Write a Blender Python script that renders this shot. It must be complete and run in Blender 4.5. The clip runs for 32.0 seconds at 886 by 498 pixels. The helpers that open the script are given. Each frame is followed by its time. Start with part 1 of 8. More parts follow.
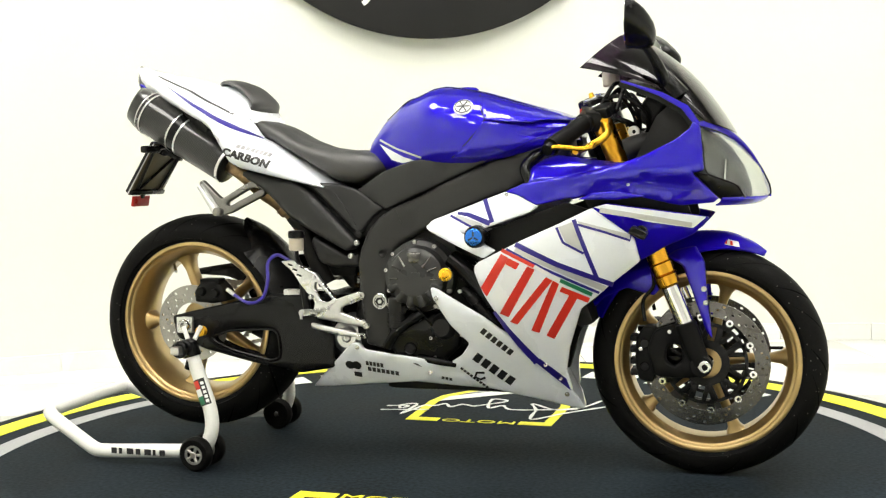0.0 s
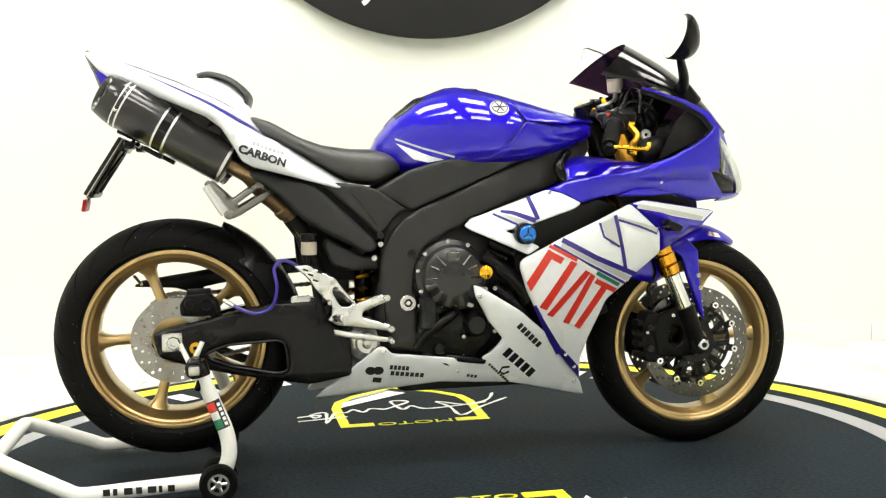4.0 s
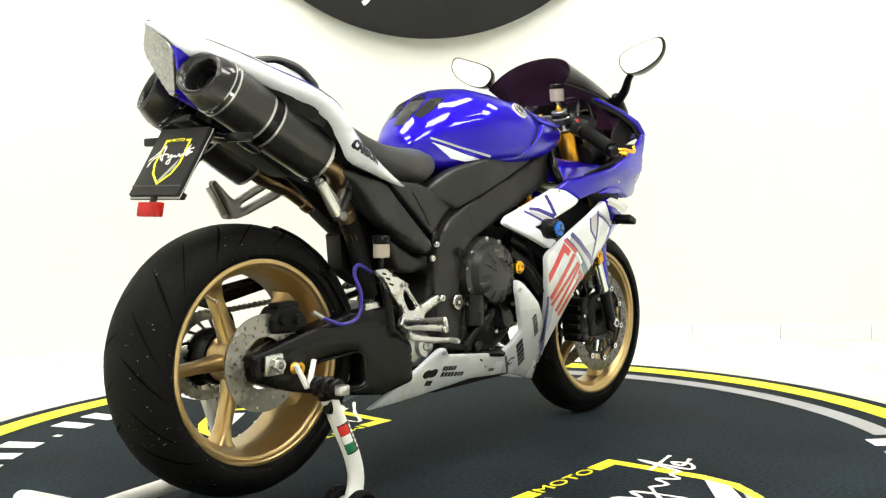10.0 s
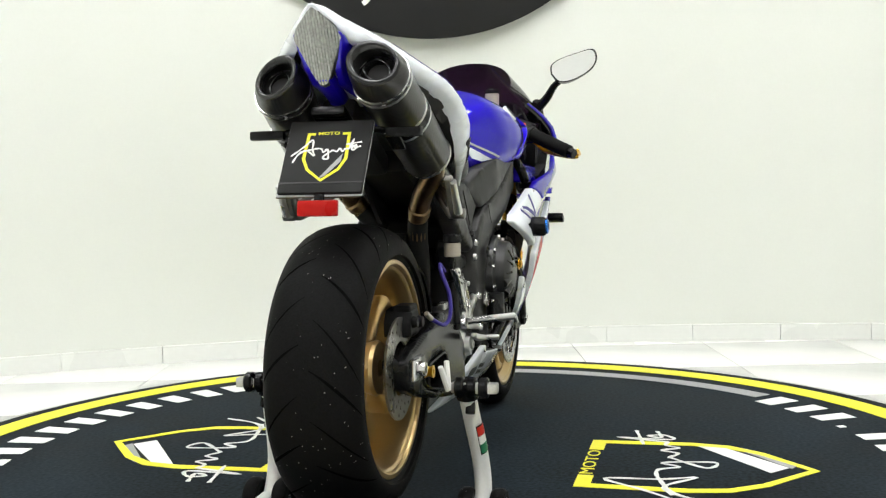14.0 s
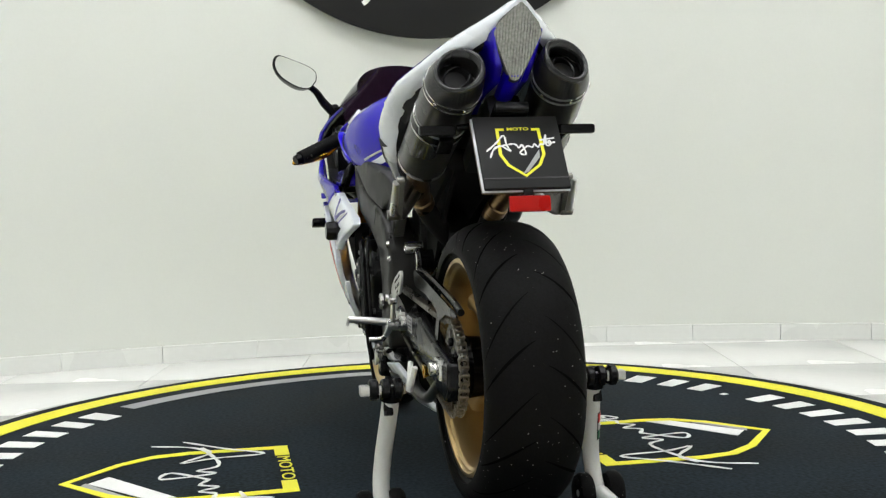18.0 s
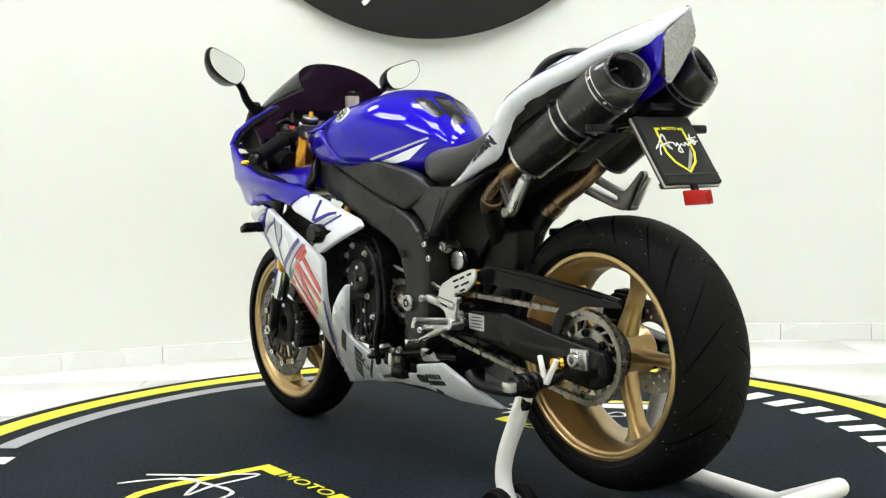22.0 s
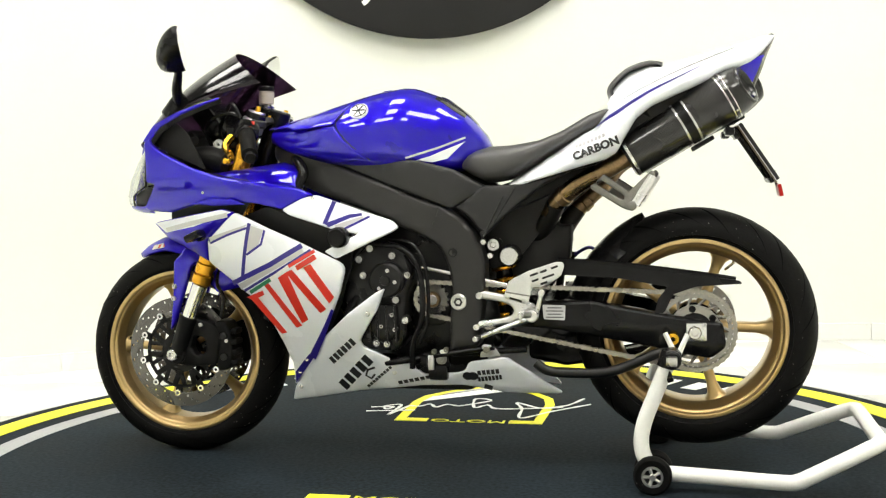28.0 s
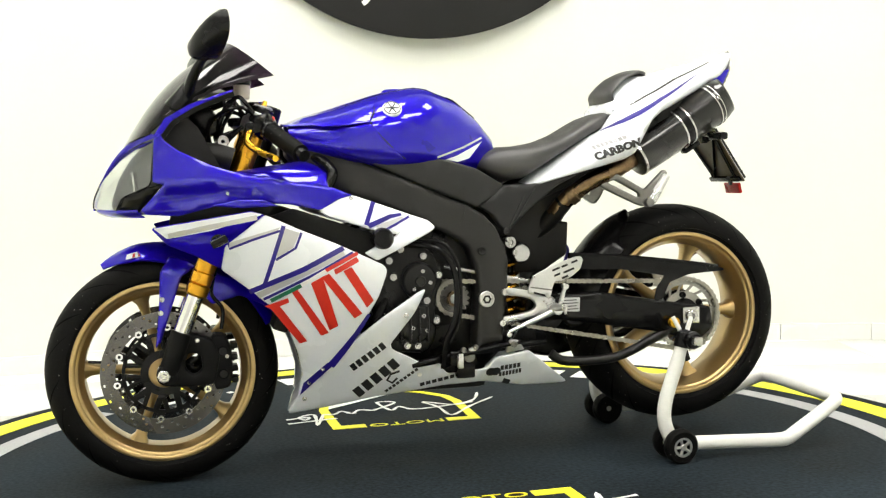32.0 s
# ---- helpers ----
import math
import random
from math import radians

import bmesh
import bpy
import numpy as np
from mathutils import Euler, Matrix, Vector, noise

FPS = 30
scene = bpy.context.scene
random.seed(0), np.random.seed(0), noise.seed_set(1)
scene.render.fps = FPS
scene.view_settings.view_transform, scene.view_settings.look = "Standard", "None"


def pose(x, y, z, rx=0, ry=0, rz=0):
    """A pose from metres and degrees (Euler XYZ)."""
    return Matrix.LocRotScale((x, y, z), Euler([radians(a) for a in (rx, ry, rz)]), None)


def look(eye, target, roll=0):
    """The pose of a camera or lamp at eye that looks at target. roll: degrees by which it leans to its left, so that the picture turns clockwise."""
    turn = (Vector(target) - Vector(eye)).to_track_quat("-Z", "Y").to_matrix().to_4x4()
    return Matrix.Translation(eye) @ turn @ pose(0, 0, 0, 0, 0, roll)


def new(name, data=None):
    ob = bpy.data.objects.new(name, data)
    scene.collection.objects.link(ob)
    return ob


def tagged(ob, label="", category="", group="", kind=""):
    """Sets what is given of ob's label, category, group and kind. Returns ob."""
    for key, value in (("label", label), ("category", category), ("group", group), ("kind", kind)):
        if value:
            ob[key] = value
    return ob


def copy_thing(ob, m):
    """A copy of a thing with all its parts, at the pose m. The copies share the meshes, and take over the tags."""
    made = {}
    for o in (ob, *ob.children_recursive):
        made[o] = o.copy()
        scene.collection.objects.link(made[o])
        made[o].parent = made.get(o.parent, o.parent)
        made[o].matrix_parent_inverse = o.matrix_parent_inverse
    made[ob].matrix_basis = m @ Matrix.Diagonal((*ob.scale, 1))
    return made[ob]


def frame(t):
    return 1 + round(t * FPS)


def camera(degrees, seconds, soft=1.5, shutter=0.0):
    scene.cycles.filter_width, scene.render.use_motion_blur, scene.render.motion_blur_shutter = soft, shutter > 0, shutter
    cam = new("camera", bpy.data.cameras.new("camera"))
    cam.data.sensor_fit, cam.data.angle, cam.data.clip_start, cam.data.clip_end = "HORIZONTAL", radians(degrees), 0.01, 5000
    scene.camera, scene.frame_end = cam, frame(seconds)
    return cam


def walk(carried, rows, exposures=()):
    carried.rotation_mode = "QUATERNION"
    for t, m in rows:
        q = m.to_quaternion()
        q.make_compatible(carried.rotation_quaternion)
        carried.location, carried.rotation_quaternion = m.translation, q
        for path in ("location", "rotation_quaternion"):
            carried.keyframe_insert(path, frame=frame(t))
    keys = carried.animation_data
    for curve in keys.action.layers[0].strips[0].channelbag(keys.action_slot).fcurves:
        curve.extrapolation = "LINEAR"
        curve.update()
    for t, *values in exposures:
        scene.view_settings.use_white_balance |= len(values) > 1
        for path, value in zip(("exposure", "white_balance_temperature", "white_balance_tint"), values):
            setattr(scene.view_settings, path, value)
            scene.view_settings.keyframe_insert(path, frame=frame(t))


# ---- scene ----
from mathutils import geometry

# camera: stands still before the turntable
EYE = Vector((0.0, -2.962, 0.778))
PAN, DIP, LEAN = -0.4735, 3.988, -1.301
cam = camera(44.26, 32.0, soft=1.25)
AHEAD = Vector((-math.sin(radians(PAN)) * math.cos(radians(DIP)), math.cos(radians(PAN)) * math.cos(radians(DIP)), -math.sin(radians(DIP))))
CAM_POSE = look(EYE, EYE + AHEAD, LEAN)
walk(cam, [(0.0, CAM_POSE), (32.0, CAM_POSE)],
     [(0.0, -0.03, 6830, 10), (7.0, 0.05, 6830, 10), (10.0, 0.04, 6760, 10), (13.0, -0.26, 6450, 11), (16.5, -0.65, 6240, 12), (18.5, -0.74, 6270, 12), (20.0, -0.48, 6270, 12), (21.0, -0.44, 6280, 12), (23.0, -0.18, 6440, 11), (26.0, -0.07, 6800, 10), (32.0, -0.03, 6800, 10)])

# turn of the table: an even speed in degrees a second, and how far it runs ahead of it or lags
SPEED, BEGIN = 6.5732, -16.99
AHEAD_AT = (0, 1, 2, 3.5, 5.5, 6.5, 8, 9, 10, 11, 13, 14.5, 16.5, 19, 20, 21, 22, 23, 24, 25.5, 27.5, 28, 29, 29.5, 30.5, 31, 32)
AHEAD_BY = (-0.5, -0.3, 0, 0.4, 0.66, 0.68, 0.35, 0.07, 0.1, 0.33, 0.43, 0.45, 0.22, 0.05, -0.15, -0.4, -0.7, -0.82, -0.8, -0.6, -0.15, -0.02, 0.28, 0.4, 0.45, 0.35, 0.07)
TURN = [(float(t), BEGIN + SPEED * t + float(np.interp(t, AHEAD_AT, AHEAD_BY))) for t in range(33)]

# light: the room's ceiling panels, see ceiling_light below
PANEL_POWER = 19.0
world = bpy.data.worlds.new("world")
world.use_nodes = True
world.node_tree.nodes["Background"].inputs["Color"].default_value = (0.9, 0.95, 1.0, 1)
world.node_tree.nodes["Background"].inputs["Strength"].default_value = 0.05
scene.world = world


# ---- materials ----
def material(name, color, rough=0.5, metal=0.0, coat=0.0, vary=0.06, grain=0.0, scale=40.0, spec=0.5, rough_vary=0.08, coat_rough=0.05):
    """A surface with two scales of variation in colour, gloss and relief."""
    m = bpy.data.materials.new(name)
    m.use_nodes = True
    nt = m.node_tree
    b = nt.nodes["Principled BSDF"]
    tc = nt.nodes.new("ShaderNodeTexCoord")
    n1 = nt.nodes.new("ShaderNodeTexNoise")
    n1.inputs["Scale"].default_value, n1.inputs["Detail"].default_value = scale * 0.12, 4
    n2 = nt.nodes.new("ShaderNodeTexNoise")
    n2.inputs["Scale"].default_value, n2.inputs["Detail"].default_value = scale * 4, 3
    for n in (n1, n2):
        nt.links.new(tc.outputs["Object"], n.inputs["Vector"])
    add = nt.nodes.new("ShaderNodeMath")
    add.operation = "ADD"
    nt.links.new(n1.outputs["Fac"], add.inputs[0])
    nt.links.new(n2.outputs["Fac"], add.inputs[1])
    ramp = nt.nodes.new("ShaderNodeMapRange")
    ramp.inputs["From Min"].default_value, ramp.inputs["From Max"].default_value = 0.6, 1.4
    ramp.inputs["To Min"].default_value, ramp.inputs["To Max"].default_value = 1 - vary, 1 + vary
    nt.links.new(add.outputs[0], ramp.inputs["Value"])
    mul = nt.nodes.new("ShaderNodeVectorMath")
    mul.operation = "SCALE"
    mul.inputs[0].default_value = color
    nt.links.new(ramp.outputs[0], mul.inputs["Scale"])
    nt.links.new(mul.outputs[0], b.inputs["Base Color"])
    rr = nt.nodes.new("ShaderNodeMapRange")
    rr.inputs["From Min"].default_value, rr.inputs["From Max"].default_value = 0.3, 0.7
    rr.inputs["To Min"].default_value, rr.inputs["To Max"].default_value = max(0.02, rough - rough_vary), min(1, rough + rough_vary)
    nt.links.new(n1.outputs["Fac"], rr.inputs["Value"])
    nt.links.new(rr.outputs[0], b.inputs["Roughness"])
    b.inputs["Metallic"].default_value = metal
    b.inputs["Coat Weight"].default_value = coat
    b.inputs["Coat Roughness"].default_value = coat_rough
    b.inputs["Specular IOR Level"].default_value = spec
    if grain:
        bump = nt.nodes.new("ShaderNodeBump")
        bump.inputs["Strength"].default_value, bump.inputs["Distance"].default_value = grain, 0.001
        nt.links.new(n2.outputs["Fac"], bump.inputs["Height"])
        nt.links.new(bump.outputs["Normal"], b.inputs["Normal"])
    return m


def clear(name, color, rough=0.03, ior=1.45):
    m = bpy.data.materials.new(name)
    m.use_nodes = True
    b = m.node_tree.nodes["Principled BSDF"]
    b.inputs["Base Color"].default_value = (*color, 1)
    b.inputs["Roughness"].default_value = rough
    b.inputs["IOR"].default_value = ior
    b.inputs["Transmission Weight"].default_value = 1.0
    return m


def carbon_weave(name):
    """Twill weave under a satin clear coat."""
    m = material(name, (0.009, 0.009, 0.0095), 0.34, 0.0, 0.6, 0.2, 0.0, 30, spec=0.2, coat_rough=0.08)
    nt = m.node_tree
    b = nt.nodes["Principled BSDF"]
    tc = nt.nodes.new("ShaderNodeTexCoord")
    w = nt.nodes.new("ShaderNodeTexWave")
    w.inputs["Scale"].default_value, w.inputs["Distortion"].default_value = 120.0, 0.4
    w.bands_direction = "DIAGONAL"
    nt.links.new(tc.outputs["Object"], w.inputs["Vector"])
    bump = nt.nodes.new("ShaderNodeBump")
    bump.inputs["Strength"].default_value, bump.inputs["Distance"].default_value = 0.12, 0.001
    w2 = nt.nodes.new("ShaderNodeTexChecker")
    w2.inputs["Scale"].default_value = 260.0
    w2.inputs["Color1"].default_value, w2.inputs["Color2"].default_value = (0.005, 0.005, 0.0052, 1), (0.015, 0.0142, 0.013, 1)
    nt.links.new(tc.outputs["Object"], w2.inputs["Vector"])
    nt.links.new(w2.outputs["Color"], b.inputs["Base Color"])
    nt.links.new(w.outputs["Fac"], bump.inputs["Height"])
    nt.links.new(bump.outputs["Normal"], b.inputs["Normal"])
    return m


def glow(name, color, power):
    m = bpy.data.materials.new(name)
    m.use_nodes = True
    b = m.node_tree.nodes["Principled BSDF"]
    b.inputs["Base Color"].default_value = (*color, 1)
    b.inputs["Emission Color"].default_value = (*color, 1)
    b.inputs["Emission Strength"].default_value = power
    return m


WALL = material("wall_paint", (0.695, 0.71, 0.655), 0.75, vary=0.015, grain=0.15, scale=20)
# unseen ceiling and south wall: greys chosen to shape light and reflections
CEIL = material("ceiling_contrast_grey", (0.34, 0.34, 0.335), 0.85, vary=0.03, grain=0.1)
BACKWALL = material("south_wall_contrast_grey", (0.58, 0.58, 0.565), 0.8, vary=0.04, grain=0.15, scale=20)
TILE = material("white_tile", (0.80, 0.80, 0.77), 0.22, vary=0.03, scale=8)
JOINT = material("tile_joint", (0.62, 0.62, 0.58), 0.8, vary=0.06)
SKIRT = material("skirting_tile", (0.74, 0.75, 0.71), 0.3, vary=0.03, scale=10)
MAT = material("rubber_mat", (0.0115, 0.0165, 0.0210), 0.75, vary=0.98, grain=0.5, scale=22, spec=0.05)
YELLOW = material("yellow_print", (0.80, 0.76, 0.02), 0.55, vary=0.08, grain=0.2)
GREYP = material("grey_print", (0.33, 0.33, 0.34), 0.6, vary=0.12, grain=0.2)
WHITEP = material("white_print", (0.80, 0.80, 0.78), 0.55, vary=0.08, grain=0.2)
RIMDIRT = material("worn_table_edge", (0.42, 0.42, 0.40), 0.6, vary=0.45, grain=0.4, scale=50)
SIGN = material("sign_black", (0.011, 0.011, 0.011), 0.55, vary=0.15, grain=0.2, spec=0.3)
BLUE = material("blue_metallic_paint", (0.010, 0.0012, 0.40), 0.34, 0.45, 1.0, 0.08, 0.0, 60, spec=0.0, coat_rough=0.015)
WHITE = material("white_paint", (0.77, 0.80, 0.85), 0.28, 0.0, 0.8, 0.02, coat_rough=0.05)
SILVERP = material("silver_decal", (0.50, 0.50, 0.51), 0.35, 0.3, 0.4, 0.04)
BLUED = material("blue_decal", (0.014, 0.006, 0.20), 0.35, 0.0, 0.4, 0.05)
RED = material("red_decal", (0.62, 0.026, 0.013), 0.4, 0.0, 0.3, 0.06)
GREEN = material("green_decal", (0.01, 0.17, 0.075), 0.4, 0.0, 0.3, 0.05)
INK = material("black_decal", (0.012, 0.012, 0.013), 0.45, vary=0.08)
FRAME = material("frame_dark_grey", (0.020, 0.0195, 0.019), 0.38, 0.3, 0.0, 0.1, 0.12, 60, spec=0.4)
PLASTIC = material("black_plastic", (0.007, 0.007, 0.0073), 0.36, vary=0.15, grain=0.2, scale=80, spec=0.32)
SATIN = material("satin_black", (0.0045, 0.0045, 0.0047), 0.24, vary=0.12, spec=0.18)
MATTE = material("matte_black_cast", (0.0042, 0.0042, 0.0042), 0.5, vary=0.25, grain=0.3, scale=90, spec=0.12)
LEATHER = material("seat_vinyl", (0.034, 0.0335, 0.033), 0.44, vary=0.12, grain=0.4, scale=120, spec=0.6)
RUBBER = material("tyre_rubber", (0.0042, 0.0041, 0.0040), 0.60, vary=0.4, grain=0.35, scale=50, spec=0.07)
nt = RUBBER.node_tree
dots = nt.nodes.new("ShaderNodeTexVoronoi")
dots.inputs["Scale"].default_value = 75.0
near = nt.nodes.new("ShaderNodeMapRange")
near.inputs["From Min"].default_value, near.inputs["From Max"].default_value = 0.10, 0.06
some = nt.nodes.new("ShaderNodeTexNoise")
some.inputs["Scale"].default_value = 9.0
few = nt.nodes.new("ShaderNodeMapRange")
few.inputs["From Min"].default_value, few.inputs["From Max"].default_value = 0.46, 0.54
both = nt.nodes.new("ShaderNodeMath")
both.operation = "MULTIPLY"
mixer = nt.nodes.new("ShaderNodeMix")
mixer.data_type = "RGBA"
mixer.inputs["B"].default_value = (0.30, 0.29, 0.27, 1)
place = nt.nodes.new("ShaderNodeTexCoord")
for n in (dots, some):
    nt.links.new(place.outputs["Object"], n.inputs["Vector"])
nt.links.new(dots.outputs["Distance"], near.inputs["Value"])
nt.links.new(some.outputs["Fac"], few.inputs["Value"])
nt.links.new(near.outputs[0], both.inputs[0])
nt.links.new(few.outputs[0], both.inputs[1])
nt.links.new(both.outputs[0], mixer.inputs["Factor"])
base = nt.nodes["Principled BSDF"].inputs["Base Color"]
nt.links.new(base.links[0].from_socket, mixer.inputs["A"])
nt.links.new(mixer.outputs["Result"], base)
GROOVE_SHADE = material("tyre_groove_shade", (0.0015, 0.0015, 0.0015), 0.95, vary=0.1, spec=0.03)
GOLD = material("gold_rim_paint", (0.48, 0.338, 0.150), 0.31, 0.88, 0.2, 0.05, 0.02, 40, rough_vary=0.025, coat_rough=0.15)
FORKGOLD = material("fork_gold_anodised", (0.72, 0.36, 0.035), 0.27, 1.0, 0.0, 0.06)
BRIGHTGOLD = material("lever_gold", (0.85, 0.48, 0.04), 0.28, 1.0, 0.0, 0.05)
CHAIN = material("oiled_chain", (0.30, 0.285, 0.25), 0.30, 1.0, vary=0.3, grain=0.2, scale=60)
BOWL = material("headlight_bowl", (0.085, 0.088, 0.085), 0.34, 0.4, 0.0, 0.25)
RIBDARK = material("lamp_frame", (0.012, 0.012, 0.012), 0.3)
COVER = material("clutch_cover_grey", (0.034, 0.034, 0.034), 0.30, 0.5, vary=0.15, grain=0.15, scale=60)
DISC = material("brake_disc_steel", (0.12, 0.115, 0.11), 0.26, 1.0, vary=0.12, grain=0.1, scale=60)
OLIVE = material("brown_plate_back", (0.070, 0.052, 0.024), 0.45, vary=0.4, scale=60, spec=0.3)
REARDISC = material("rear_disc_steel", (0.27, 0.26, 0.24), 0.28, 1.0, vary=0.15, grain=0.1, scale=60)
CHROME = material("chrome", (0.72, 0.72, 0.72), 0.12, 1.0, vary=0.03, rough_vary=0.04)
CASTDARK = material("dark_cast_aluminium", (0.20, 0.195, 0.18), 0.34, 1.0, vary=0.2, grain=0.2, scale=60)
STEEL = material("brushed_steel", (0.56, 0.555, 0.54), 0.28, 1.0, vary=0.12, grain=0.08, scale=60)
ALU = material("cast_aluminium", (0.62, 0.62, 0.61), 0.28, 1.0, vary=0.08, grain=0.15, scale=60)
ENGINE = material("engine_dark_cast", (0.0075, 0.0075, 0.0075), 0.30, 0.2, vary=0.2, grain=0.3, scale=60, spec=0.28)
DARK = material("dark_interior", (0.0065, 0.0063, 0.006), 0.55, vary=0.3, grain=0.2, spec=0.25)
TITAN = material("heated_titanium", (0.23, 0.155, 0.085), 0.32, 1.0, vary=0.35, scale=40)
CARBON = carbon_weave("carbon_fibre")
CAPBLK = material("satin_carbon_cap", (0.010, 0.010, 0.010), 0.24, 0.1, 0.3, 0.15, spec=0.3)
SCREEN = clear("tinted_screen", (0.020, 0.009, 0.022), 0.09)
LENS = clear("headlight_glass", (0.86, 0.88, 0.87), 0.02)
CLEARL = material("clear_led_lens", (0.34, 0.345, 0.32), 0.16, 0.45, 0.8, 0.45, 0.6, 45)
SIDECOVER = material("satin_side_cover", (0.011, 0.011, 0.0115), 0.4, vary=0.12, grain=0.2, scale=90, spec=0.4)
FLUID = material("milky_reservoir", (0.42, 0.37, 0.30), 0.3, vary=0.05)
REDLENS = material("red_reflector", (0.34, 0.006, 0.004), 0.3, 0.0, 0.0, 0.15, 0.5, 120, spec=0.15)
BADGE = material("badge_silver", (0.74, 0.74, 0.73), 0.35, 0.25, 0.3, 0.03)
MIRROR = material("mirror_glass", (0.92, 0.93, 0.92), 0.02, 1.0, vary=0.0, rough_vary=0.0)
STANDW = material("stand_white_enamel", (0.74, 0.74, 0.71), 0.35, vary=0.05, grain=0.1)
ANOBLUE = material("blue_anodised", (0.02, 0.17, 0.62), 0.25, 0.9, 0.3)
HOSEBLUE = material("purple_brake_hose", (0.025, 0.012, 0.22), 0.35)
PLATE = material("black_card", (0.007, 0.007, 0.007), 0.6, vary=0.1, spec=0.3)
DIFFUSER = glow("panel_diffuser", (1.0, 1.0, 0.97), PANEL_POWER)


# ---- shape helpers ----
def finish(bm, sharp=38):
    bmesh.ops.recalc_face_normals(bm, faces=bm.faces)
    lim = radians(72 if bm.edges.layers.int.get("soft") else sharp)
    for f in bm.faces:
        f.smooth = True
    for e in bm.edges:
        if len(e.link_faces) == 2:
            e.smooth = e.calc_face_angle(0) < lim
    return bm


def part(name, bm, mat, parent=None, label="", sharp=38):
    """Links a bmesh as one mesh object under a thing or a part."""
    finish(bm, sharp)
    me = bpy.data.meshes.new(name)
    bm.to_mesh(me)
    bm.free()
    me.materials.append(mat)
    ob = new(name, me)
    ob.parent = parent
    if label:
        tagged(ob, label)
    return ob


def flip(bm):
    """The same shape on the other flank."""
    b2 = bm.copy()
    for v in b2.verts:
        v.co.y = -v.co.y
    bmesh.ops.reverse_faces(b2, faces=b2.faces)
    return b2


def pair(name, bm, mat, parent, label="", sharp=38):
    b2 = flip(bm)
    return part(name, bm, mat, parent, label, sharp), part(name, b2, mat, parent, label, sharp)


def merge(*bms):
    out = bmesh.new()
    for b in bms:
        me = bpy.data.meshes.new("tmp")
        b.to_mesh(me)
        b.free()
        out.from_mesh(me)
        bpy.data.meshes.remove(me)
    return out


def rounded(pts, r, n=3):
    """Outline with its corners rounded to about r."""
    out, k = [], len(pts)
    for i in range(k):
        p0, p, p1 = (Vector(pts[(i + j) % k]) for j in (-1, 0, 1))
        a, b = p0 - p, p1 - p
        ra, rb = min(r, a.length * 0.42), min(r, b.length * 0.42)
        q0, q1 = p + a.normalized() * ra, p + b.normalized() * rb
        for j in range(n + 1):
            t = j / n
            out.append(((1 - t) ** 2 * q0 + 2 * t * (1 - t) * p + t * t * q1)[:])
    return out


def edge_distance(pts, x, z):
    p = np.array(pts)
    q = np.roll(p, -1, 0)
    d = q - p
    w = np.array((x, z)) - p
    t = np.clip((w * d).sum(1) / ((d * d).sum(1) + 1e-12), 0, 1)
    return float(np.sqrt(((w - d * t[:, None]) ** 2).sum(1).min()))


def inside(pts, x, z):
    p = np.array(pts)
    q = np.roll(p, -1, 0)
    cross = (p[:, 1] > z) != (q[:, 1] > z)
    with np.errstate(divide="ignore", invalid="ignore"):
        xi = p[:, 0] + (z - p[:, 1]) * (q[:, 0] - p[:, 0]) / (q[:, 1] - p[:, 1])
    return bool((cross & (x < xi)).sum() % 2)


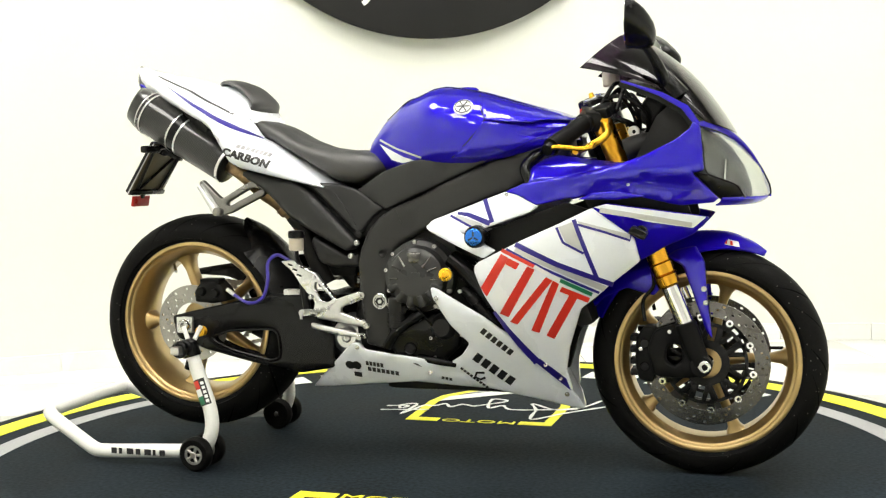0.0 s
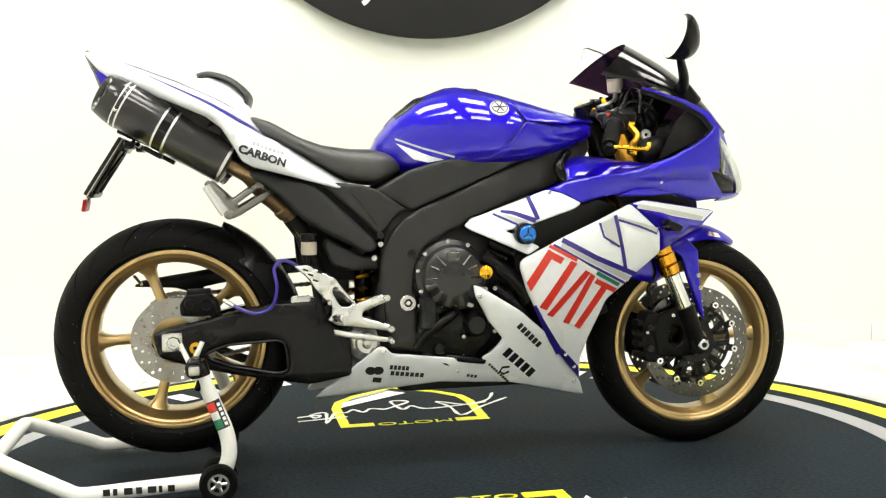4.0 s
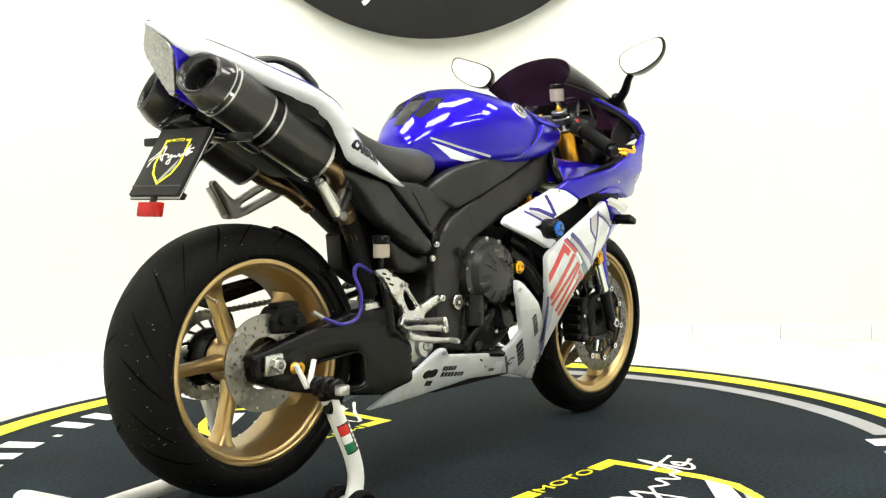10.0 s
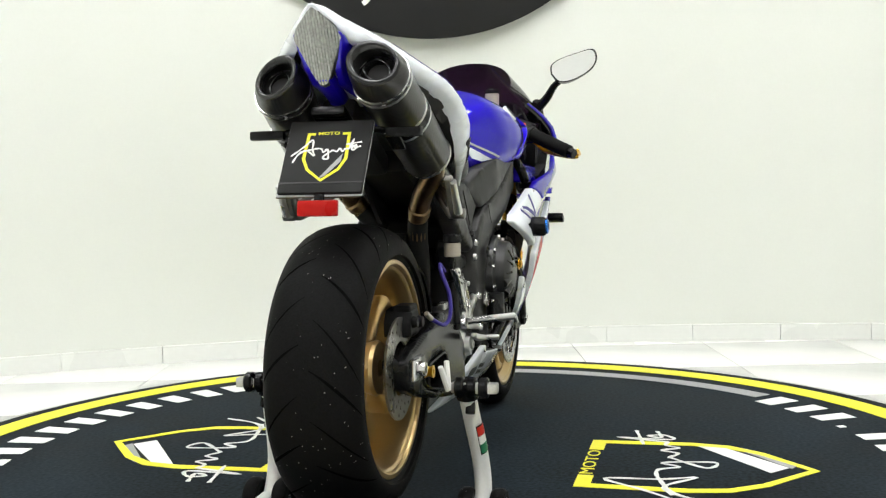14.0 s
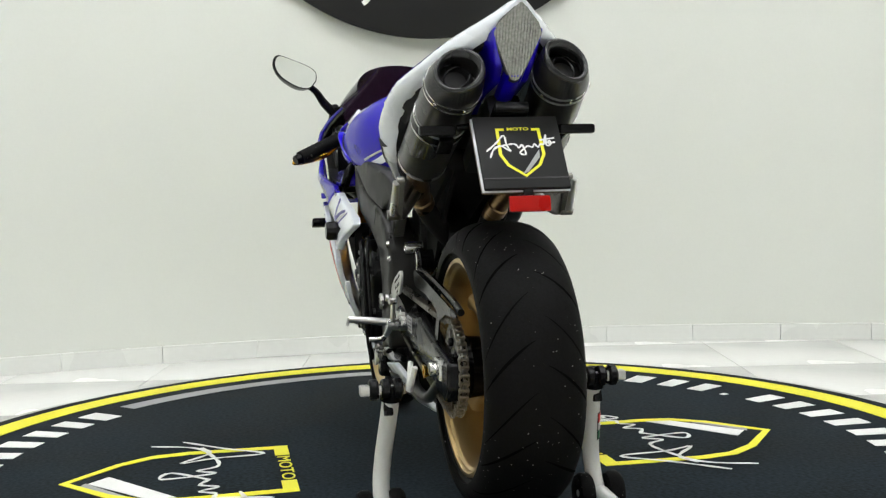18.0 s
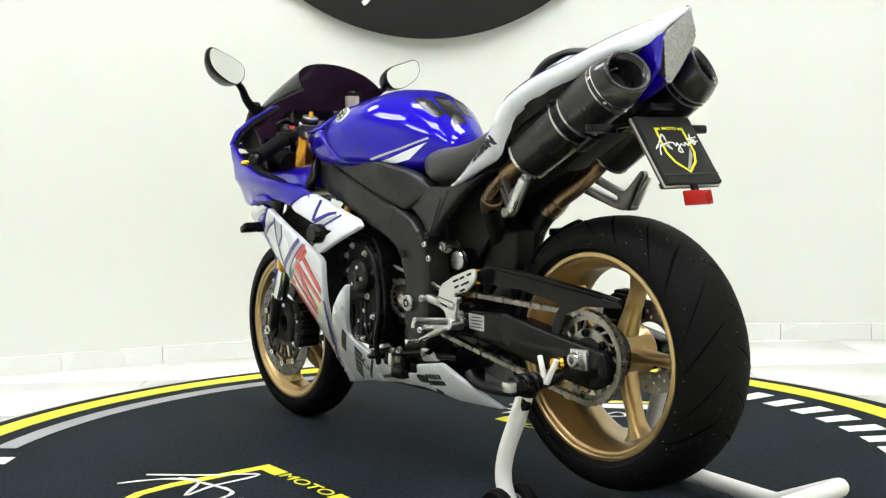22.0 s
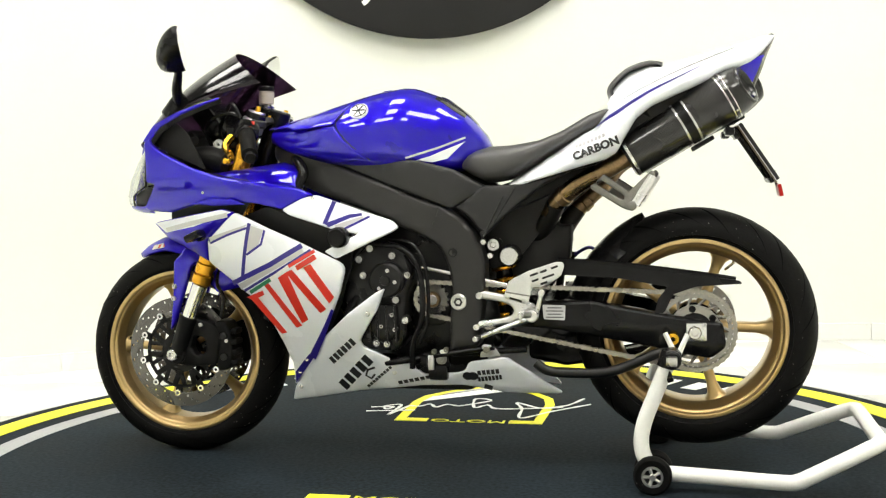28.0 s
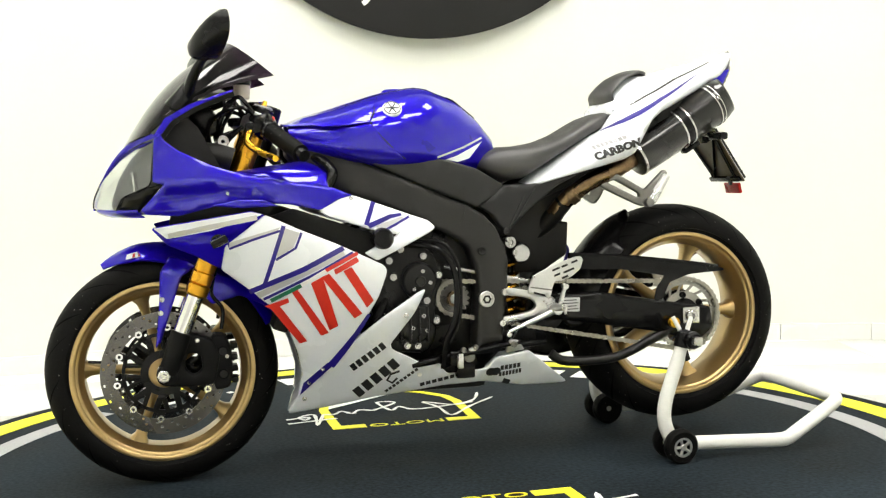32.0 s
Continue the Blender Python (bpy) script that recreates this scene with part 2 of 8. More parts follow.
def panel(outline, yfn, thick=0.004, edge=0.0, cell=0.03, r=0.008, side=-1, hole=None, crease=()):
    """A curved sheet: an outline in x and z bent to the flank y = side * yfn(x, z), with rolled edges and thickness."""
    pts = rounded(outline, r) if r else [tuple(p) for p in outline]
    rims = [pts] + ([rounded(hole, r)] if hole else [])
    loop, fill, joins = [], [], []
    step = min(cell, max(0.006, 1.6 * edge)) if edge else cell
    for rim in rims:
        start = len(loop)
        n = len(rim)
        for i in range(n):
            p, q = Vector(rim[i]), Vector(rim[(i + 1) % n])
            k = max(1, int((q - p).length / step + 0.5))
            loop += [p.lerp(q, j / k) for j in range(k)]
        m = len(loop) - start
        joins += [(start + i, start + (i + 1) % m) for i in range(m)]
    every = [tuple(p) for p in pts]
    fold = []
    for p, q in zip(crease, crease[1:]):
        p, q = Vector(p), Vector(q)
        k = max(1, int((q - p).length / cell + 0.5))
        fold += [p.lerp(q, j / k) for j in range(k)]
    fold = [p for p in fold if inside(every, p.x, p.y)]
    fold_at = np.array([tuple(p) for p in fold]) if fold else None

    def gap(x, z):
        return min(edge_distance(rim, x, z) for rim in rims)
    if edge:
        for i, (a, b) in enumerate(joins):
            p, q = loop[a], loop[b]
            mid = (p + q) / 2
            d = (q - p)
            if d.length < 0.002:
                continue
            nrm = Vector((-d.y, d.x)).normalized()
            for e in (0.15, 0.5, 1.05):
                for sg in (1, -1):
                    c = mid + nrm * sg * e * edge
                    if inside(every, c.x, c.y) and not (hole and inside(rims[1], c.x, c.y)) and gap(c.x, c.y) > 0.9 * e * edge:
                        fill.append(c)
    xs, zs = [p[0] for p in pts], [p[1] for p in pts]
    keep = max(edge * 1.3, cell * 0.35)
    for i in range(1, int((max(xs) - min(xs)) / cell) + 1):
        for j in range(1, int((max(zs) - min(zs)) / cell) + 1):
            x, z = min(xs) + cell * (i - 0.37 * (j % 2)), min(zs) + cell * j
            if inside(every, x, z) and not (hole and inside(rims[1], x, z)) and gap(x, z) > keep and (fold_at is None or np.hypot(fold_at[:, 0] - x, fold_at[:, 1] - z).min() > cell * 0.55):
                fill.append(Vector((x, z)))
    fold = [p for p in fold if gap(p.x, p.y) > keep]
    joins += [(len(loop) + i, len(loop) + i + 1) for i in range(len(fold) - 1)]
    co, _, faces, _, _, _ = geometry.delaunay_2d_cdt(loop + fold + fill, joins, [], 1, 1e-5)
    bm = bmesh.new()
    if edge:
        bm.edges.layers.int.new("soft")
    vs = []
    for c in co:
        y = yfn(c.x, c.y)
        if edge:
            d = gap(c.x, c.y)
            if d < edge:
                y -= edge * (1 - math.sqrt(max(0, 1 - (1 - d / edge) ** 2)))
        vs.append(bm.verts.new((c.x, side * y, c.y)))
    for f in faces:
        if hole:
            mid = sum((co[i] for i in f), Vector((0, 0))) / len(f)
            if inside(rims[1], mid.x, mid.y):
                continue
        bm.faces.new([vs[i] for i in f])
    bmesh.ops.delete(bm, geom=[v for v in bm.verts if not v.link_faces], context="VERTS")
    ext = bmesh.ops.extrude_face_region(bm, geom=bm.faces[:])
    for v in ext["geom"]:
        if isinstance(v, bmesh.types.BMVert):
            v.co.y -= side * thick
    return bm


def ribbon(pts, w, yfn, thick=0.0012, side=-1, w2=None):
    """A stripe of width w along a line in x and z, laid on a flank."""
    out = []
    n = len(pts)
    left, right = [], []
    for i, p in enumerate(pts):
        a, b = Vector(pts[max(0, i - 1)]), Vector(pts[min(n - 1, i + 1)])
        d = (b - a).normalized()
        k = w if w2 is None else w + (w2 - w) * i / (n - 1)
        nrm = Vector((-d.y, d.x)) * k / 2
        left.append((p[0] + nrm.x, p[1] + nrm.y))
        right.append((p[0] - nrm.x, p[1] - nrm.y))
    out = left + right[::-1]
    return panel(out, yfn, thick, 0, 0.03, 0, side)


def spline(pts, n=6):
    """Points of a smooth line through pts."""
    P = [Vector(p) for p in pts]
    out = []
    for i in range(len(P) - 1):
        a, b, c, d = P[max(0, i - 1)], P[i], P[i + 1], P[min(len(P) - 1, i + 2)]
        for j in range(n):
            t = j / n
            out.append(0.5 * ((2 * b) + (c - a) * t + (2 * a - 5 * b + 4 * c - d) * t * t + (3 * b - a - 3 * c + d) * t ** 3))
    out.append(P[-1])
    return out


def rings(bm, loops, closed=True, cap=True):
    """Skins a list of vertex rings."""
    vs = [[bm.verts.new(p) for p in ring] for ring in loops]
    n = len(vs[0])
    for a, b in zip(vs, vs[1:]):
        for i in range(n if closed else n - 1):
            bm.faces.new((a[i], a[(i + 1) % n], b[(i + 1) % n], b[i]))
    if cap and closed:
        bm.faces.new(vs[0][::-1])
        bm.faces.new(vs[-1])
    return bm


def tube(pts, r, seg=10, smooth=6, r2=None, bm=None):
    line = spline(pts, smooth) if smooth and len(pts) > 2 else [Vector(p) for p in pts]
    bm = bm or bmesh.new()
    loops, n = [], len(line)
    up = Vector((0.13, 0.31, 0.94))
    for i, p in enumerate(line):
        d = (line[min(n - 1, i + 1)] - line[max(0, i - 1)]).normalized()
        a = d.cross(up)
        a = a.normalized() if a.length > 1e-4 else d.orthogonal().normalized()
        b = d.cross(a)
        up = a.cross(d)
        k = r if r2 is None else r + (r2 - r) * i / (n - 1)
        loops.append([p + (a * math.cos(t) + b * math.sin(t)) * k for t in (2 * math.pi * j / seg for j in range(seg))])
    return rings(bm, loops)


def rod(p0, p1, r0, r1=None, seg=14, bev=0.12, bm=None):
    """A straight round bar with softened ends."""
    r1 = r0 if r1 is None else r1
    p0, p1 = Vector(p0), Vector(p1)
    d = (p1 - p0)
    L = d.length
    d.normalize()
    a = d.orthogonal().normalized()
    b = d.cross(a)
    e = min(bev * min(r0, r1), L * 0.2)
    prof = [(0, r0 - e), (e, r0), (L - e, r1), (L, r1 - e)]
    bm = bm or bmesh.new()
    return rings(bm, [[p0 + d * t + (a * math.cos(u) + b * math.sin(u)) * r for u in (2 * math.pi * j / seg for j in range(seg))] for t, r in prof])


def lathe(profile, centre, seg=48, axis="y", bm=None, closed=False):
    """Turns (radius, offset) pairs about an axis through centre."""
    bm = bm or bmesh.new()
    c = Vector(centre)
    loops = []
    for j in range(seg):
        u = 2 * math.pi * j / seg
        cu, su = math.cos(u), math.sin(u)
        loops.append([c + (Vector((r * cu, o, r * su)) if axis == "y" else Vector((r * cu, r * su, o)) if axis == "z" else Vector((o, r * cu, r * su))) for r, o in profile])
    vs = [[bm.verts.new(p) for p in ring] for ring in loops]
    k = len(profile)
    for j in range(seg):
        a, b = vs[j], vs[(j + 1) % seg]
        for i in range(k if closed else k - 1):
            i2 = (i + 1) % k
            bm.faces.new((a[i], a[i2], b[i2], b[i]))
    bmesh.ops.remove_doubles(bm, verts=bm.verts, dist=1e-6)
    return bm


def block(centre, size, bev=0.003, turn=(0, 0, 0), taper=1.0, bm=None):
    """A box with bevelled edges; taper narrows its top."""
    b = bmesh.new()
    bmesh.ops.create_cube(b, size=1)
    for v in b.verts:
        k = taper if v.co.z > 0 else 1.0
        v.co = Vector((v.co.x * size[0] * k, v.co.y * size[1] * k, v.co.z * size[2]))
    if bev:
        bmesh.ops.bevel(b, geom=b.edges[:] + b.verts[:], offset=min(bev, min(size) * 0.4), segments=2, profile=0.6, affect="EDGES")
    bmesh.ops.transform(b, matrix=pose(*centre, *turn), verts=b.verts)
    if bm is None:
        return b
    me = bpy.data.meshes.new("tmp")
    b.to_mesh(me)
    b.free()
    bm.from_mesh(me)
    bpy.data.meshes.remove(me)
    return bm


def bolt(at, r=0.006, h=0.006, axis=(0, -1, 0), bm=None):
    """A socket-head bolt."""
    p, d = Vector(at), Vector(axis).normalized()
    a = d.orthogonal().normalized()
    b = d.cross(a)
    prof = [(0, r), (h * 0.8, r), (h, r * 0.85), (h, r * 0.5), (h * 0.4, r * 0.45)]
    bm = bm or bmesh.new()
    return rings(bm, [[p + d * t + (a * math.cos(u) + b * math.sin(u)) * k for u in (2 * math.pi * j / 8 for j in range(8))] for t, k in prof])


def lettering(text, size, bold=0.0):
    """The outline mesh of a word, flat in x and y, centred."""
    cu = bpy.data.curves.new("word", "FONT")
    cu.body, cu.size, cu.align_x, cu.align_y = text, size, "CENTER", "CENTER"
    cu.resolution_u = 3
    cu.offset = bold
    ob = bpy.data.objects.new("word", cu)
    scene.collection.objects.link(ob)
    dg = bpy.context.evaluated_depsgraph_get()
    me = bpy.data.meshes.new_from_object(ob.evaluated_get(dg))
    bm = bmesh.new()
    bm.from_mesh(me)
    bpy.data.objects.remove(ob)
    bpy.data.curves.remove(cu)
    bpy.data.meshes.remove(me)
    return bm


def thicken(bm, h, d=(0, 0, 1)):
    ext = bmesh.ops.extrude_face_region(bm, geom=bm.faces[:])
    for v in ext["geom"]:
        if isinstance(v, bmesh.types.BMVert):
            v.co += Vector(d) * h
    return bm


def flat(pts, z, h=0.0012):
    """A thin print on a level surface."""
    bm = bmesh.new()
    f = bm.faces.new([bm.verts.new((p[0], p[1], z)) for p in pts])
    bmesh.ops.triangulate(bm, faces=[f])
    return thicken(bm, h)


def arc_band(r0, r1, a0, a1, z0, z1, n=64):
    """A flat ring or part of one, angles in degrees."""
    full = abs(a1 - a0) >= 360
    bm = bmesh.new()
    loops = []
    for j in range(n if full else n + 1):
        u = radians(a0 + (a1 - a0) * j / n)
        c, s = math.cos(u), math.sin(u)
        loops.append([(r0 * c, r0 * s, z0), (r1 * c, r1 * s, z0), (r1 * c, r1 * s, z1), (r0 * c, r0 * s, z1)])
    if full:
        loops.append(loops[0])
    rings(bm, loops, True, not full)
    bmesh.ops.remove_doubles(bm, verts=bm.verts, dist=1e-6)
    return bm


def thing(name, label, category, group=""):
    e = new(name)
    e.empty_display_size = 0.2
    return tagged(e, label, category, group)


# ---- the room ----
FLOOR_Z = -0.03
CEIL_Z = 3.95


def back_wall_y(x):
    return 2.1 - 0.075 * (x - 0.8) ** 2


def build_room():
    xs = [-3.4 + 0.2 * i for i in range(40)]
    line = [(x, back_wall_y(x)) for x in xs]
    bm = bmesh.new()
    rings(bm, [[(x, y, FLOOR_Z), (x, y + 0.15, FLOOR_Z), (x, y + 0.15, CEIL_Z), (x, y, CEIL_Z)] for x, y in line])
    tagged(part("wall_north", bm, WALL), "smooth white painted wall that curves gently behind the turntable", "wall", kind="structure")
    x0, x1, y0 = xs[0], xs[-1], -5.2
    for name, c, s in (("wall_west", ((x0 - 0.08), (y0 + back_wall_y(x0)) / 2 + 0.1, (FLOOR_Z + CEIL_Z) / 2), (0.15, back_wall_y(x0) - y0 + 0.2, CEIL_Z - FLOOR_Z)),
                       ("wall_east", ((x1 + 0.08), (y0 + back_wall_y(x1)) / 2 + 0.1, (FLOOR_Z + CEIL_Z) / 2), (0.15, back_wall_y(x1) - y0 + 0.2, CEIL_Z - FLOOR_Z)),
                       ("wall_south", ((x0 + x1) / 2, y0 - 0.08, (FLOOR_Z + CEIL_Z) / 2), (x1 - x0 + 0.3, 0.15, CEIL_Z - FLOOR_Z))):
        tagged(part(name, block(c, s, 0), BACKWALL if name == "wall_south" else WALL), "unseen wall behind the camera, its grey set for the reflections" if name == "wall_south" else "plain white painted wall of the showroom", "wall", kind="structure")
    tagged(part("ceiling", block(((x0 + x1) / 2, -1.5, CEIL_Z + 0.06), (x1 - x0 + 0.4, 7.8, 0.12), 0), CEIL), "unseen ceiling, its grey set for contrast in the reflections", "ceiling", kind="structure")
    floor = tagged(part("floor", block(((x0 + x1) / 2, -1.5, FLOOR_Z - 0.055), (x1 - x0 + 0.4, 7.8, 0.1), 0), JOINT), "polished white tiled floor with thin grey joints", "floor", kind="structure")
    # tiles near the wall, laid on the bed
    step = 0.6
    nx, ny = int((x1 - x0) / step) + 1, 13
    mesh = None
    for i in range(nx):
        for j in range(ny):
            x, y = x0 + step * (i + 0.5) - 0.17, y0 + step * (j + 0.5)
            if y > back_wall_y(x) + 0.3:
                continue
            if mesh is None:
                ob = part("floor_tile", block((0, 0, 0), (step - 0.003, step - 0.003, 0.006), 0.0012), TILE, floor)
                mesh = ob.data
            else:
                ob = new("floor_tile", mesh)
                ob.parent = floor
            ob.location = (x, y, FLOOR_Z - 0.0035)
    # skirting of short tiles along the curved wall
    skirt = None
    x = -3.2
    while x < 4.2:
        xa, xb = x, x + 0.397
        bm = bmesh.new()
        pts = [(xa + (xb - xa) * k / 4) for k in range(5)]
        rings(bm, [[(p, back_wall_y(p) - 0.012, FLOOR_Z), (p, back_wall_y(p) + 0.003, FLOOR_Z), (p, back_wall_y(p) + 0.003, FLOOR_Z + 0.078), (p, back_wall_y(p) - 0.012, FLOOR_Z + 0.075)] for p in pts])
        if skirt is None:
            skirt = tagged(part("baseboard", bm, SKIRT), "low skirting of pale grey tiles along the white wall", "baseboard", kind="structure")
        else:
            part("tile", bm, SKIRT, skirt)
        x += 0.4
    # round sign high on the wall
    sign = thing("wall_sign", "large round black sign with a white stroke on the wall", "sign")
    ang = math.atan(0.12)
    foot = Vector((-0.004, back_wall_y(0) - 0.065, 0))
    c = Vector((0.010, 0, 1.382 + 1.0))
    part("disc", lathe([(0, -0.012), (0.988, -0.012), (1.0, -0.006), (1.0, 0.012), (0.985, 0.018), (0, 0.018)], c, 128), SIGN, sign)
    stroke = bmesh.new()
    pts = [(-0.29, 1.535), (-0.262, 1.562), (-0.2, 1.66), (-0.08, 1.9), (0.1, 2.2), (0.05, 1.95), (0.2, 1.9)]
    tube([(p[0], -0.013, p[1]) for p in pts], 0.011, 8, 6, 0.02, stroke)
    for v in stroke.verts:
        v.co.y = -0.0135 + (v.co.y + 0.0135) * 0.2
    part("painted_stroke", stroke, WHITEP, sign, "white painted stroke")
    for dx, dz in ((-0.6, 0.3), (0.6, 0.3), (-0.6, -0.4), (0.6, -0.4)):
        part("standoff", rod((dx, 0.015, c.z + dz), (dx, 0.065 - 0.075 * dx * dx, c.z + dz), 0.02), STEEL, sign)
    sign.matrix_basis = Matrix.Translation(foot) @ Matrix.Rotation(ang, 4, "Z")
    # ceiling panels
    first = None
    for gx in (-1.9, 0.1, 2.1):
        for gy in (-3.4, -1.5, 0.4):
            m = pose(gx, gy, CEIL_Z - 0.002)
            if first is None:
                first = thing("ceiling_light", "flat square white ceiling light panel, switched on", "ceiling light", "ceiling lights")
                fr = bmesh.new()
                for cx, cy, sx, sy in ((0, 0.48, 1.0, 0.04), (0, -0.48, 1.0, 0.04), (0.48, 0, 0.04, 0.92), (-0.48, 0, 0.04, 0.92)):
                    block((cx, cy, -0.02), (sx, sy, 0.04), 0.003, bm=fr)
                part("frame", fr, CEIL, first)
                part("diffuser", block((0, 0, -0.022), (0.92, 0.92, 0.02), 0), DIFFUSER, first, "glowing white diffuser")
                first.matrix_basis = m
            else:
                copy_thing(first, m)


build_room()


# ---- the turntable with its printed mat ----
def logo_lines(w):
    """A loose signature-like swash as lines, about 1 wide."""
    return [[(-0.5, -0.10), (-0.34, 0.06), (-0.22, 0.2), (-0.2, 0.02), (-0.16, -0.1), (-0.28, 0.0), (-0.38, -0.03)],
            [(-0.46, -0.22), (-0.38, -0.05), (-0.2, 0.02), (-0.08, 0.03), (-0.03, -0.04), (0.02, 0.02), (0.05, -0.16), (-0.03, -0.13), (0.1, 0.0)],
            [(0.1, 0.0), (0.16, -0.03), (0.2, 0.03), (0.24, -0.03), (0.28, 0.02), (0.33, 0.01)],
            [(0.33, 0.01), (0.38, 0.2), (0.37, 0.0), (0.44, 0.03), (0.42, 0.09), (0.4, 0.04), (0.5, 0.06)],
            [(0.28, 0.1), (0.5, 0.14)]]


def swash(place, w, bm=None):
    """Strokes of the swash, put on a surface by place(u, v)."""
    bm = bm or bmesh.new()
    for line in logo_lines(w):
        pts = spline([(p[0], p[1], 0) for p in line], 5)
        n = len(pts)
        prev = None
        for i, p in enumerate(pts):
            d = (pts[min(n - 1, i + 1)] - pts[max(0, i - 1)]).normalized()
            nrm = Vector((-d.y, d.x, 0)) * w * (0.6 + 0.5 * math.sin(i * 0.9) ** 2)
            cur = (bm.verts.new(place(p.x + nrm.x, p.y + nrm.y)), bm.verts.new(place(p.x - nrm.x, p.y - nrm.y)))
            if prev:
                bm.faces.new((prev[0], prev[1], cur[1], cur[0]))
            prev = cur
    return bm


SHIELD = [(-0.235, 0.40), (-0.243, 0.68), (-0.225, 0.78), (-0.16, 0.87), (0.0, 1.0), (0.16, 0.87), (0.225, 0.78), (0.243, 0.68), (0.235, 0.40)]


def build_turntable():
    tt = thing("turntable", "round dark grey display turntable with a yellow ring and printed emblems", "turntable")
    part("platform", lathe([(0, 0.0), (1.535, 0.0), (1.545, -0.004), (1.545, -0.026), (0, -0.026)], (0, 0, 0), 128, "z"), MAT, tt, "dark blue-grey rubber mat")
    part("edge_trim", lathe([(1.547, -0.008), (1.60, -0.012), (1.615, -0.026), (1.547, -0.026)], (0, 0, 0), 128, "z", closed=True), RIMDIRT, tt, "worn pale grey edge trim")
    part("yellow_ring", arc_band(1.398, 1.485, 0, 360, 0.0003, 0.0018, 144), YELLOW, tt, "bright yellow painted ring")
    for a in (0, 180):
        part("grey_arc", arc_band(1.255, 1.325, a - 44, a + 44, 0.0003, 0.0016, 48), GREYP, tt, "grey painted arc")
    # worn lettering round the edge as plain bars
    for base in (90, 270):
        for i in range(15):
            a = base - 41 + i * 5.85
            if i == 11:
                part("print_bar", arc_band(1.205, 1.228, a + 0.9, a + 1.9, 0.0003, 0.0016, 3), WHITEP, tt)
                continue
            part("print_bar", arc_band(1.205, 1.325, a - 0.4, a + (3.0 if i in (0, 14) else 2.5), 0.0003, 0.0016, 3), WHITEP, tt)
    for s in (1, -1):
        def at(x, y, z=0.0003):
            return Vector((s * x, s * y, z))
        # yellow shield frame with a gap for the word
        inner = [(x * 0.87 if abs(x) > 0.01 else 0, 0.42 + (y - 0.40) * 0.925) for x, y in SHIELD]
        pieces = bmesh.new()
        outer = [pieces.verts.new(at(*c)) for c in [(0.13, 0.40)] + SHIELD[::-1] + [(-0.13, 0.40)]]
        inn = [pieces.verts.new(at(*c)) for c in [(0.13, 0.44)] + [(inner[-1][0], 0.44)] + inner[-2:0:-1] + [(inner[0][0], 0.44)] + [(-0.13, 0.44)]]
        for i in range(len(outer) - 1):
            pieces.faces.new((outer[i], outer[i + 1], inn[i + 1], inn[i]))
        thicken(pieces, 0.0014)
        part("shield", pieces, YELLOW, tt, "yellow shield outline")
        part("band", thicken(flat_at([(-0.222, 0.685), (-0.225, 0.745), (-0.018, 0.925), (0.035, 0.878)], at), 0.0012), WHITEP, tt)
        part("band", thicken(flat_at([(-0.222, 0.775), (-0.195, 0.828), (-0.045, 0.948), (-0.012, 0.932)], at), 0.0012), GREYP, tt)
        bm = lettering("MOTO", 0.085)
        for v in bm.verts:
            v.co = at(-v.co.x * 0.95, 0.42 - v.co.y * 0.6)
        part("word", thicken(bm, 0.0012), YELLOW, tt, "yellow lettering MOTO")
        bm = swash(lambda u, v: at(-u * 0.72, 0.62 - v * 0.75, 0.0021), 0.008)
        part("swash", thicken(bm, 0.0012), WHITEP, tt, "white painted swash")
    return tt


def flat_at(pts, at):
    bm = bmesh.new()
    f = bm.faces.new([bm.verts.new(at(*p)) for p in pts])
    bmesh.ops.triangulate(bm, faces=[f])
    return bm


TABLE = build_turntable()


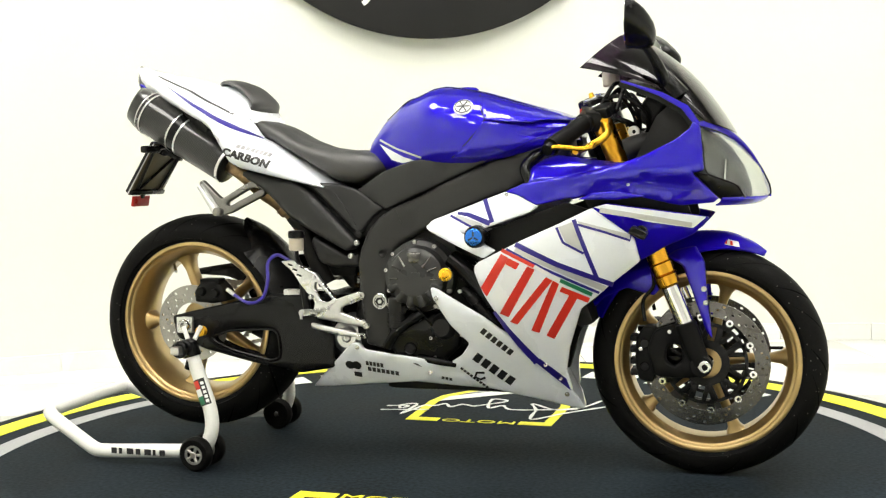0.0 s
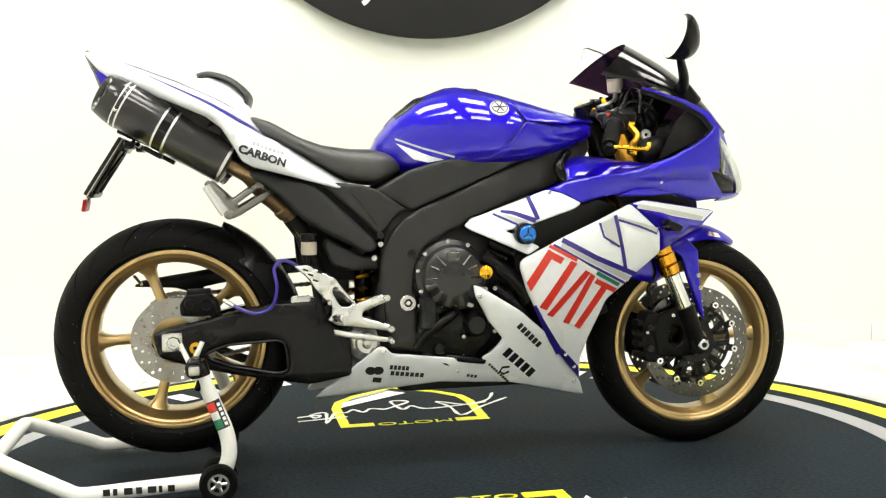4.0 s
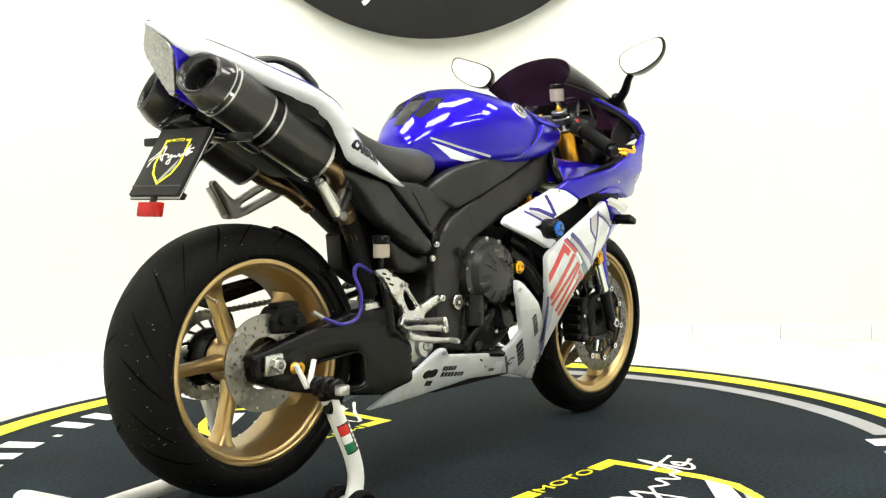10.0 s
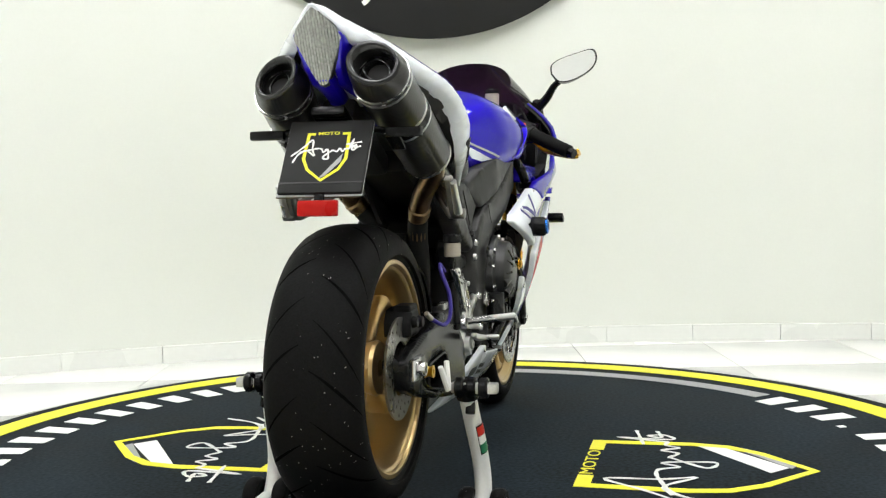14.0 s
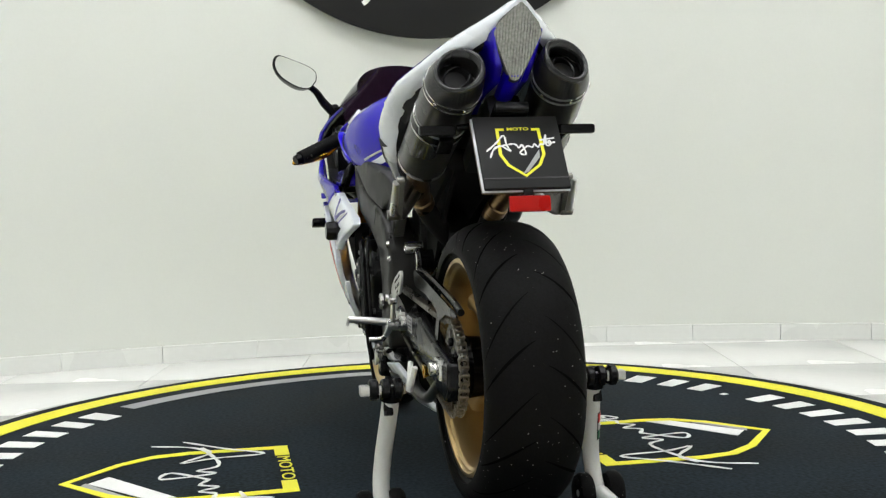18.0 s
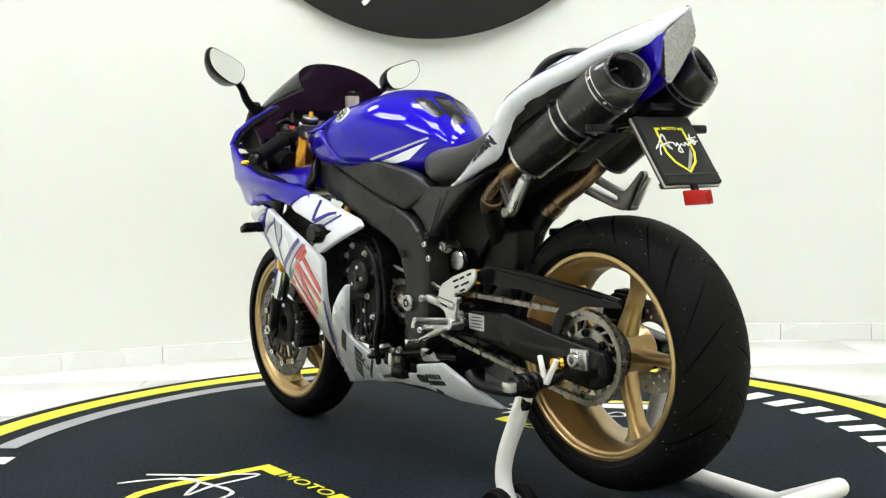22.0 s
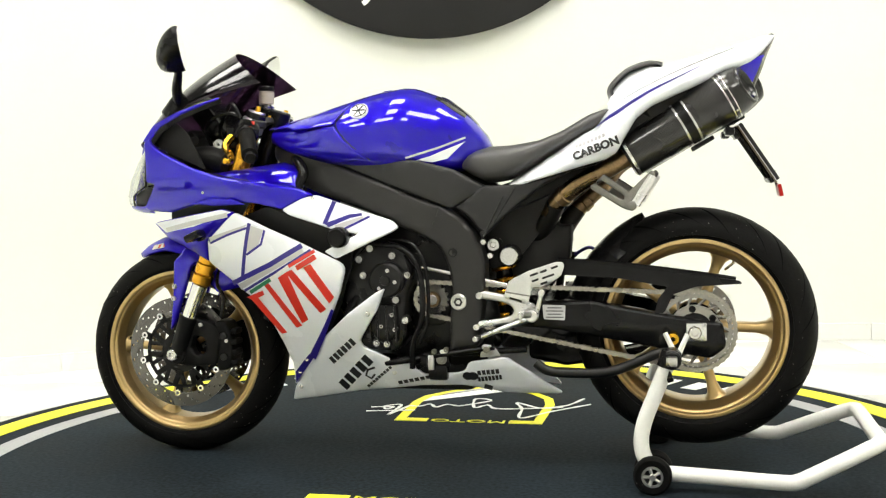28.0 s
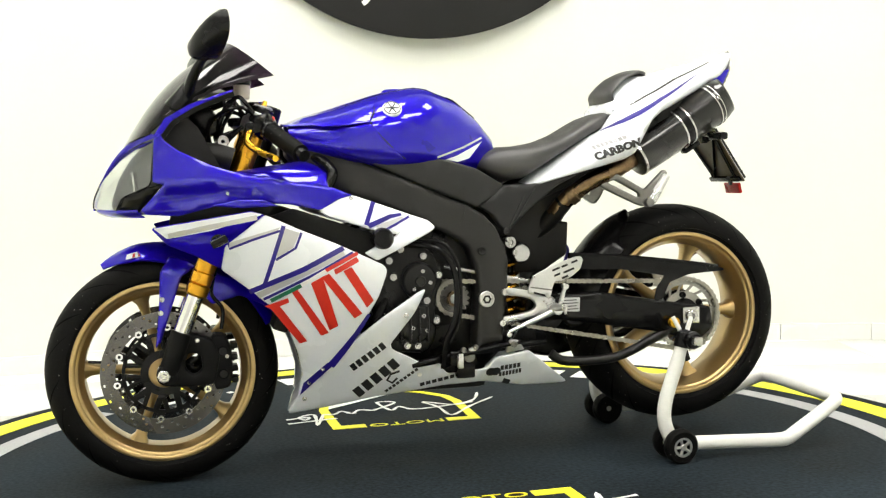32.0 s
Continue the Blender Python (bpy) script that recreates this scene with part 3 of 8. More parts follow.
# ---- the paddock stand under the rear wheel ----
def build_stand():
    st = thing("paddock_stand", "white tubular steel paddock stand lifting the rear wheel", "paddock stand")
    r = 0.019
    half = [(-0.60, 0.252, 0.045), (-0.75, 0.252, 0.038), (-0.89, 0.252, 0.031), (-0.925, 0.250, 0.034), (-0.95, 0.246, 0.045), (-1.05, 0.220, 0.090), (-1.095, 0.205, 0.110), (-1.112, 0.19, 0.116), (-1.118, 0.16, 0.118)]
    base = [(x, -y, z) for x, y, z in half] + [(-1.118, 0.0, 0.118)] + half[::-1]
    part("base_tube", tube(base, r, 14, 4), STANDW, st)
    for s in (-1, 1):
        arm = [(-0.585, s * 0.248, 0.045), (-0.562, s * 0.245, 0.10), (-0.567, s * 0.24, 0.16), (-0.60, s * 0.232, 0.245), (-0.622, s * 0.228, 0.30)]
        a = part("arm", tube(arm, r, 14, 5), STANDW, st)
        if s < 0:
            axis0, axis1 = Vector((-0.572, -0.2385, 0.172)), Vector((-0.596, -0.2328, 0.236))
            ax = (axis1 - axis0).normalized()
            out = (Vector((0, -1, 0)) - ax * ax.dot(Vector((0, -1, 0)))).normalized()
            sd = ax.cross(out)

            def wrap(t0, t1, a0, a1, k):
                loops = [[axis0.lerp(axis1, t) + (out * math.cos(q) + sd * math.sin(q)) * (r + k) for q in (radians(a0 + (a1 - a0) * j / 8) for j in range(9))] for t in (t0, (t0 + t1) / 2, t1)]
                bm = rings(bmesh.new(), loops, False, False)
                return thicken(bm, 0.0006, out)
            part("decal", wrap(-0.03, 1.03, -62, 58, 0.0006), INK, a, "black-edged sticker with red, white and green fields")
            for mt, t0, t1 in ((GREEN, 0.02, 0.34), (WHITEP, 0.35, 0.64), (RED, 0.65, 0.98)):
                part("decal_field", wrap(t0, t1, -58, 8, 0.0014), mt, a)
            for k in range(5):
                part("decal_mark", wrap(0.06 + 0.18 * k, 0.18 + 0.18 * k, 20, 44, 0.0014), WHITEP, a)
        for yy in (0.215, 0.285):
            w = part("castor", lathe([(0.0, -0.013), (0.022, -0.013), (0.026, -0.016), (0.040, -0.016), (0.046, -0.008), (0.046, 0.008), (0.040, 0.016), (0.026, 0.016), (0.022, 0.013), (0.0, 0.013)], (-0.588, s * yy, 0.046), 32), RUBBER, st, "black rubber wheel")
            hub = bmesh.new()
            for k in range(5):
                u = 2 * math.pi * k / 5
                rod((-0.588, s * (yy + 0.0125), 0.046), (-0.588 + 0.021 * math.cos(u), s * (yy + 0.0125), 0.046 + 0.021 * math.sin(u)), 0.0035, 0.005, 6, bm=hub)
            lathe([(0.02, 0.0), (0.026, 0.0), (0.026, 0.004), (0.02, 0.004)], (-0.588, s * (yy + 0.014) - 0.002, 0.046), 24, bm=hub, closed=True)
            part("hub", hub, STEEL, w, "grey star-shaped hub")
        part("axle", rod((-0.588, s * 0.20, 0.046), (-0.588, s * 0.305, 0.046), 0.008), STEEL, st)
        # rubber knob, cross bar and hook
        part("knob", tube([(-0.622, s * 0.228, 0.298), (-0.632, s * 0.228, 0.335)], 0.024, 14, 0), SATIN, st)
        part("cross_bar", block((-0.635, s * 0.247, 0.322), (0.026, 0.10, 0.022), 0.004), STEEL, st)
        collar = bmesh.new()
        for k in range(3):
            rod((-0.635, s * (0.205 + 0.026 * k), 0.322), (-0.635, s * (0.225 + 0.026 * k), 0.322), 0.023, seg=16, bev=0.3, bm=collar)
        part("clamp", collar, SATIN, st, "black ribbed clamp")
        part("hanger", block((-0.625, s * 0.235, 0.285), (0.016, 0.02, 0.045), 0.004, (0, 20, 0)), SATIN, st)
        hook = bmesh.new()
        rod((-0.648, s * 0.192, 0.318), (-0.672, s * 0.182, 0.372), 0.007, 0.006, 8, bm=hook)
        rod((-0.645, s * 0.192, 0.318), (-0.618, s * 0.182, 0.375), 0.007, 0.006, 8, bm=hook)
        part("hook", hook, STANDW, st)
    # worn mark on the lower tube as plain bars
    for k, (x, l) in enumerate(((-0.70, 0.016), (-0.725, 0.008), (-0.745, 0.02), (-0.775, 0.014), (-0.80, 0.02), (-0.83, 0.01), (-0.85, 0.016))):
        part("mark", block((x, -0.252 - r - 0.0002, 0.038), (l, 0.0016, 0.016), 0), INK, st)
    return st


STAND = build_stand()


# ---- the motorcycle: x ahead, y to its left, origin on the table's axis ----
FAIR = (-0.0481, 0.1051, 0.811, -0.2681, -0.9274, -0.0369, -0.0166, -0.3666, 1.9435, -0.9698)


def fair(x, z, off=0.0):
    """Half width of the fairing's flank."""
    f = (1, x, z, x * x, x * z, z * z, x ** 3, x * x * z, x * z * z, z ** 3)
    return max(0.012, sum(a * b for a, b in zip(FAIR, f))) + off


def lerp(x, xs, ys):
    return float(np.interp(x, xs, ys))


def tail_y(x, z, off=0.0):
    return lerp(x, (-0.89, -0.84, -0.75, -0.62, -0.52, -0.42, -0.32, -0.22), (0.012, 0.056, 0.114, 0.176, 0.198, 0.178, 0.152, 0.128)) + off


TX = (-0.168, -0.155, -0.11, -0.05, 0.03, 0.06, 0.12, 0.17, 0.25, 0.30, 0.36, 0.40)
TANK_BOT = (0.815, 0.800, 0.782, 0.768, 0.775, 0.778, 0.782, 0.785, 0.80, 0.815, 0.835, 0.855)
TANK_TOP = (0.845, 0.875, 0.928, 0.975, 1.005, 1.008, 0.999, 0.987, 0.963, 0.948, 0.931, 0.915)
TANK_W = (0.030, 0.062, 0.100, 0.140, 0.186, 0.198, 0.214, 0.219, 0.212, 0.198, 0.174, 0.150)


def tank_at(x):
    return lerp(x, TX, TANK_BOT), lerp(x, TX, TANK_TOP), lerp(x, TX, TANK_W)


def tank_y(x, z, off=0.0):
    b, t, w = tank_at(x)
    m = b + (t - b) * 0.42
    k = abs((z - m) / ((t - m) if z > m else (m - b)))
    e = 2.3 if z > m else 3.5
    return w * max(0.0, 1 - min(1, k) ** e) ** (1 / e) + off


def tank_z(x, y, off=0.0):
    b, t, w = tank_at(x)
    m = b + (t - b) * 0.42
    return m + (t - m) * max(0.0, 1 - min(1, abs(y) / w) ** 2.3) ** (1 / 2.3) + off


def frame_y(x, z, off=0.0):
    return lerp(x, (-0.17, -0.05, 0.1, 0.25, 0.33, 0.41), (0.148, 0.165, 0.185, 0.178, 0.16, 0.12)) + off


FRONT, REAR = Vector((0.724, 0.0, 0.291)), Vector((-0.69, 0.0, 0.370))
BIKE = thing("motorcycle", "blue and white sport motorcycle with gold wheels and red lettering shapes", "motorcycle")


def tyre_profile(R, w, rim, n=14):
    """Cross-section of a tyre, radius and offset."""
    pts = []
    deep = min(w * 0.42, (R - rim) * 0.74)
    for i in range(n + 1):
        u = math.pi * (i / n - 0.5)
        pts.append((R - deep * (1 - math.cos(u)) ** 1.15, w * 0.5 * math.sin(u)))
    side = R - deep
    low = [(rim + (side - rim) * 0.55, w * 0.492), (rim + 0.010, w * 0.455), (rim - 0.003, w * 0.415)]
    return [(r, -o) for r, o in low[::-1]] + pts + low


def build_wheel(name, c, R, w, angles, front):
    rim_r = 0.229
    half = [(0.002, 0.410), (0.0, 0.438), (-0.004, 0.446), (-0.009, 0.444), (-0.012, 0.430), (-0.014, 0.405), (-0.019, 0.395), (-0.022, 0.370), (-0.025, 0.320), (-0.034, 0.24)]
    prof = [(rim_r + r, -w * o) for r, o in half] + [(rim_r - 0.036, 0)] + [(rim_r + r, w * o) for r, o in half[::-1]] + [(rim_r - 0.006, w * 0.2), (rim_r - 0.006, -w * 0.2)]
    bm = lathe(prof, c, 72, closed=True)
    hw = 0.055 if not front else 0.045
    hr = 0.0 if front else 0.014
    lathe([(0.018, -hw), (0.042 + hr, -hw), (0.046 + hr, -hw + 0.008), (0.038 + hr, -0.02), (0.038 + hr, 0.02), (0.046 + hr, hw - 0.008), (0.042 + hr, hw), (0.018, hw)], c, 32, bm=bm, closed=True)
    wheel = part(name, bm, GOLD, BIKE, "glossy champagne-gold five-spoke wheel")
    for a in angles:
        u = radians(a)
        d, t = Vector((math.cos(u), 0, math.sin(u))), Vector((-math.sin(u), 0, math.cos(u)))
        loops = []
        for r, wt, wd in ((0.03, 0.040, 0.046), (0.06, 0.030, 0.040), (0.11, 0.023, 0.033), (0.155, 0.023, 0.032), (0.180, 0.032, 0.040), (0.199, 0.060, 0.056)):
            if not front:
                wt, wd = wt * 1.15, wd * 1.35
            p = Vector(c) + d * r
            sq = lambda v: math.copysign(abs(v) ** 0.6, v)
            loops.append([p + t * (wt / 2 * sq(math.cos(q))) + Vector((0, wd / 2 * sq(math.sin(q)), 0)) for q in (2 * math.pi * j / 16 for j in range(16))])
        part("spoke", rings(bmesh.new(), loops), GOLD, wheel, sharp=50)
    part("tyre", lathe(tyre_profile(R, w, rim_r), c, 96), RUBBER, wheel, "worn black sport tyre")
    # tread grooves: flat ribbons, the shade inside a groove put into their colour
    tp = tyre_profile(R, w, rim_r)
    half = [(r, o) for r, o in tp if o >= -1e-6][:9]
    g = bmesh.new()
    count = 18 if front else 20
    for k in range(count):
        for s in (1, -1):
            base = 2 * math.pi * (k + (0.5 if s < 0 else 0)) / count
            prev = None
            for i in range(25):
                f = i / 24
                idx = 0.5 + f * 6.1
                i0 = int(idx)
                r = half[i0][0] + (half[i0 + 1][0] - half[i0][0]) * (idx - i0) + 0.0009
                o = half[i0][1] + (half[i0 + 1][1] - half[i0][1]) * (idx - i0)
                u = base + 0.34 * f ** 1.15 * (1 if k % 2 else 1.3)
                th = (0.0042 if k % 2 else 0.0030) / R * math.sin(math.pi * min(1, max(0.06, f * 0.92 + 0.04)))
                cur = [g.verts.new(Vector(c) + Vector((r * math.cos(u + e), s * o, r * math.sin(u + e)))) for e in (-th, th)]
                if prev:
                    g.faces.new((prev[0], prev[1], cur[1], cur[0]))
                prev = cur
    tagged(part("tread", g, GROOVE_SHADE, wheel), kind="stuff")
    return wheel


def disc_with_holes(c, r0, r1, y, th, seg=120, rows=7, keep=3):
    """A drilled brake disc."""
    bm = bmesh.new()
    grid = [[[bm.verts.new(Vector(c) + Vector(((r0 + (r1 - r0) * i / rows) * math.cos(2 * math.pi * j / seg), y + o, (r0 + (r1 - r0) * i / rows) * math.sin(2 * math.pi * j / seg))))
              for o in (-th / 2, th / 2)] for i in range(rows + 1)] for j in range(seg)]
    gone = {(j, i) for j in range(seg) for i in range(1, rows - 1) if i % 2 == 1 and (j + 2 * (i // 2)) % 6 == 0}
    for j in range(seg):
        j2 = (j + 1) % seg
        for i in range(rows):
            if (j, i) in gone:
                for p, q in ((grid[j][i], grid[j][i + 1]), (grid[j2][i + 1], grid[j2][i]), (grid[j][i + 1], grid[j2][i + 1]), (grid[j2][i], grid[j][i])):
                    bm.faces.new((p[0], p[1], q[1], q[0]))
                continue
            bm.faces.new((grid[j][i][0], grid[j][i + 1][0], grid[j2][i + 1][0], grid[j2][i][0]))
            bm.faces.new((grid[j][i][1], grid[j2][i][1], grid[j2][i + 1][1], grid[j][i + 1][1]))
        bm.faces.new((grid[j][0][0], grid[j2][0][0], grid[j2][0][1], grid[j][0][1]))
        bm.faces.new((grid[j][rows][0], grid[j][rows][1], grid[j2][rows][1], grid[j2][rows][0]))
    return bm


def build_wheels():
    fw = build_wheel("front_wheel", FRONT, 0.292, 0.122, [3 + 72 * k for k in range(5)], True)
    for s in (-1, 1):
        d = part("brake_disc", disc_with_holes(FRONT, 0.118, 0.155, s * 0.068, 0.005, 132), DISC, fw, "drilled steel brake disc", 30)
        mid = FRONT + Vector((0, s * 0.066, 0))
        sp = lathe([(0.038, -0.003), (0.058, -0.003), (0.058, 0.003), (0.038, 0.003)], mid, 40, closed=True)
        lathe([(0.094, -0.0025), (0.103, -0.0025), (0.103, 0.0025), (0.094, 0.0025)], mid, 60, bm=sp, closed=True)
        for k in range(10):
            # paired slanting arms that leave open windows between them
            u = 2 * math.pi * k / 10 + 0.42
            for du, r, size in ((0.0, 0.108, (0.026, 0.005, 0.020)), (0.10, 0.077, (0.044, 0.005, 0.016)), (-0.12, 0.077, (0.044, 0.005, 0.012))):
                e = Vector((math.cos(u + du), 0, math.sin(u + du)))
                part("carrier_arm", block((mid + e * r)[:], size, 0.0015, (0, -math.degrees(u + du * 3), 0)), SATIN, fw)
        part("carrier", sp, SATIN, fw, "black disc carrier")
        for k in range(10):
            u = 2 * math.pi * k / 10 + 0.42
            q = FRONT + Vector((0.1165 * math.cos(u), s * 0.0725, 0.1165 * math.sin(u)))
            part("button", lathe([(0.004, 0), (0.0088, 0), (0.0088, s * 0.003), (0.004, s * 0.003)], q, 14, closed=True), CHROME, fw)
        part("axle_nut", bolt(FRONT + Vector((0, s * 0.118, 0)), 0.016, 0.012, (0, s, 0)), STEEL, fw)
    part("valve", rod(FRONT + Vector((0.185, 0.012, 0.03)), FRONT + Vector((0.150, 0.02, 0.028)), 0.004), SATIN, fw)
    rw = build_wheel("rear_wheel", REAR, 0.306, 0.200, [38 + 72 * k for k in range(5)], False)
    part("brake_disc", disc_with_holes(REAR, 0.058, 0.108, -0.098, 0.005, 96, 7), REARDISC, rw, "drilled steel brake disc", 30)
    # rear sprocket with teeth, a web with oval windows and black nuts
    sp = bmesh.new()
    c, teeth = REAR + Vector((0, 0.100, 0)), 45
    loops = []
    for j in range(teeth * 4 + 1):
        u = 2 * math.pi * j / (teeth * 4)
        r = 0.0915 if j % 4 in (0, 1) else 0.0965
        loops.append([c + Vector((q * math.cos(u), o, q * math.sin(u))) for q, o in ((0.082, -0.003), (r, -0.0025), (r, 0.0025), (0.082, 0.003))])
    rings(sp, loops, True, False)
    lathe([(0.040, -0.003), (0.064, -0.003), (0.064, 0.003), (0.040, 0.003)], c, 48, bm=sp, closed=True)
    for k in range(15):
        u = 2 * math.pi * k / 15
        rod(c + Vector((0.060 * math.cos(u), 0, 0.060 * math.sin(u))), c + Vector((0.084 * math.cos(u + 0.22), 0, 0.084 * math.sin(u + 0.22))), 0.0035, 0.0042, 6, bm=sp)
    part("sprocket", sp, REARDISC, rw, "bright steel chain sprocket with oval windows")
    part("hub_cover", lathe([(0.0, 0.010), (0.030, 0.010), (0.044, 0.004), (0.046, -0.004)], c, 40), SATIN, rw)
    for k in range(6):
        u = 2 * math.pi * (k + 0.4) / 6
        part("nut", bolt(c + Vector((0.054 * math.cos(u), 0.003, 0.054 * math.sin(u))), 0.009, 0.010, (0, 1, 0)), SATIN, rw)
    part("sprocket_carrier", lathe([(0.0, 0.03), (0.062, 0.035), (0.066, 0.075), (0.05, 0.094), (0.0, 0.094)], REAR, 32), SATIN, rw)
    part("valve", rod(REAR + Vector((-0.10, -0.02, 0.16)), REAR + Vector((-0.08, -0.045, 0.14)), 0.004), STEEL, rw)


build_wheels()


def build_chassis():
    spar = [(0.402, 0.87), (0.214, 0.808), (0.074, 0.748), (-0.053, 0.694), (-0.1, 0.667), (-0.133, 0.632), (-0.158, 0.581), (-0.166, 0.545), (-0.163, 0.471), (-0.152, 0.383), (-0.147, 0.33),
            (-0.071, 0.317), (-0.075, 0.411), (-0.082, 0.482), (-0.073, 0.537), (-0.054, 0.585), (-0.016, 0.612), (0.042, 0.64), (0.131, 0.683), (0.258, 0.729), (0.304, 0.748), (0.349, 0.754), (0.407, 0.833)]
    pair("frame_spar", panel(spar, frame_y, 0.06, 0.010, 0.03), FRAME, BIKE, "dark grey cast frame spar")
    pair("frame_seam", ribbon([(-0.052, 0.692), (-0.04, 0.66), (-0.03, 0.645)], 0.004, lambda x, z: frame_y(x, z, 0.001)), FRAME, BIKE)
    cover = [(-0.173, 0.738), (-0.084, 0.787), (0.004, 0.812), (0.116, 0.822), (0.214, 0.811), (0.074, 0.75), (-0.054, 0.697), (-0.08, 0.685), (-0.144, 0.719)]
    pair("side_cover", panel(cover, lambda x, z: lerp(x, (-0.17, 0.0, 0.21), (0.128, 0.178, 0.186)), 0.03, 0.006), SIDECOVER, BIKE, "satin black side cover under the tank")
    # under the seat: a strap along the tail, a three-cornered cover and a lower box on one flank, one cover on the other
    sub_y = lambda x, z: lerp(x, (-0.53, -0.3, -0.08), (0.15, 0.135, 0.142))
    strap = [(-0.525, 0.80), (-0.467, 0.799), (-0.345, 0.764), (-0.318, 0.748), (-0.174, 0.607), (-0.170, 0.592), (-0.184, 0.580), (-0.202, 0.577), (-0.305, 0.632), (-0.362, 0.668), (-0.415, 0.727), (-0.46, 0.762), (-0.488, 0.775)]
    part("subframe_strap", panel(strap, lambda x, z: sub_y(x, z) + 0.010, 0.03, 0.012, 0.02, 0.014, -1), SIDECOVER, BIKE, "satin black plastic subframe strap")
    corner = [(-0.318, 0.764), (-0.213, 0.754), (-0.173, 0.742), (-0.088, 0.690), (-0.124, 0.667), (-0.150, 0.634), (-0.166, 0.624), (-0.178, 0.634), (-0.302, 0.752)]
    part("corner_cover", panel(corner, sub_y, 0.02, 0.006, 0.02, 0.006, -1), SIDECOVER, BIKE, "satin black cover between frame and seat")
    part("cover_line", tube([(-0.232, -sub_y(-0.232, 0.7) - 0.0005, 0.733), (-0.20, -sub_y(-0.20, 0.7) - 0.0005, 0.69), (-0.172, -sub_y(-0.172, 0.65) - 0.0005, 0.645)], 0.0022, 6, 3), SIDECOVER, BIKE)
    box = [(-0.300, 0.618), (-0.206, 0.566), (-0.168, 0.572), (-0.165, 0.535), (-0.24, 0.53), (-0.285, 0.545), (-0.309, 0.60)]
    part("battery_box", panel(box, lambda x, z: 0.128, 0.03, 0.010, 0.03, 0.010, -1), PLASTIC, BIKE, "black plastic box under the strap")
    left = [(-0.525, 0.80), (-0.473, 0.795), (-0.236, 0.744), (-0.165, 0.744), (-0.088, 0.690), (-0.124, 0.667), (-0.150, 0.632), (-0.168, 0.617), (-0.225, 0.672), (-0.31, 0.738), (-0.40, 0.782), (-0.488, 0.797)]
    part("corner_cover", panel(left, sub_y, 0.02, 0.006, 0.02, 0.006, 1), SIDECOVER, BIKE, "satin black cover between frame and seat")
    for p in (((-0.185, 0.640), (-0.245, 0.735)), ((-0.172, 0.632), (-0.215, 0.715))):
        part("cover_line", tube([(p[0][0], sub_y(p[0][0], 0) + 0.0005, p[0][1]), (p[1][0], sub_y(p[1][0], 0) + 0.0005, p[1][1])], 0.0022, 6, 0), SIDECOVER, BIKE)
    # dark sheets behind the openings, standing in for the shade in there
    back = [(-0.50, 0.785), (-0.30, 0.755), (-0.10, 0.70), (-0.12, 0.60), (-0.17, 0.52), (-0.24, 0.55), (-0.30, 0.62), (-0.37, 0.68), (-0.45, 0.75)]
    part("shade_panel", panel(back, lambda x, z: 0.05, 0.01, 0, 0.05, 0.01, 1), DARK, BIKE)
    high = [(-0.50, 0.785), (-0.30, 0.755), (-0.10, 0.70), (-0.15, 0.62), (-0.21, 0.59), (-0.30, 0.64), (-0.37, 0.68), (-0.45, 0.75)]
    part("shade_panel", panel(high, lambda x, z: 0.108, 0.01, 0, 0.05, 0.01), DARK, BIKE)
    for s in (-1, 1):
        part("cover_bolt", bolt((-0.163, s * 0.142, 0.622), 0.009, 0.006, (0, s, 0)), FRAME, BIKE)
    # rear inner structure: shock, linkage, battery tray
    part("undertray", block((-0.30, 0, 0.735), (0.40, 0.13, 0.06), 0.02, (0, 22, 0)), DARK, BIKE)
    part("inner_frame", block((-0.10, -0.03, 0.50), (0.11, 0.20, 0.40), 0.02), DARK, BIKE)
    part("shock_body", rod((-0.196, 0.011, 0.66), (-0.196, 0.011, 0.36), 0.024), SATIN, BIKE, "black shock absorber body")
    coil = [(-0.196 + 0.034 * math.cos(k * 0.9), 0.011 + 0.034 * math.sin(k * 0.9), 0.39 + 0.0045 * k) for k in range(40)]
    part("shock_spring", tube(coil, 0.006, 8, 2), FORKGOLD, BIKE, "gold shock spring")
    part("shock_reservoir", rod((-0.220, 0.086, 0.558), (-0.222, -0.06, 0.562), 0.029), SATIN, BIKE)
    part("reservoir_cap", rod((-0.220, 0.084, 0.558), (-0.220, 0.095, 0.558), 0.0245, bev=0.2), ALU, BIKE, "round aluminium cap")
    part("adjuster", lathe([(0, 0.012), (0.006, 0.012), (0.008, 0.016), (0.015, 0.016), (0.017, 0.010), (0.017, -0.03)], (-0.183, 0.098, 0.590), 20), STEEL, BIKE)
    # added dark sheet that fills the shaded gap between link pipe and hugger
    part("dark_gap_sheet", panel([(-0.20, 0.70), (-0.33, 0.655), (-0.345, 0.634), (-0.378, 0.636), (-0.372, 0.545), (-0.30, 0.50), (-0.22, 0.50)], lambda x, z: 0.030, 0.05, 0.006, 0.04, 0.008, 1), DARK, BIKE, "dark sheet filling the shaded gap ahead of the rear tyre")
    part("splash_plate", panel([(-0.235, 0.66), (-0.315, 0.66), (-0.325, 0.60), (-0.28, 0.50), (-0.235, 0.45)], lambda x, z: 0.0, 0.02, 0.003, 0.04, 0.02), PLASTIC, BIKE)
    # swingarm, different on the two flanks
    arm = [(-0.742, 0.392), (-0.703, 0.402), (-0.56, 0.432), (-0.442, 0.456), (-0.328, 0.458), (-0.315, 0.43), (-0.245, 0.355), (-0.245, 0.262), (-0.35, 0.243), (-0.50, 0.268), (-0.638, 0.300), (-0.728, 0.331)]
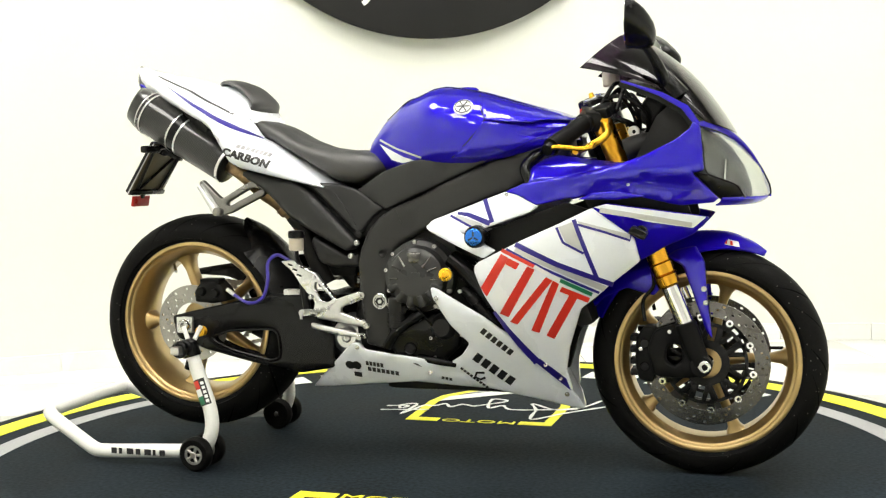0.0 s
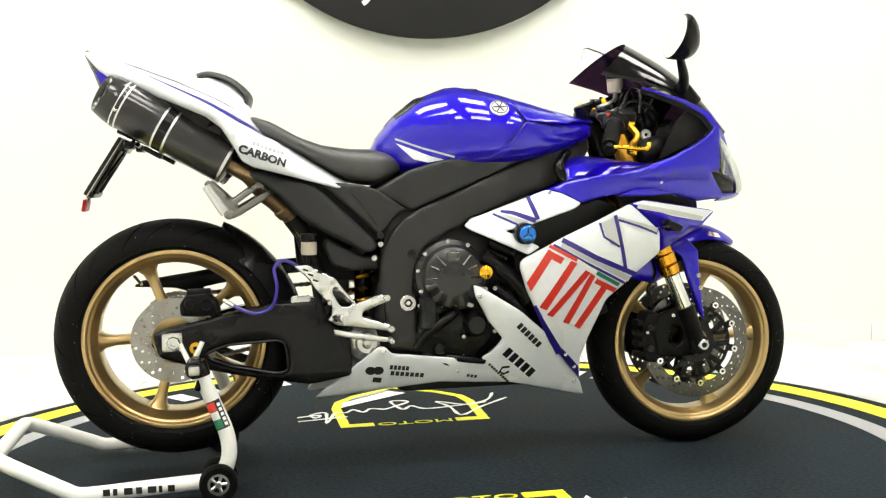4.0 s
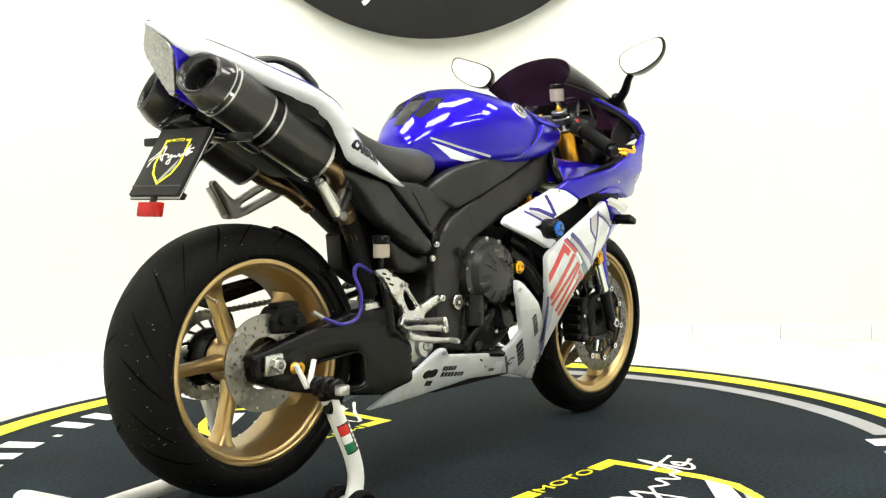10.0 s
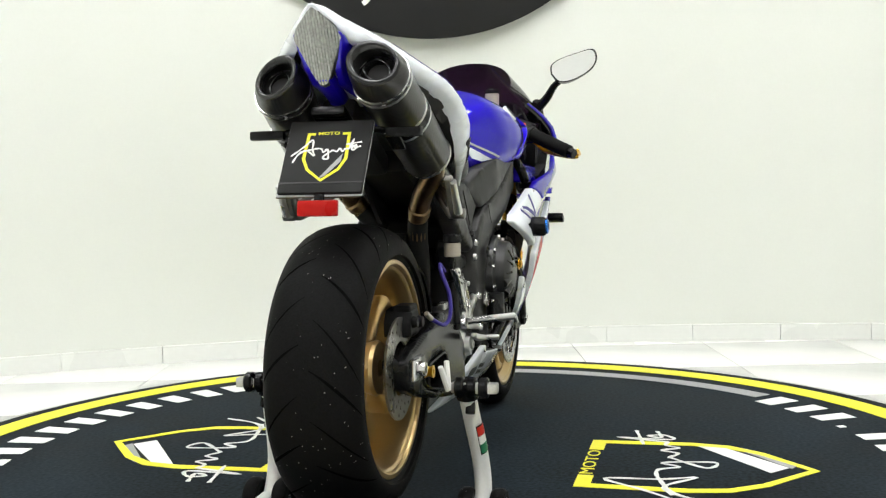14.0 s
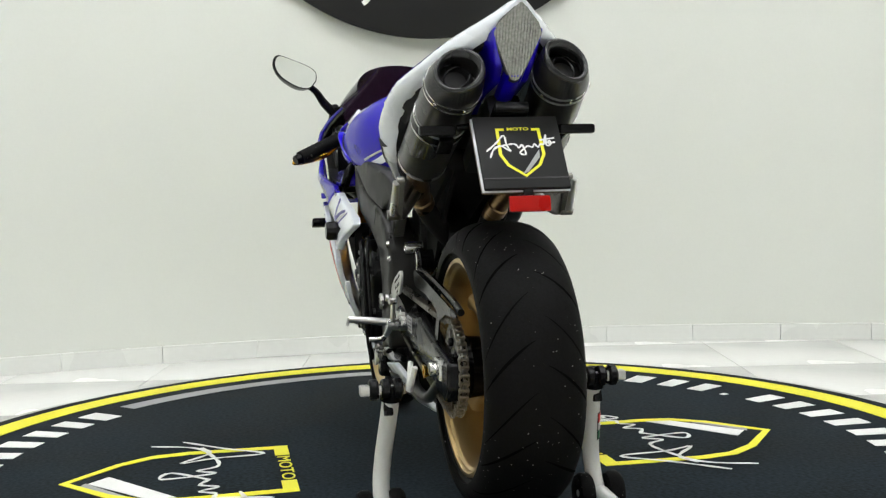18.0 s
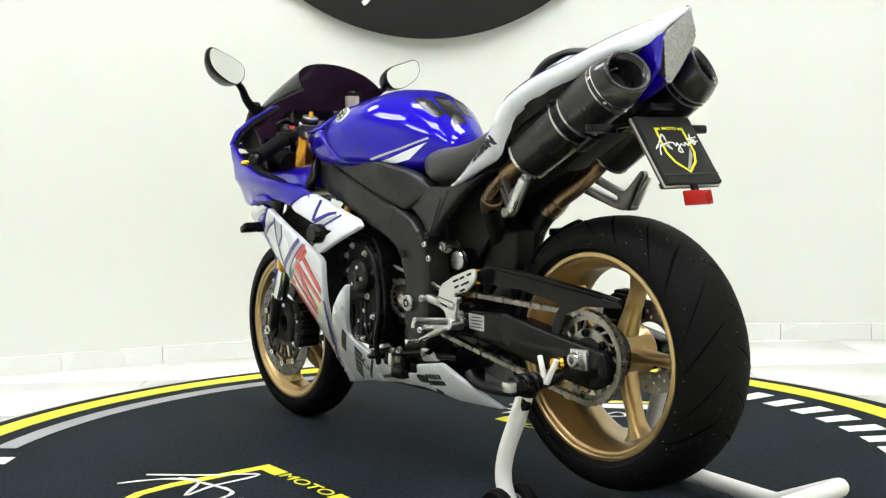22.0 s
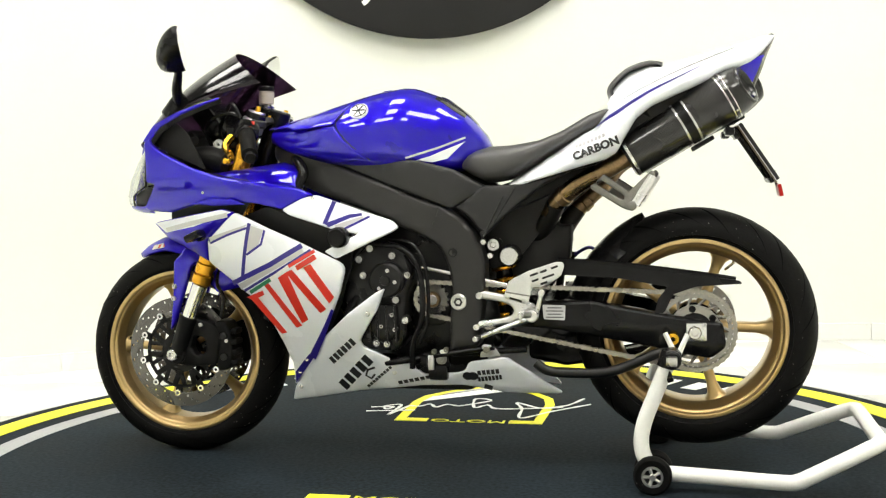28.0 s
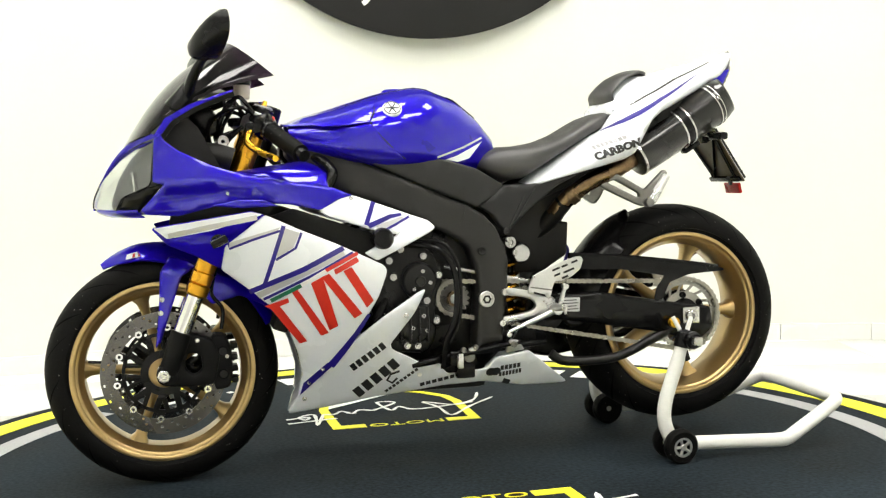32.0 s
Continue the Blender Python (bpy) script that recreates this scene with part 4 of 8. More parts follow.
    hole = [(-0.613, 0.337), (-0.559, 0.356), (-0.43, 0.362), (-0.412, 0.35), (-0.407, 0.285), (-0.433, 0.275), (-0.55, 0.30), (-0.605, 0.322)]
    part("swingarm", panel(arm, lambda x, z: 0.128 + 0.05 * max(0, x + 0.45), 0.045, 0.008, 0.03, 0.012, hole=hole), SATIN, BIKE, "glossy black swingarm with an oval opening")
    part("opening_rim", tube([(x, -0.129 - 0.05 * max(0, x + 0.45), z) for x, z in rounded(hole, 0.014) + rounded(hole, 0.014)[:1]], 0.0035, 6, 0), SATIN, BIKE)
    armL = [(-0.25, 0.43), (-0.308, 0.443), (-0.432, 0.446), (-0.621, 0.411), (-0.759, 0.391), (-0.766, 0.332), (-0.73, 0.303), (-0.635, 0.317), (-0.606, 0.327), (-0.343, 0.373), (-0.25, 0.38)]
    part("swingarm", panel(armL, lambda x, z: 0.132, 0.04, 0.008, 0.04, 0.012, 1), SATIN, BIKE, "black swingarm with a lower brace")
    part("brace", tube([(-0.29, 0.118, 0.285), (-0.335, 0.12, 0.262), (-0.474, 0.12, 0.264), (-0.577, 0.12, 0.304), (-0.64, 0.12, 0.335)], 0.013, 12, 5), PLASTIC, BIKE)
    part("cross_tube", rod((-0.36, -0.12, 0.36), (-0.36, 0.12, 0.40), 0.045), SATIN, BIKE)
    part("pivot_block", rod((-0.28, -0.115, 0.40), (-0.28, 0.115, 0.40), 0.06), SATIN, BIKE)
    for s in (-1, 1):
        part("axle_plate", block((REAR.x - 0.004, s * 0.135, REAR.z), (0.050, 0.012, 0.046), 0.004), ALU, BIKE, "square aluminium axle plate")
        part("axle_nut", bolt((REAR.x, s * 0.14, REAR.z), 0.017, 0.016, (0, s, 0)), STEEL, BIKE)
        part("spool", lathe([(0.006, 0), (0.014, 0), (0.010, s * 0.008), (0.014, s * 0.018), (0.006, s * 0.018)], (-0.637, s * 0.14, 0.355), 16, closed=True), BRIGHTGOLD, BIKE, "gold lifting spool")
        part("pivot_nut", lathe([(0.0, 0), (0.021, 0), (0.021, s * 0.006), (0.019, s * 0.008), (0.016, s * 0.008), (0.015, s * 0.003), (0.012, s * 0.003), (0.012, s * 0.009), (0, s * 0.009)], (-0.099, s * 0.16, 0.447), 24), STEEL, BIKE, "aluminium pivot nut")
        part("hex_socket", lathe([(0, s * 0.0085), (0.0085, s * 0.0092), (0.012, s * 0.0092)], (-0.099, s * 0.16, 0.447), 6), DARK, BIKE)
        part("frame_plug", lathe([(0, 0), (0.012, 0), (0.012, s * 0.003), (0.009, s * 0.004), (0, s * -0.003)], (-0.088, s * 0.166, 0.574), 20), DARK, BIKE)
        for p in ((-0.165, 0.60), (-0.182, 0.565)):
            part("bolt", bolt((p[0], s * 0.15, p[1]), 0.008, 0.008, (0, s, 0)), STEEL, BIKE)
    part("sticker", panel([(-0.311, 0.437), (-0.37, 0.435), (-0.368, 0.397), (-0.314, 0.40)], lambda x, z: 0.1335, 0.001, 0, 0.05, 0.003, 1), SILVERP, BIKE, "silver information sticker")
    for k in range(4):
        part("sticker_line", block((-0.342, 0.1338, 0.405 + 0.008 * k), (0.044 - 0.008 * (k % 2), 0.001, 0.0025), 0), INK, BIKE)
    # chain: upper and lower run, links as pieces of one stuff mesh, and its guard
    ch = bmesh.new()

    def link(q, pitch, ang, wide, h=0.0062):
        """Two waisted side plates joined by a pair of pins."""
        turn = Matrix.Rotation(radians(-ang), 4, "Y")
        half = [(-pitch * 0.5 + h * math.cos(u), h * math.sin(u)) for u in (radians(a) for a in (90, 135, 180, 225, 270))] + [(0, -h * 0.62)]
        outline = half[:5] + [(0.0, -h * 0.62)] + [(-x, -z) for x, z in half[:5]] + [(0.0, h * 0.62)]
        for e in (-1, 1):
            y0 = e * wide
            vs = [[ch.verts.new(Vector(q) + turn @ Vector((x, y, z))) for x, z in outline] for y in (y0, y0 + e * 0.0018)]
            ch.faces.new(vs[1])
            for i in range(len(outline)):
                j = (i + 1) % len(outline)
                ch.faces.new((vs[0][i], vs[0][j], vs[1][j], vs[1][i]))
        for dx in (-pitch * 0.5, pitch * 0.5):
            d = turn @ Vector((dx, 0, 0))
            rod(Vector(q) + d + Vector((0, -wide - 0.0032, 0)), Vector(q) + d + Vector((0, wide + 0.0032, 0)), 0.0028, seg=8, bm=ch)

    def run(p0, p1, n):
        p0, p1 = Vector(p0), Vector(p1)
        ang = math.degrees(math.atan2(p1.z - p0.z, p1.x - p0.x))
        for k in range(n):
            link(p0.lerp(p1, (k + 0.5) / n), (p1 - p0).length / n, ang, 0.0058 if k % 2 else 0.0080)
    run((0.01, 0.120, 0.495), (-0.66, 0.108, 0.465), 42)
    run((-0.01, 0.120, 0.408), (-0.66, 0.108, 0.276), 42)
    for k in range(8):
        u = radians(-70 + 140 * k / 7)
        q = Vector((-0.020 + 0.043 * math.cos(u), 0.120, 0.450 + 0.043 * math.sin(u)))
        link(q, 0.015, math.degrees(u) + 90, 0.0058 if k % 2 else 0.0080)
    for k in range(24):
        u = radians(72 + 216 * k / 23)
        q = REAR + Vector((0.099 * math.cos(u), 0.104, 0.099 * math.sin(u)))
        link(q, 0.0158, math.degrees(u) + 90, 0.0058 if k % 2 else 0.0080)
    tagged(part("chain", ch, CHAIN, BIKE, "oiled steel drive chain"), kind="stuff")
    teeth = [(-0.022 + r * math.cos(u), 0.448 + r * math.sin(u)) for k in range(17) for r, u in ((0.036, 2 * math.pi * k / 17), (0.043, 2 * math.pi * (k + 0.38) / 17), (0.043, 2 * math.pi * (k + 0.62) / 17), (0.036, 2 * math.pi * (k + 1) / 17 - 0.01))]
    fs = bmesh.new()
    rings(fs, [[Vector((x, y, z)) for x, z in teeth] for y in (0.114, 0.121)])
    part("drive_sprocket", fs, DISC, BIKE, "dark steel drive sprocket with worn teeth", 25)
    part("sprocket_hub", lathe([(0.010, 0.014), (0.019, 0.014), (0.021, 0.010), (0.021, 0.0)], (-0.022, 0.116, 0.448), 24), TITAN, BIKE, "rust-stained sprocket hub")
    part("sprocket_nut", bolt((-0.022, 0.122, 0.448), 0.014, 0.01, (0, 1, 0)), STEEL, BIKE)
    guard = [(-0.34, 0.545), (-0.369, 0.548), (-0.493, 0.536), (-0.70, 0.510), (-0.80, 0.497), (-0.805, 0.489), (-0.697, 0.483), (-0.638, 0.463), (-0.616, 0.415), (-0.592, 0.415), (-0.60, 0.45), (-0.624, 0.482), (-0.493, 0.505), (-0.36, 0.512)]
    part("chain_guard", panel(guard, lambda x, z: 0.122, 0.004, 0, 0.05, 0.006, 1), SATIN, BIKE, "thin black chain guard")
    part("guard_lip", tube([(-0.35, 0.105, 0.548), (-0.493, 0.105, 0.538), (-0.70, 0.105, 0.512), (-0.79, 0.108, 0.498)], 0.008, 8, 4), SATIN, BIKE)


build_chassis()


def build_engine():
    core = [(-0.14, 0.62), (0.05, 0.66), (0.24, 0.62), (0.30, 0.52), (0.22, 0.36), (0.12, 0.30), (0.02, 0.245), (-0.12, 0.25), (-0.20, 0.33), (-0.17, 0.5)]
    e = part("engine", merge(panel(core, lambda x, z: 0.135 - 0.25 * max(0, 0.36 - z), 0.13, 0.02), flip(panel(core, lambda x, z: 0.086 - 0.1 * max(0, 0.36 - z), 0.08, 0.02))), ENGINE, BIKE, "dark cast four-cylinder engine block")
    part("sump", block((0.06, 0, 0.235), (0.36, 0.16, 0.075), 0.02), DARK, e)
    pan = bmesh.new()
    for k in range(9):
        block((-0.10 + 0.045 * k, 0.0, 0.232 + 0.006 * (k % 3)), (0.03, 0.13, 0.05), 0.006, bm=pan)
    part("sump_ribs", pan, DARK, e)
    # clutch cover on the flank with raised fins
    c = Vector((0.013, -0.16, 0.515))
    cl = lathe([(0, -0.058), (0.045, -0.058), (0.062, -0.054), (0.074, -0.045), (0.080, -0.022), (0.092, -0.016), (0.094, 0.0), (0.094, 0.03)], c, 56)
    part("clutch_cover", cl, COVER, e, "dark grey round clutch cover")
    # fins and crest in brighter metal than the cover, for their lit edges
    for a, r0, r1, k0, k1 in ((24, 0.040, 0.066, 0.004, 0.0022), (50, 0.036, 0.069, 0.0045, 0.0025), (128, 0.036, 0.069, 0.0045, 0.0025), (154, 0.040, 0.066, 0.004, 0.0022), (184, 0.044, 0.068, 0.003, 0.002), (-4, 0.044, 0.068, 0.003, 0.002)):
        u = radians(a)
        d = Vector((math.cos(u), 0, math.sin(u)))
        part("fin", rod(c + d * r0 + Vector((0, -0.060, 0)), c + d * r1 + Vector((0, -0.051, 0)), k0, k1, 8), DISC, e, "cast fin, its lit edge put into a brighter metal")
    part("crest", panel([(c.x - 0.014, c.z + 0.036), (c.x + 0.014, c.z + 0.036), (c.x + 0.019, c.z + 0.064), (c.x - 0.019, c.z + 0.064)], lambda x, z: 0.2195 - 0.10 * max(0, z - c.z - 0.045), 0.008, 0.003, 0.02, 0.003), DISC, e, "raised trapezoid crest")
    part("name_bar", block((c.x, c.y - 0.0588, c.z + 0.010), (0.034, 0.0012, 0.006), 0), INK, e)
    for a in (205, 232, 258, 285, 312, 336):
        u = radians(a)
        d = Vector((math.cos(u), 0, math.sin(u)))
        part("lobe", rod(c + d * 0.046 + Vector((0, -0.052, 0)), c + d * 0.074 + Vector((0, -0.040, 0)), 0.010, 0.013, 10), COVER, e)
    for a in (15, 60, 95, 140, 170, 205, 250, 300, 335):
        u = radians(a)
        part("bolt", bolt(c + Vector((0.089 * math.cos(u), -0.016, 0.089 * math.sin(u))), 0.006, 0.007), STEEL, e)
    cap = lathe([(0.0, 0.0), (0.017, 0), (0.017, -0.008), (0.012, -0.010), (0.012, -0.014), (0.006, -0.016), (0.006, -0.012), (0, -0.012)], (0.096, -0.210, 0.523), 20)
    part("oil_filler_cap", cap, BRIGHTGOLD, e, "gold oil filler cap")
    low = [(-0.07, 0.43), (0.0, 0.415), (0.09, 0.425), (0.125, 0.38), (0.11, 0.33), (0.06, 0.285), (-0.06, 0.28), (-0.085, 0.34)]
    part("pump_cover", panel(low, lambda x, z: 0.168 - 0.3 * max(0, 0.36 - z), 0.04, 0.014), ENGINE, e)
    part("water_pump", lathe([(0, -0.03), (0.022, -0.028), (0.03, -0.018), (0.036, 0), (0.036, 0.02)], (0.075, -0.165, 0.385), 28), ENGINE, e)
    part("oil_sight_glass", lathe([(0, -0.014), (0.012, -0.014), (0.016, -0.010), (0.018, 0.01)], (-0.02, -0.155, 0.325), 20), SATIN, e)
    part("starter_housing", rod((-0.045, -0.175, 0.46), (-0.05, -0.175, 0.38), 0.026), ENGINE, e)
    part("coolant_hose", tube([(0.02, -0.18, 0.42), (-0.01, -0.19, 0.40), (-0.05, -0.185, 0.37), (-0.08, -0.17, 0.33)], 0.013, 10), SATIN, e)
    for p in ((0.13, 0.52), (0.125, 0.478), (0.10, 0.478), (0.13, 0.555), (0.118, 0.42), (0.065, 0.435), (0.09, 0.405), (0.012, 0.405), (-0.03, 0.42), (0.042, 0.355), (0.125, 0.365), (-0.072, 0.44)):
        part("bolt", bolt((p[0], -0.185 if p[1] > 0.44 else -0.172, p[1]), 0.0055, 0.007), STEEL, e)
    for p0, p1, r in (((0.10, -0.17, 0.56), (0.22, -0.19, 0.45), 0.024), ((0.12, -0.16, 0.60), (0.26, -0.18, 0.50), 0.02), ((0.13, -0.16, 0.48), (0.22, -0.17, 0.38), 0.016)):
        part("radiator_hose", tube([p0, ((p0[0] + p1[0]) / 2, p0[1] - 0.015, (p0[2] + p1[2]) / 2 + 0.01), p1], r, 12), SATIN, e)
    # the other flank: generator and timing covers, coolant hose, gear linkage
    body = [(0.15, 0.585), (0.105, 0.602), (0.058, 0.588), (0.022, 0.545), (0.016, 0.50), (0.034, 0.472), (0.042, 0.411), (0.036, 0.36), (0.064, 0.315), (0.16, 0.325), (0.205, 0.45), (0.2, 0.55)]
    part("generator_case", panel(body, lambda x, z: 0.172, 0.10, 0.010, 0.03, 0.02, 1), ENGINE, e)
    part("generator_cover", lathe([(0, 0.04), (0.012, 0.042), (0.014, 0.036), (0.040, 0.034), (0.046, 0.028), (0.048, 0.0), (0.048, -0.02)], (0.085, 0.165, 0.506), 40), ENGINE, e, "dark round generator cover")
    for a in (105, 190, 310):
        u = radians(a)
        part("bolt", bolt((0.085 + 0.026 * math.cos(u), 0.2, 0.506 + 0.026 * math.sin(u)), 0.0052, 0.004, (0, 1, 0)), STEEL, e)
    for p in ((0.130, 0.587), (0.160, 0.559), (0.071, 0.568), (0.150, 0.517), (0.032, 0.518), (0.064, 0.453), (0.074, 0.415), (0.103, 0.385), (0.067, 0.377), (0.090, 0.338), (0.118, 0.340), (0.040, 0.400)):
        part("washer", lathe([(0.0085, -0.002), (0.0090, 0.0015), (0.0082, 0.0024), (0.0062, 0.0024), (0.0056, 0.001), (0.002, 0.001)], (p[0], 0.1775, p[1]), 16), STEEL, e)
        part("boss", rod((p[0], 0.160, p[1]), (p[0], 0.1778, p[1]), 0.0135, 0.0115, 14), ENGINE, e)
        part("bolt", bolt((p[0], 0.178, p[1]), 0.0060, 0.008, (0, 1, 0)), STEEL, e)
    part("timing_cover", panel([(0.06, 0.44), (0.14, 0.45), (0.15, 0.38), (0.10, 0.335), (0.055, 0.36)], lambda x, z: 0.182, 0.03, 0.010, 0.03, 0.012, 1), ENGINE, e)
    part("overflow_hose", tube([(0.13, 0.17, 0.60), (0.055, 0.19, 0.592), (0.010, 0.195, 0.56), (-0.010, 0.195, 0.50), (-0.008, 0.19, 0.41), (0.018, 0.185, 0.345), (0.024, 0.175, 0.275)], 0.0075, 10), SATIN, e)
    part("breather_hose", tube([(0.12, 0.15, 0.612), (0.03, 0.175, 0.604), (-0.012, 0.185, 0.56), (-0.024, 0.185, 0.49), (-0.02, 0.18, 0.40), (0.005, 0.175, 0.34)], 0.005, 8), SATIN, e)
    part("clutch_rod", rod((-0.224, 0.13, 0.487), (0.006, 0.13, 0.534), 0.0045), STEEL, e)
    part("sprocket_case", panel([(0.02, 0.52), (-0.06, 0.52), (-0.08, 0.45), (-0.05, 0.38), (0.04, 0.37)], lambda x, z: 0.100, 0.02, 0.004, 0.03, 0.01, 1), DARK, e)
    part("gear_linkage", rod((-0.02, 0.165, 0.305), (-0.19, 0.16, 0.33), 0.007), SATIN, e)
    part("gear_arm", block((-0.045, 0.150, 0.296), (0.05, 0.02, 0.05), 0.008, (0, 15, 0)), SATIN, e)
    part("stand_switch", block((-0.005, 0.165, 0.292), (0.018, 0.016, 0.03), 0.004), SATIN, e)
    part("side_stand_pivot", block((-0.04, 0.15, 0.262), (0.05, 0.03, 0.04), 0.006), SATIN, e)
    for p0, p1, q, r in (((0.15, 0.60), (0.20, 0.50), 0.155, 0.011), ((0.17, 0.46), (0.20, 0.38), 0.16, 0.014), ((0.00, 0.30), (0.10, 0.285), 0.15, 0.010), ((-0.06, 0.31), (0.02, 0.275), 0.14, 0.012)):
        for s in (-1, 1):
            part("pipe", tube([(p0[0], s * q, p0[1]), ((p0[0] + p1[0]) / 2 + 0.006, s * (q + 0.012), (p0[1] + p1[1]) / 2), (p1[0], s * q, p1[1])], r, 10, 4), SATIN, e)
            part("clip", rod((p0[0] * 0.6 + p1[0] * 0.4, s * (q + 0.004), p0[1] * 0.6 + p1[1] * 0.4), (p0[0] * 0.54 + p1[0] * 0.46, s * (q + 0.005), p0[1] * 0.54 + p1[1] * 0.46), r + 0.0016, seg=14), STEEL, e)
    for k in range(4):
        part("case_rib", rod((0.062 + 0.024 * k, 0.184, 0.345), (0.066 + 0.022 * k, 0.184, 0.44), 0.0035, seg=8), ENGINE, e)
    part("sensor_plug", block((-0.03, -0.185, 0.432), (0.03, 0.02, 0.018), 0.004, (0, 30, 0)), SATIN, e)
    part("sensor_lead", tube([(-0.03, -0.19, 0.432), (0.0, -0.20, 0.445), (0.03, -0.20, 0.42), (0.05, -0.19, 0.39), (0.09, -0.18, 0.37)], 0.003, 6), SATIN, e)
    part("stand_bracket", merge(block((-0.024, 0.166, 0.290), (0.015, 0.016, 0.040), 0.004), block((-0.058, 0.164, 0.316), (0.020, 0.012, 0.016), 0.004, (0, 20, 0))), ALU, e, "small aluminium side stand bracket")
    part("stand_bolt", lathe([(0, 0.010), (0.006, 0.010), (0.007, 0.006), (0.0135, 0.006), (0.0145, 0), (0.0145, -0.02)], (-0.050, 0.160, 0.298), 20), CASTDARK, e, "dull steel pivot bolt")
    for x, z in ((-0.033, 0.318), (-0.065, 0.324)):
        part("bolt", bolt((x, 0.166, z), 0.0075, 0.008, (0, 1, 0)), CASTDARK, e)
    part("side_stand", rod((-0.0, 0.150, 0.305), (-0.27, 0.138, 0.322), 0.010, 0.008), SATIN, e, "folded black side stand")
    # radiator and intakes behind the fairing
    rad = [(0.17, 0.62), (0.40, 0.70), (0.52, 0.66), (0.52, 0.56), (0.43, 0.44), (0.385, 0.34), (0.365, 0.25), (0.30, 0.30), (0.22, 0.44), (0.18, 0.54)]
    inner = lambda x, z: max(0.01, fair(x, z) - 0.05)
    part("radiator", merge(panel(rad, inner, 0.02, 0), flip(panel(rad, inner, 0.02, 0))), DARK, e)
    part("radiator_core", block((0.395, 0, 0.50), (0.04, 0.25, 0.24), 0.008, (0, -20, 0)), DARK, e)


build_engine()


def on_fair(off):
    return lambda x, z: fair(x, z, off)


NOSE_Z = (0.688, 0.704, 0.712, 0.735, 0.776, 0.823, 0.850, 0.876)
NOSE_X = (0.858, 0.874, 0.880, 0.876, 0.857, 0.824, 0.799, 0.766)
NOSE_W = (0.165, 0.175, 0.185, 0.206, 0.232, 0.245, 0.250, 0.252)
RIDGE = ((0.25, 0.738), (0.45, 0.758), (0.60, 0.777), (0.70, 0.772), (0.74, 0.767))
IN_Z, IN_Y = (0.704, 0.735, 0.768, 0.80, 0.829, 0.851, 0.865, 0.876), (0.010, 0.017, 0.026, 0.042, 0.072, 0.115, 0.165, 0.224)


def nose_pt(z, a, s, k=1.0):
    """A point of the rounded nose at height z, turned by a from the middle line to the flank."""
    return Vector((0.66 + (lerp(z, NOSE_Z, NOSE_X) - 0.66) * math.cos(a) * k, s * lerp(z, NOSE_Z, NOSE_W) * math.sin(a) * k, z))


def nose_half(x, z):
    """Half width of the nose at x and z."""
    return lerp(z, NOSE_Z, NOSE_W) * math.sqrt(max(0.0, 1 - min(1, max(0, x - 0.66) / (lerp(z, NOSE_Z, NOSE_X) - 0.66)) ** 2))


def nose_half_x(z, y):
    return 0.66 + (lerp(z, NOSE_Z, NOSE_X) - 0.66) * math.sqrt(max(0.0, 1 - (y / lerp(z, NOSE_Z, NOSE_W)) ** 2))


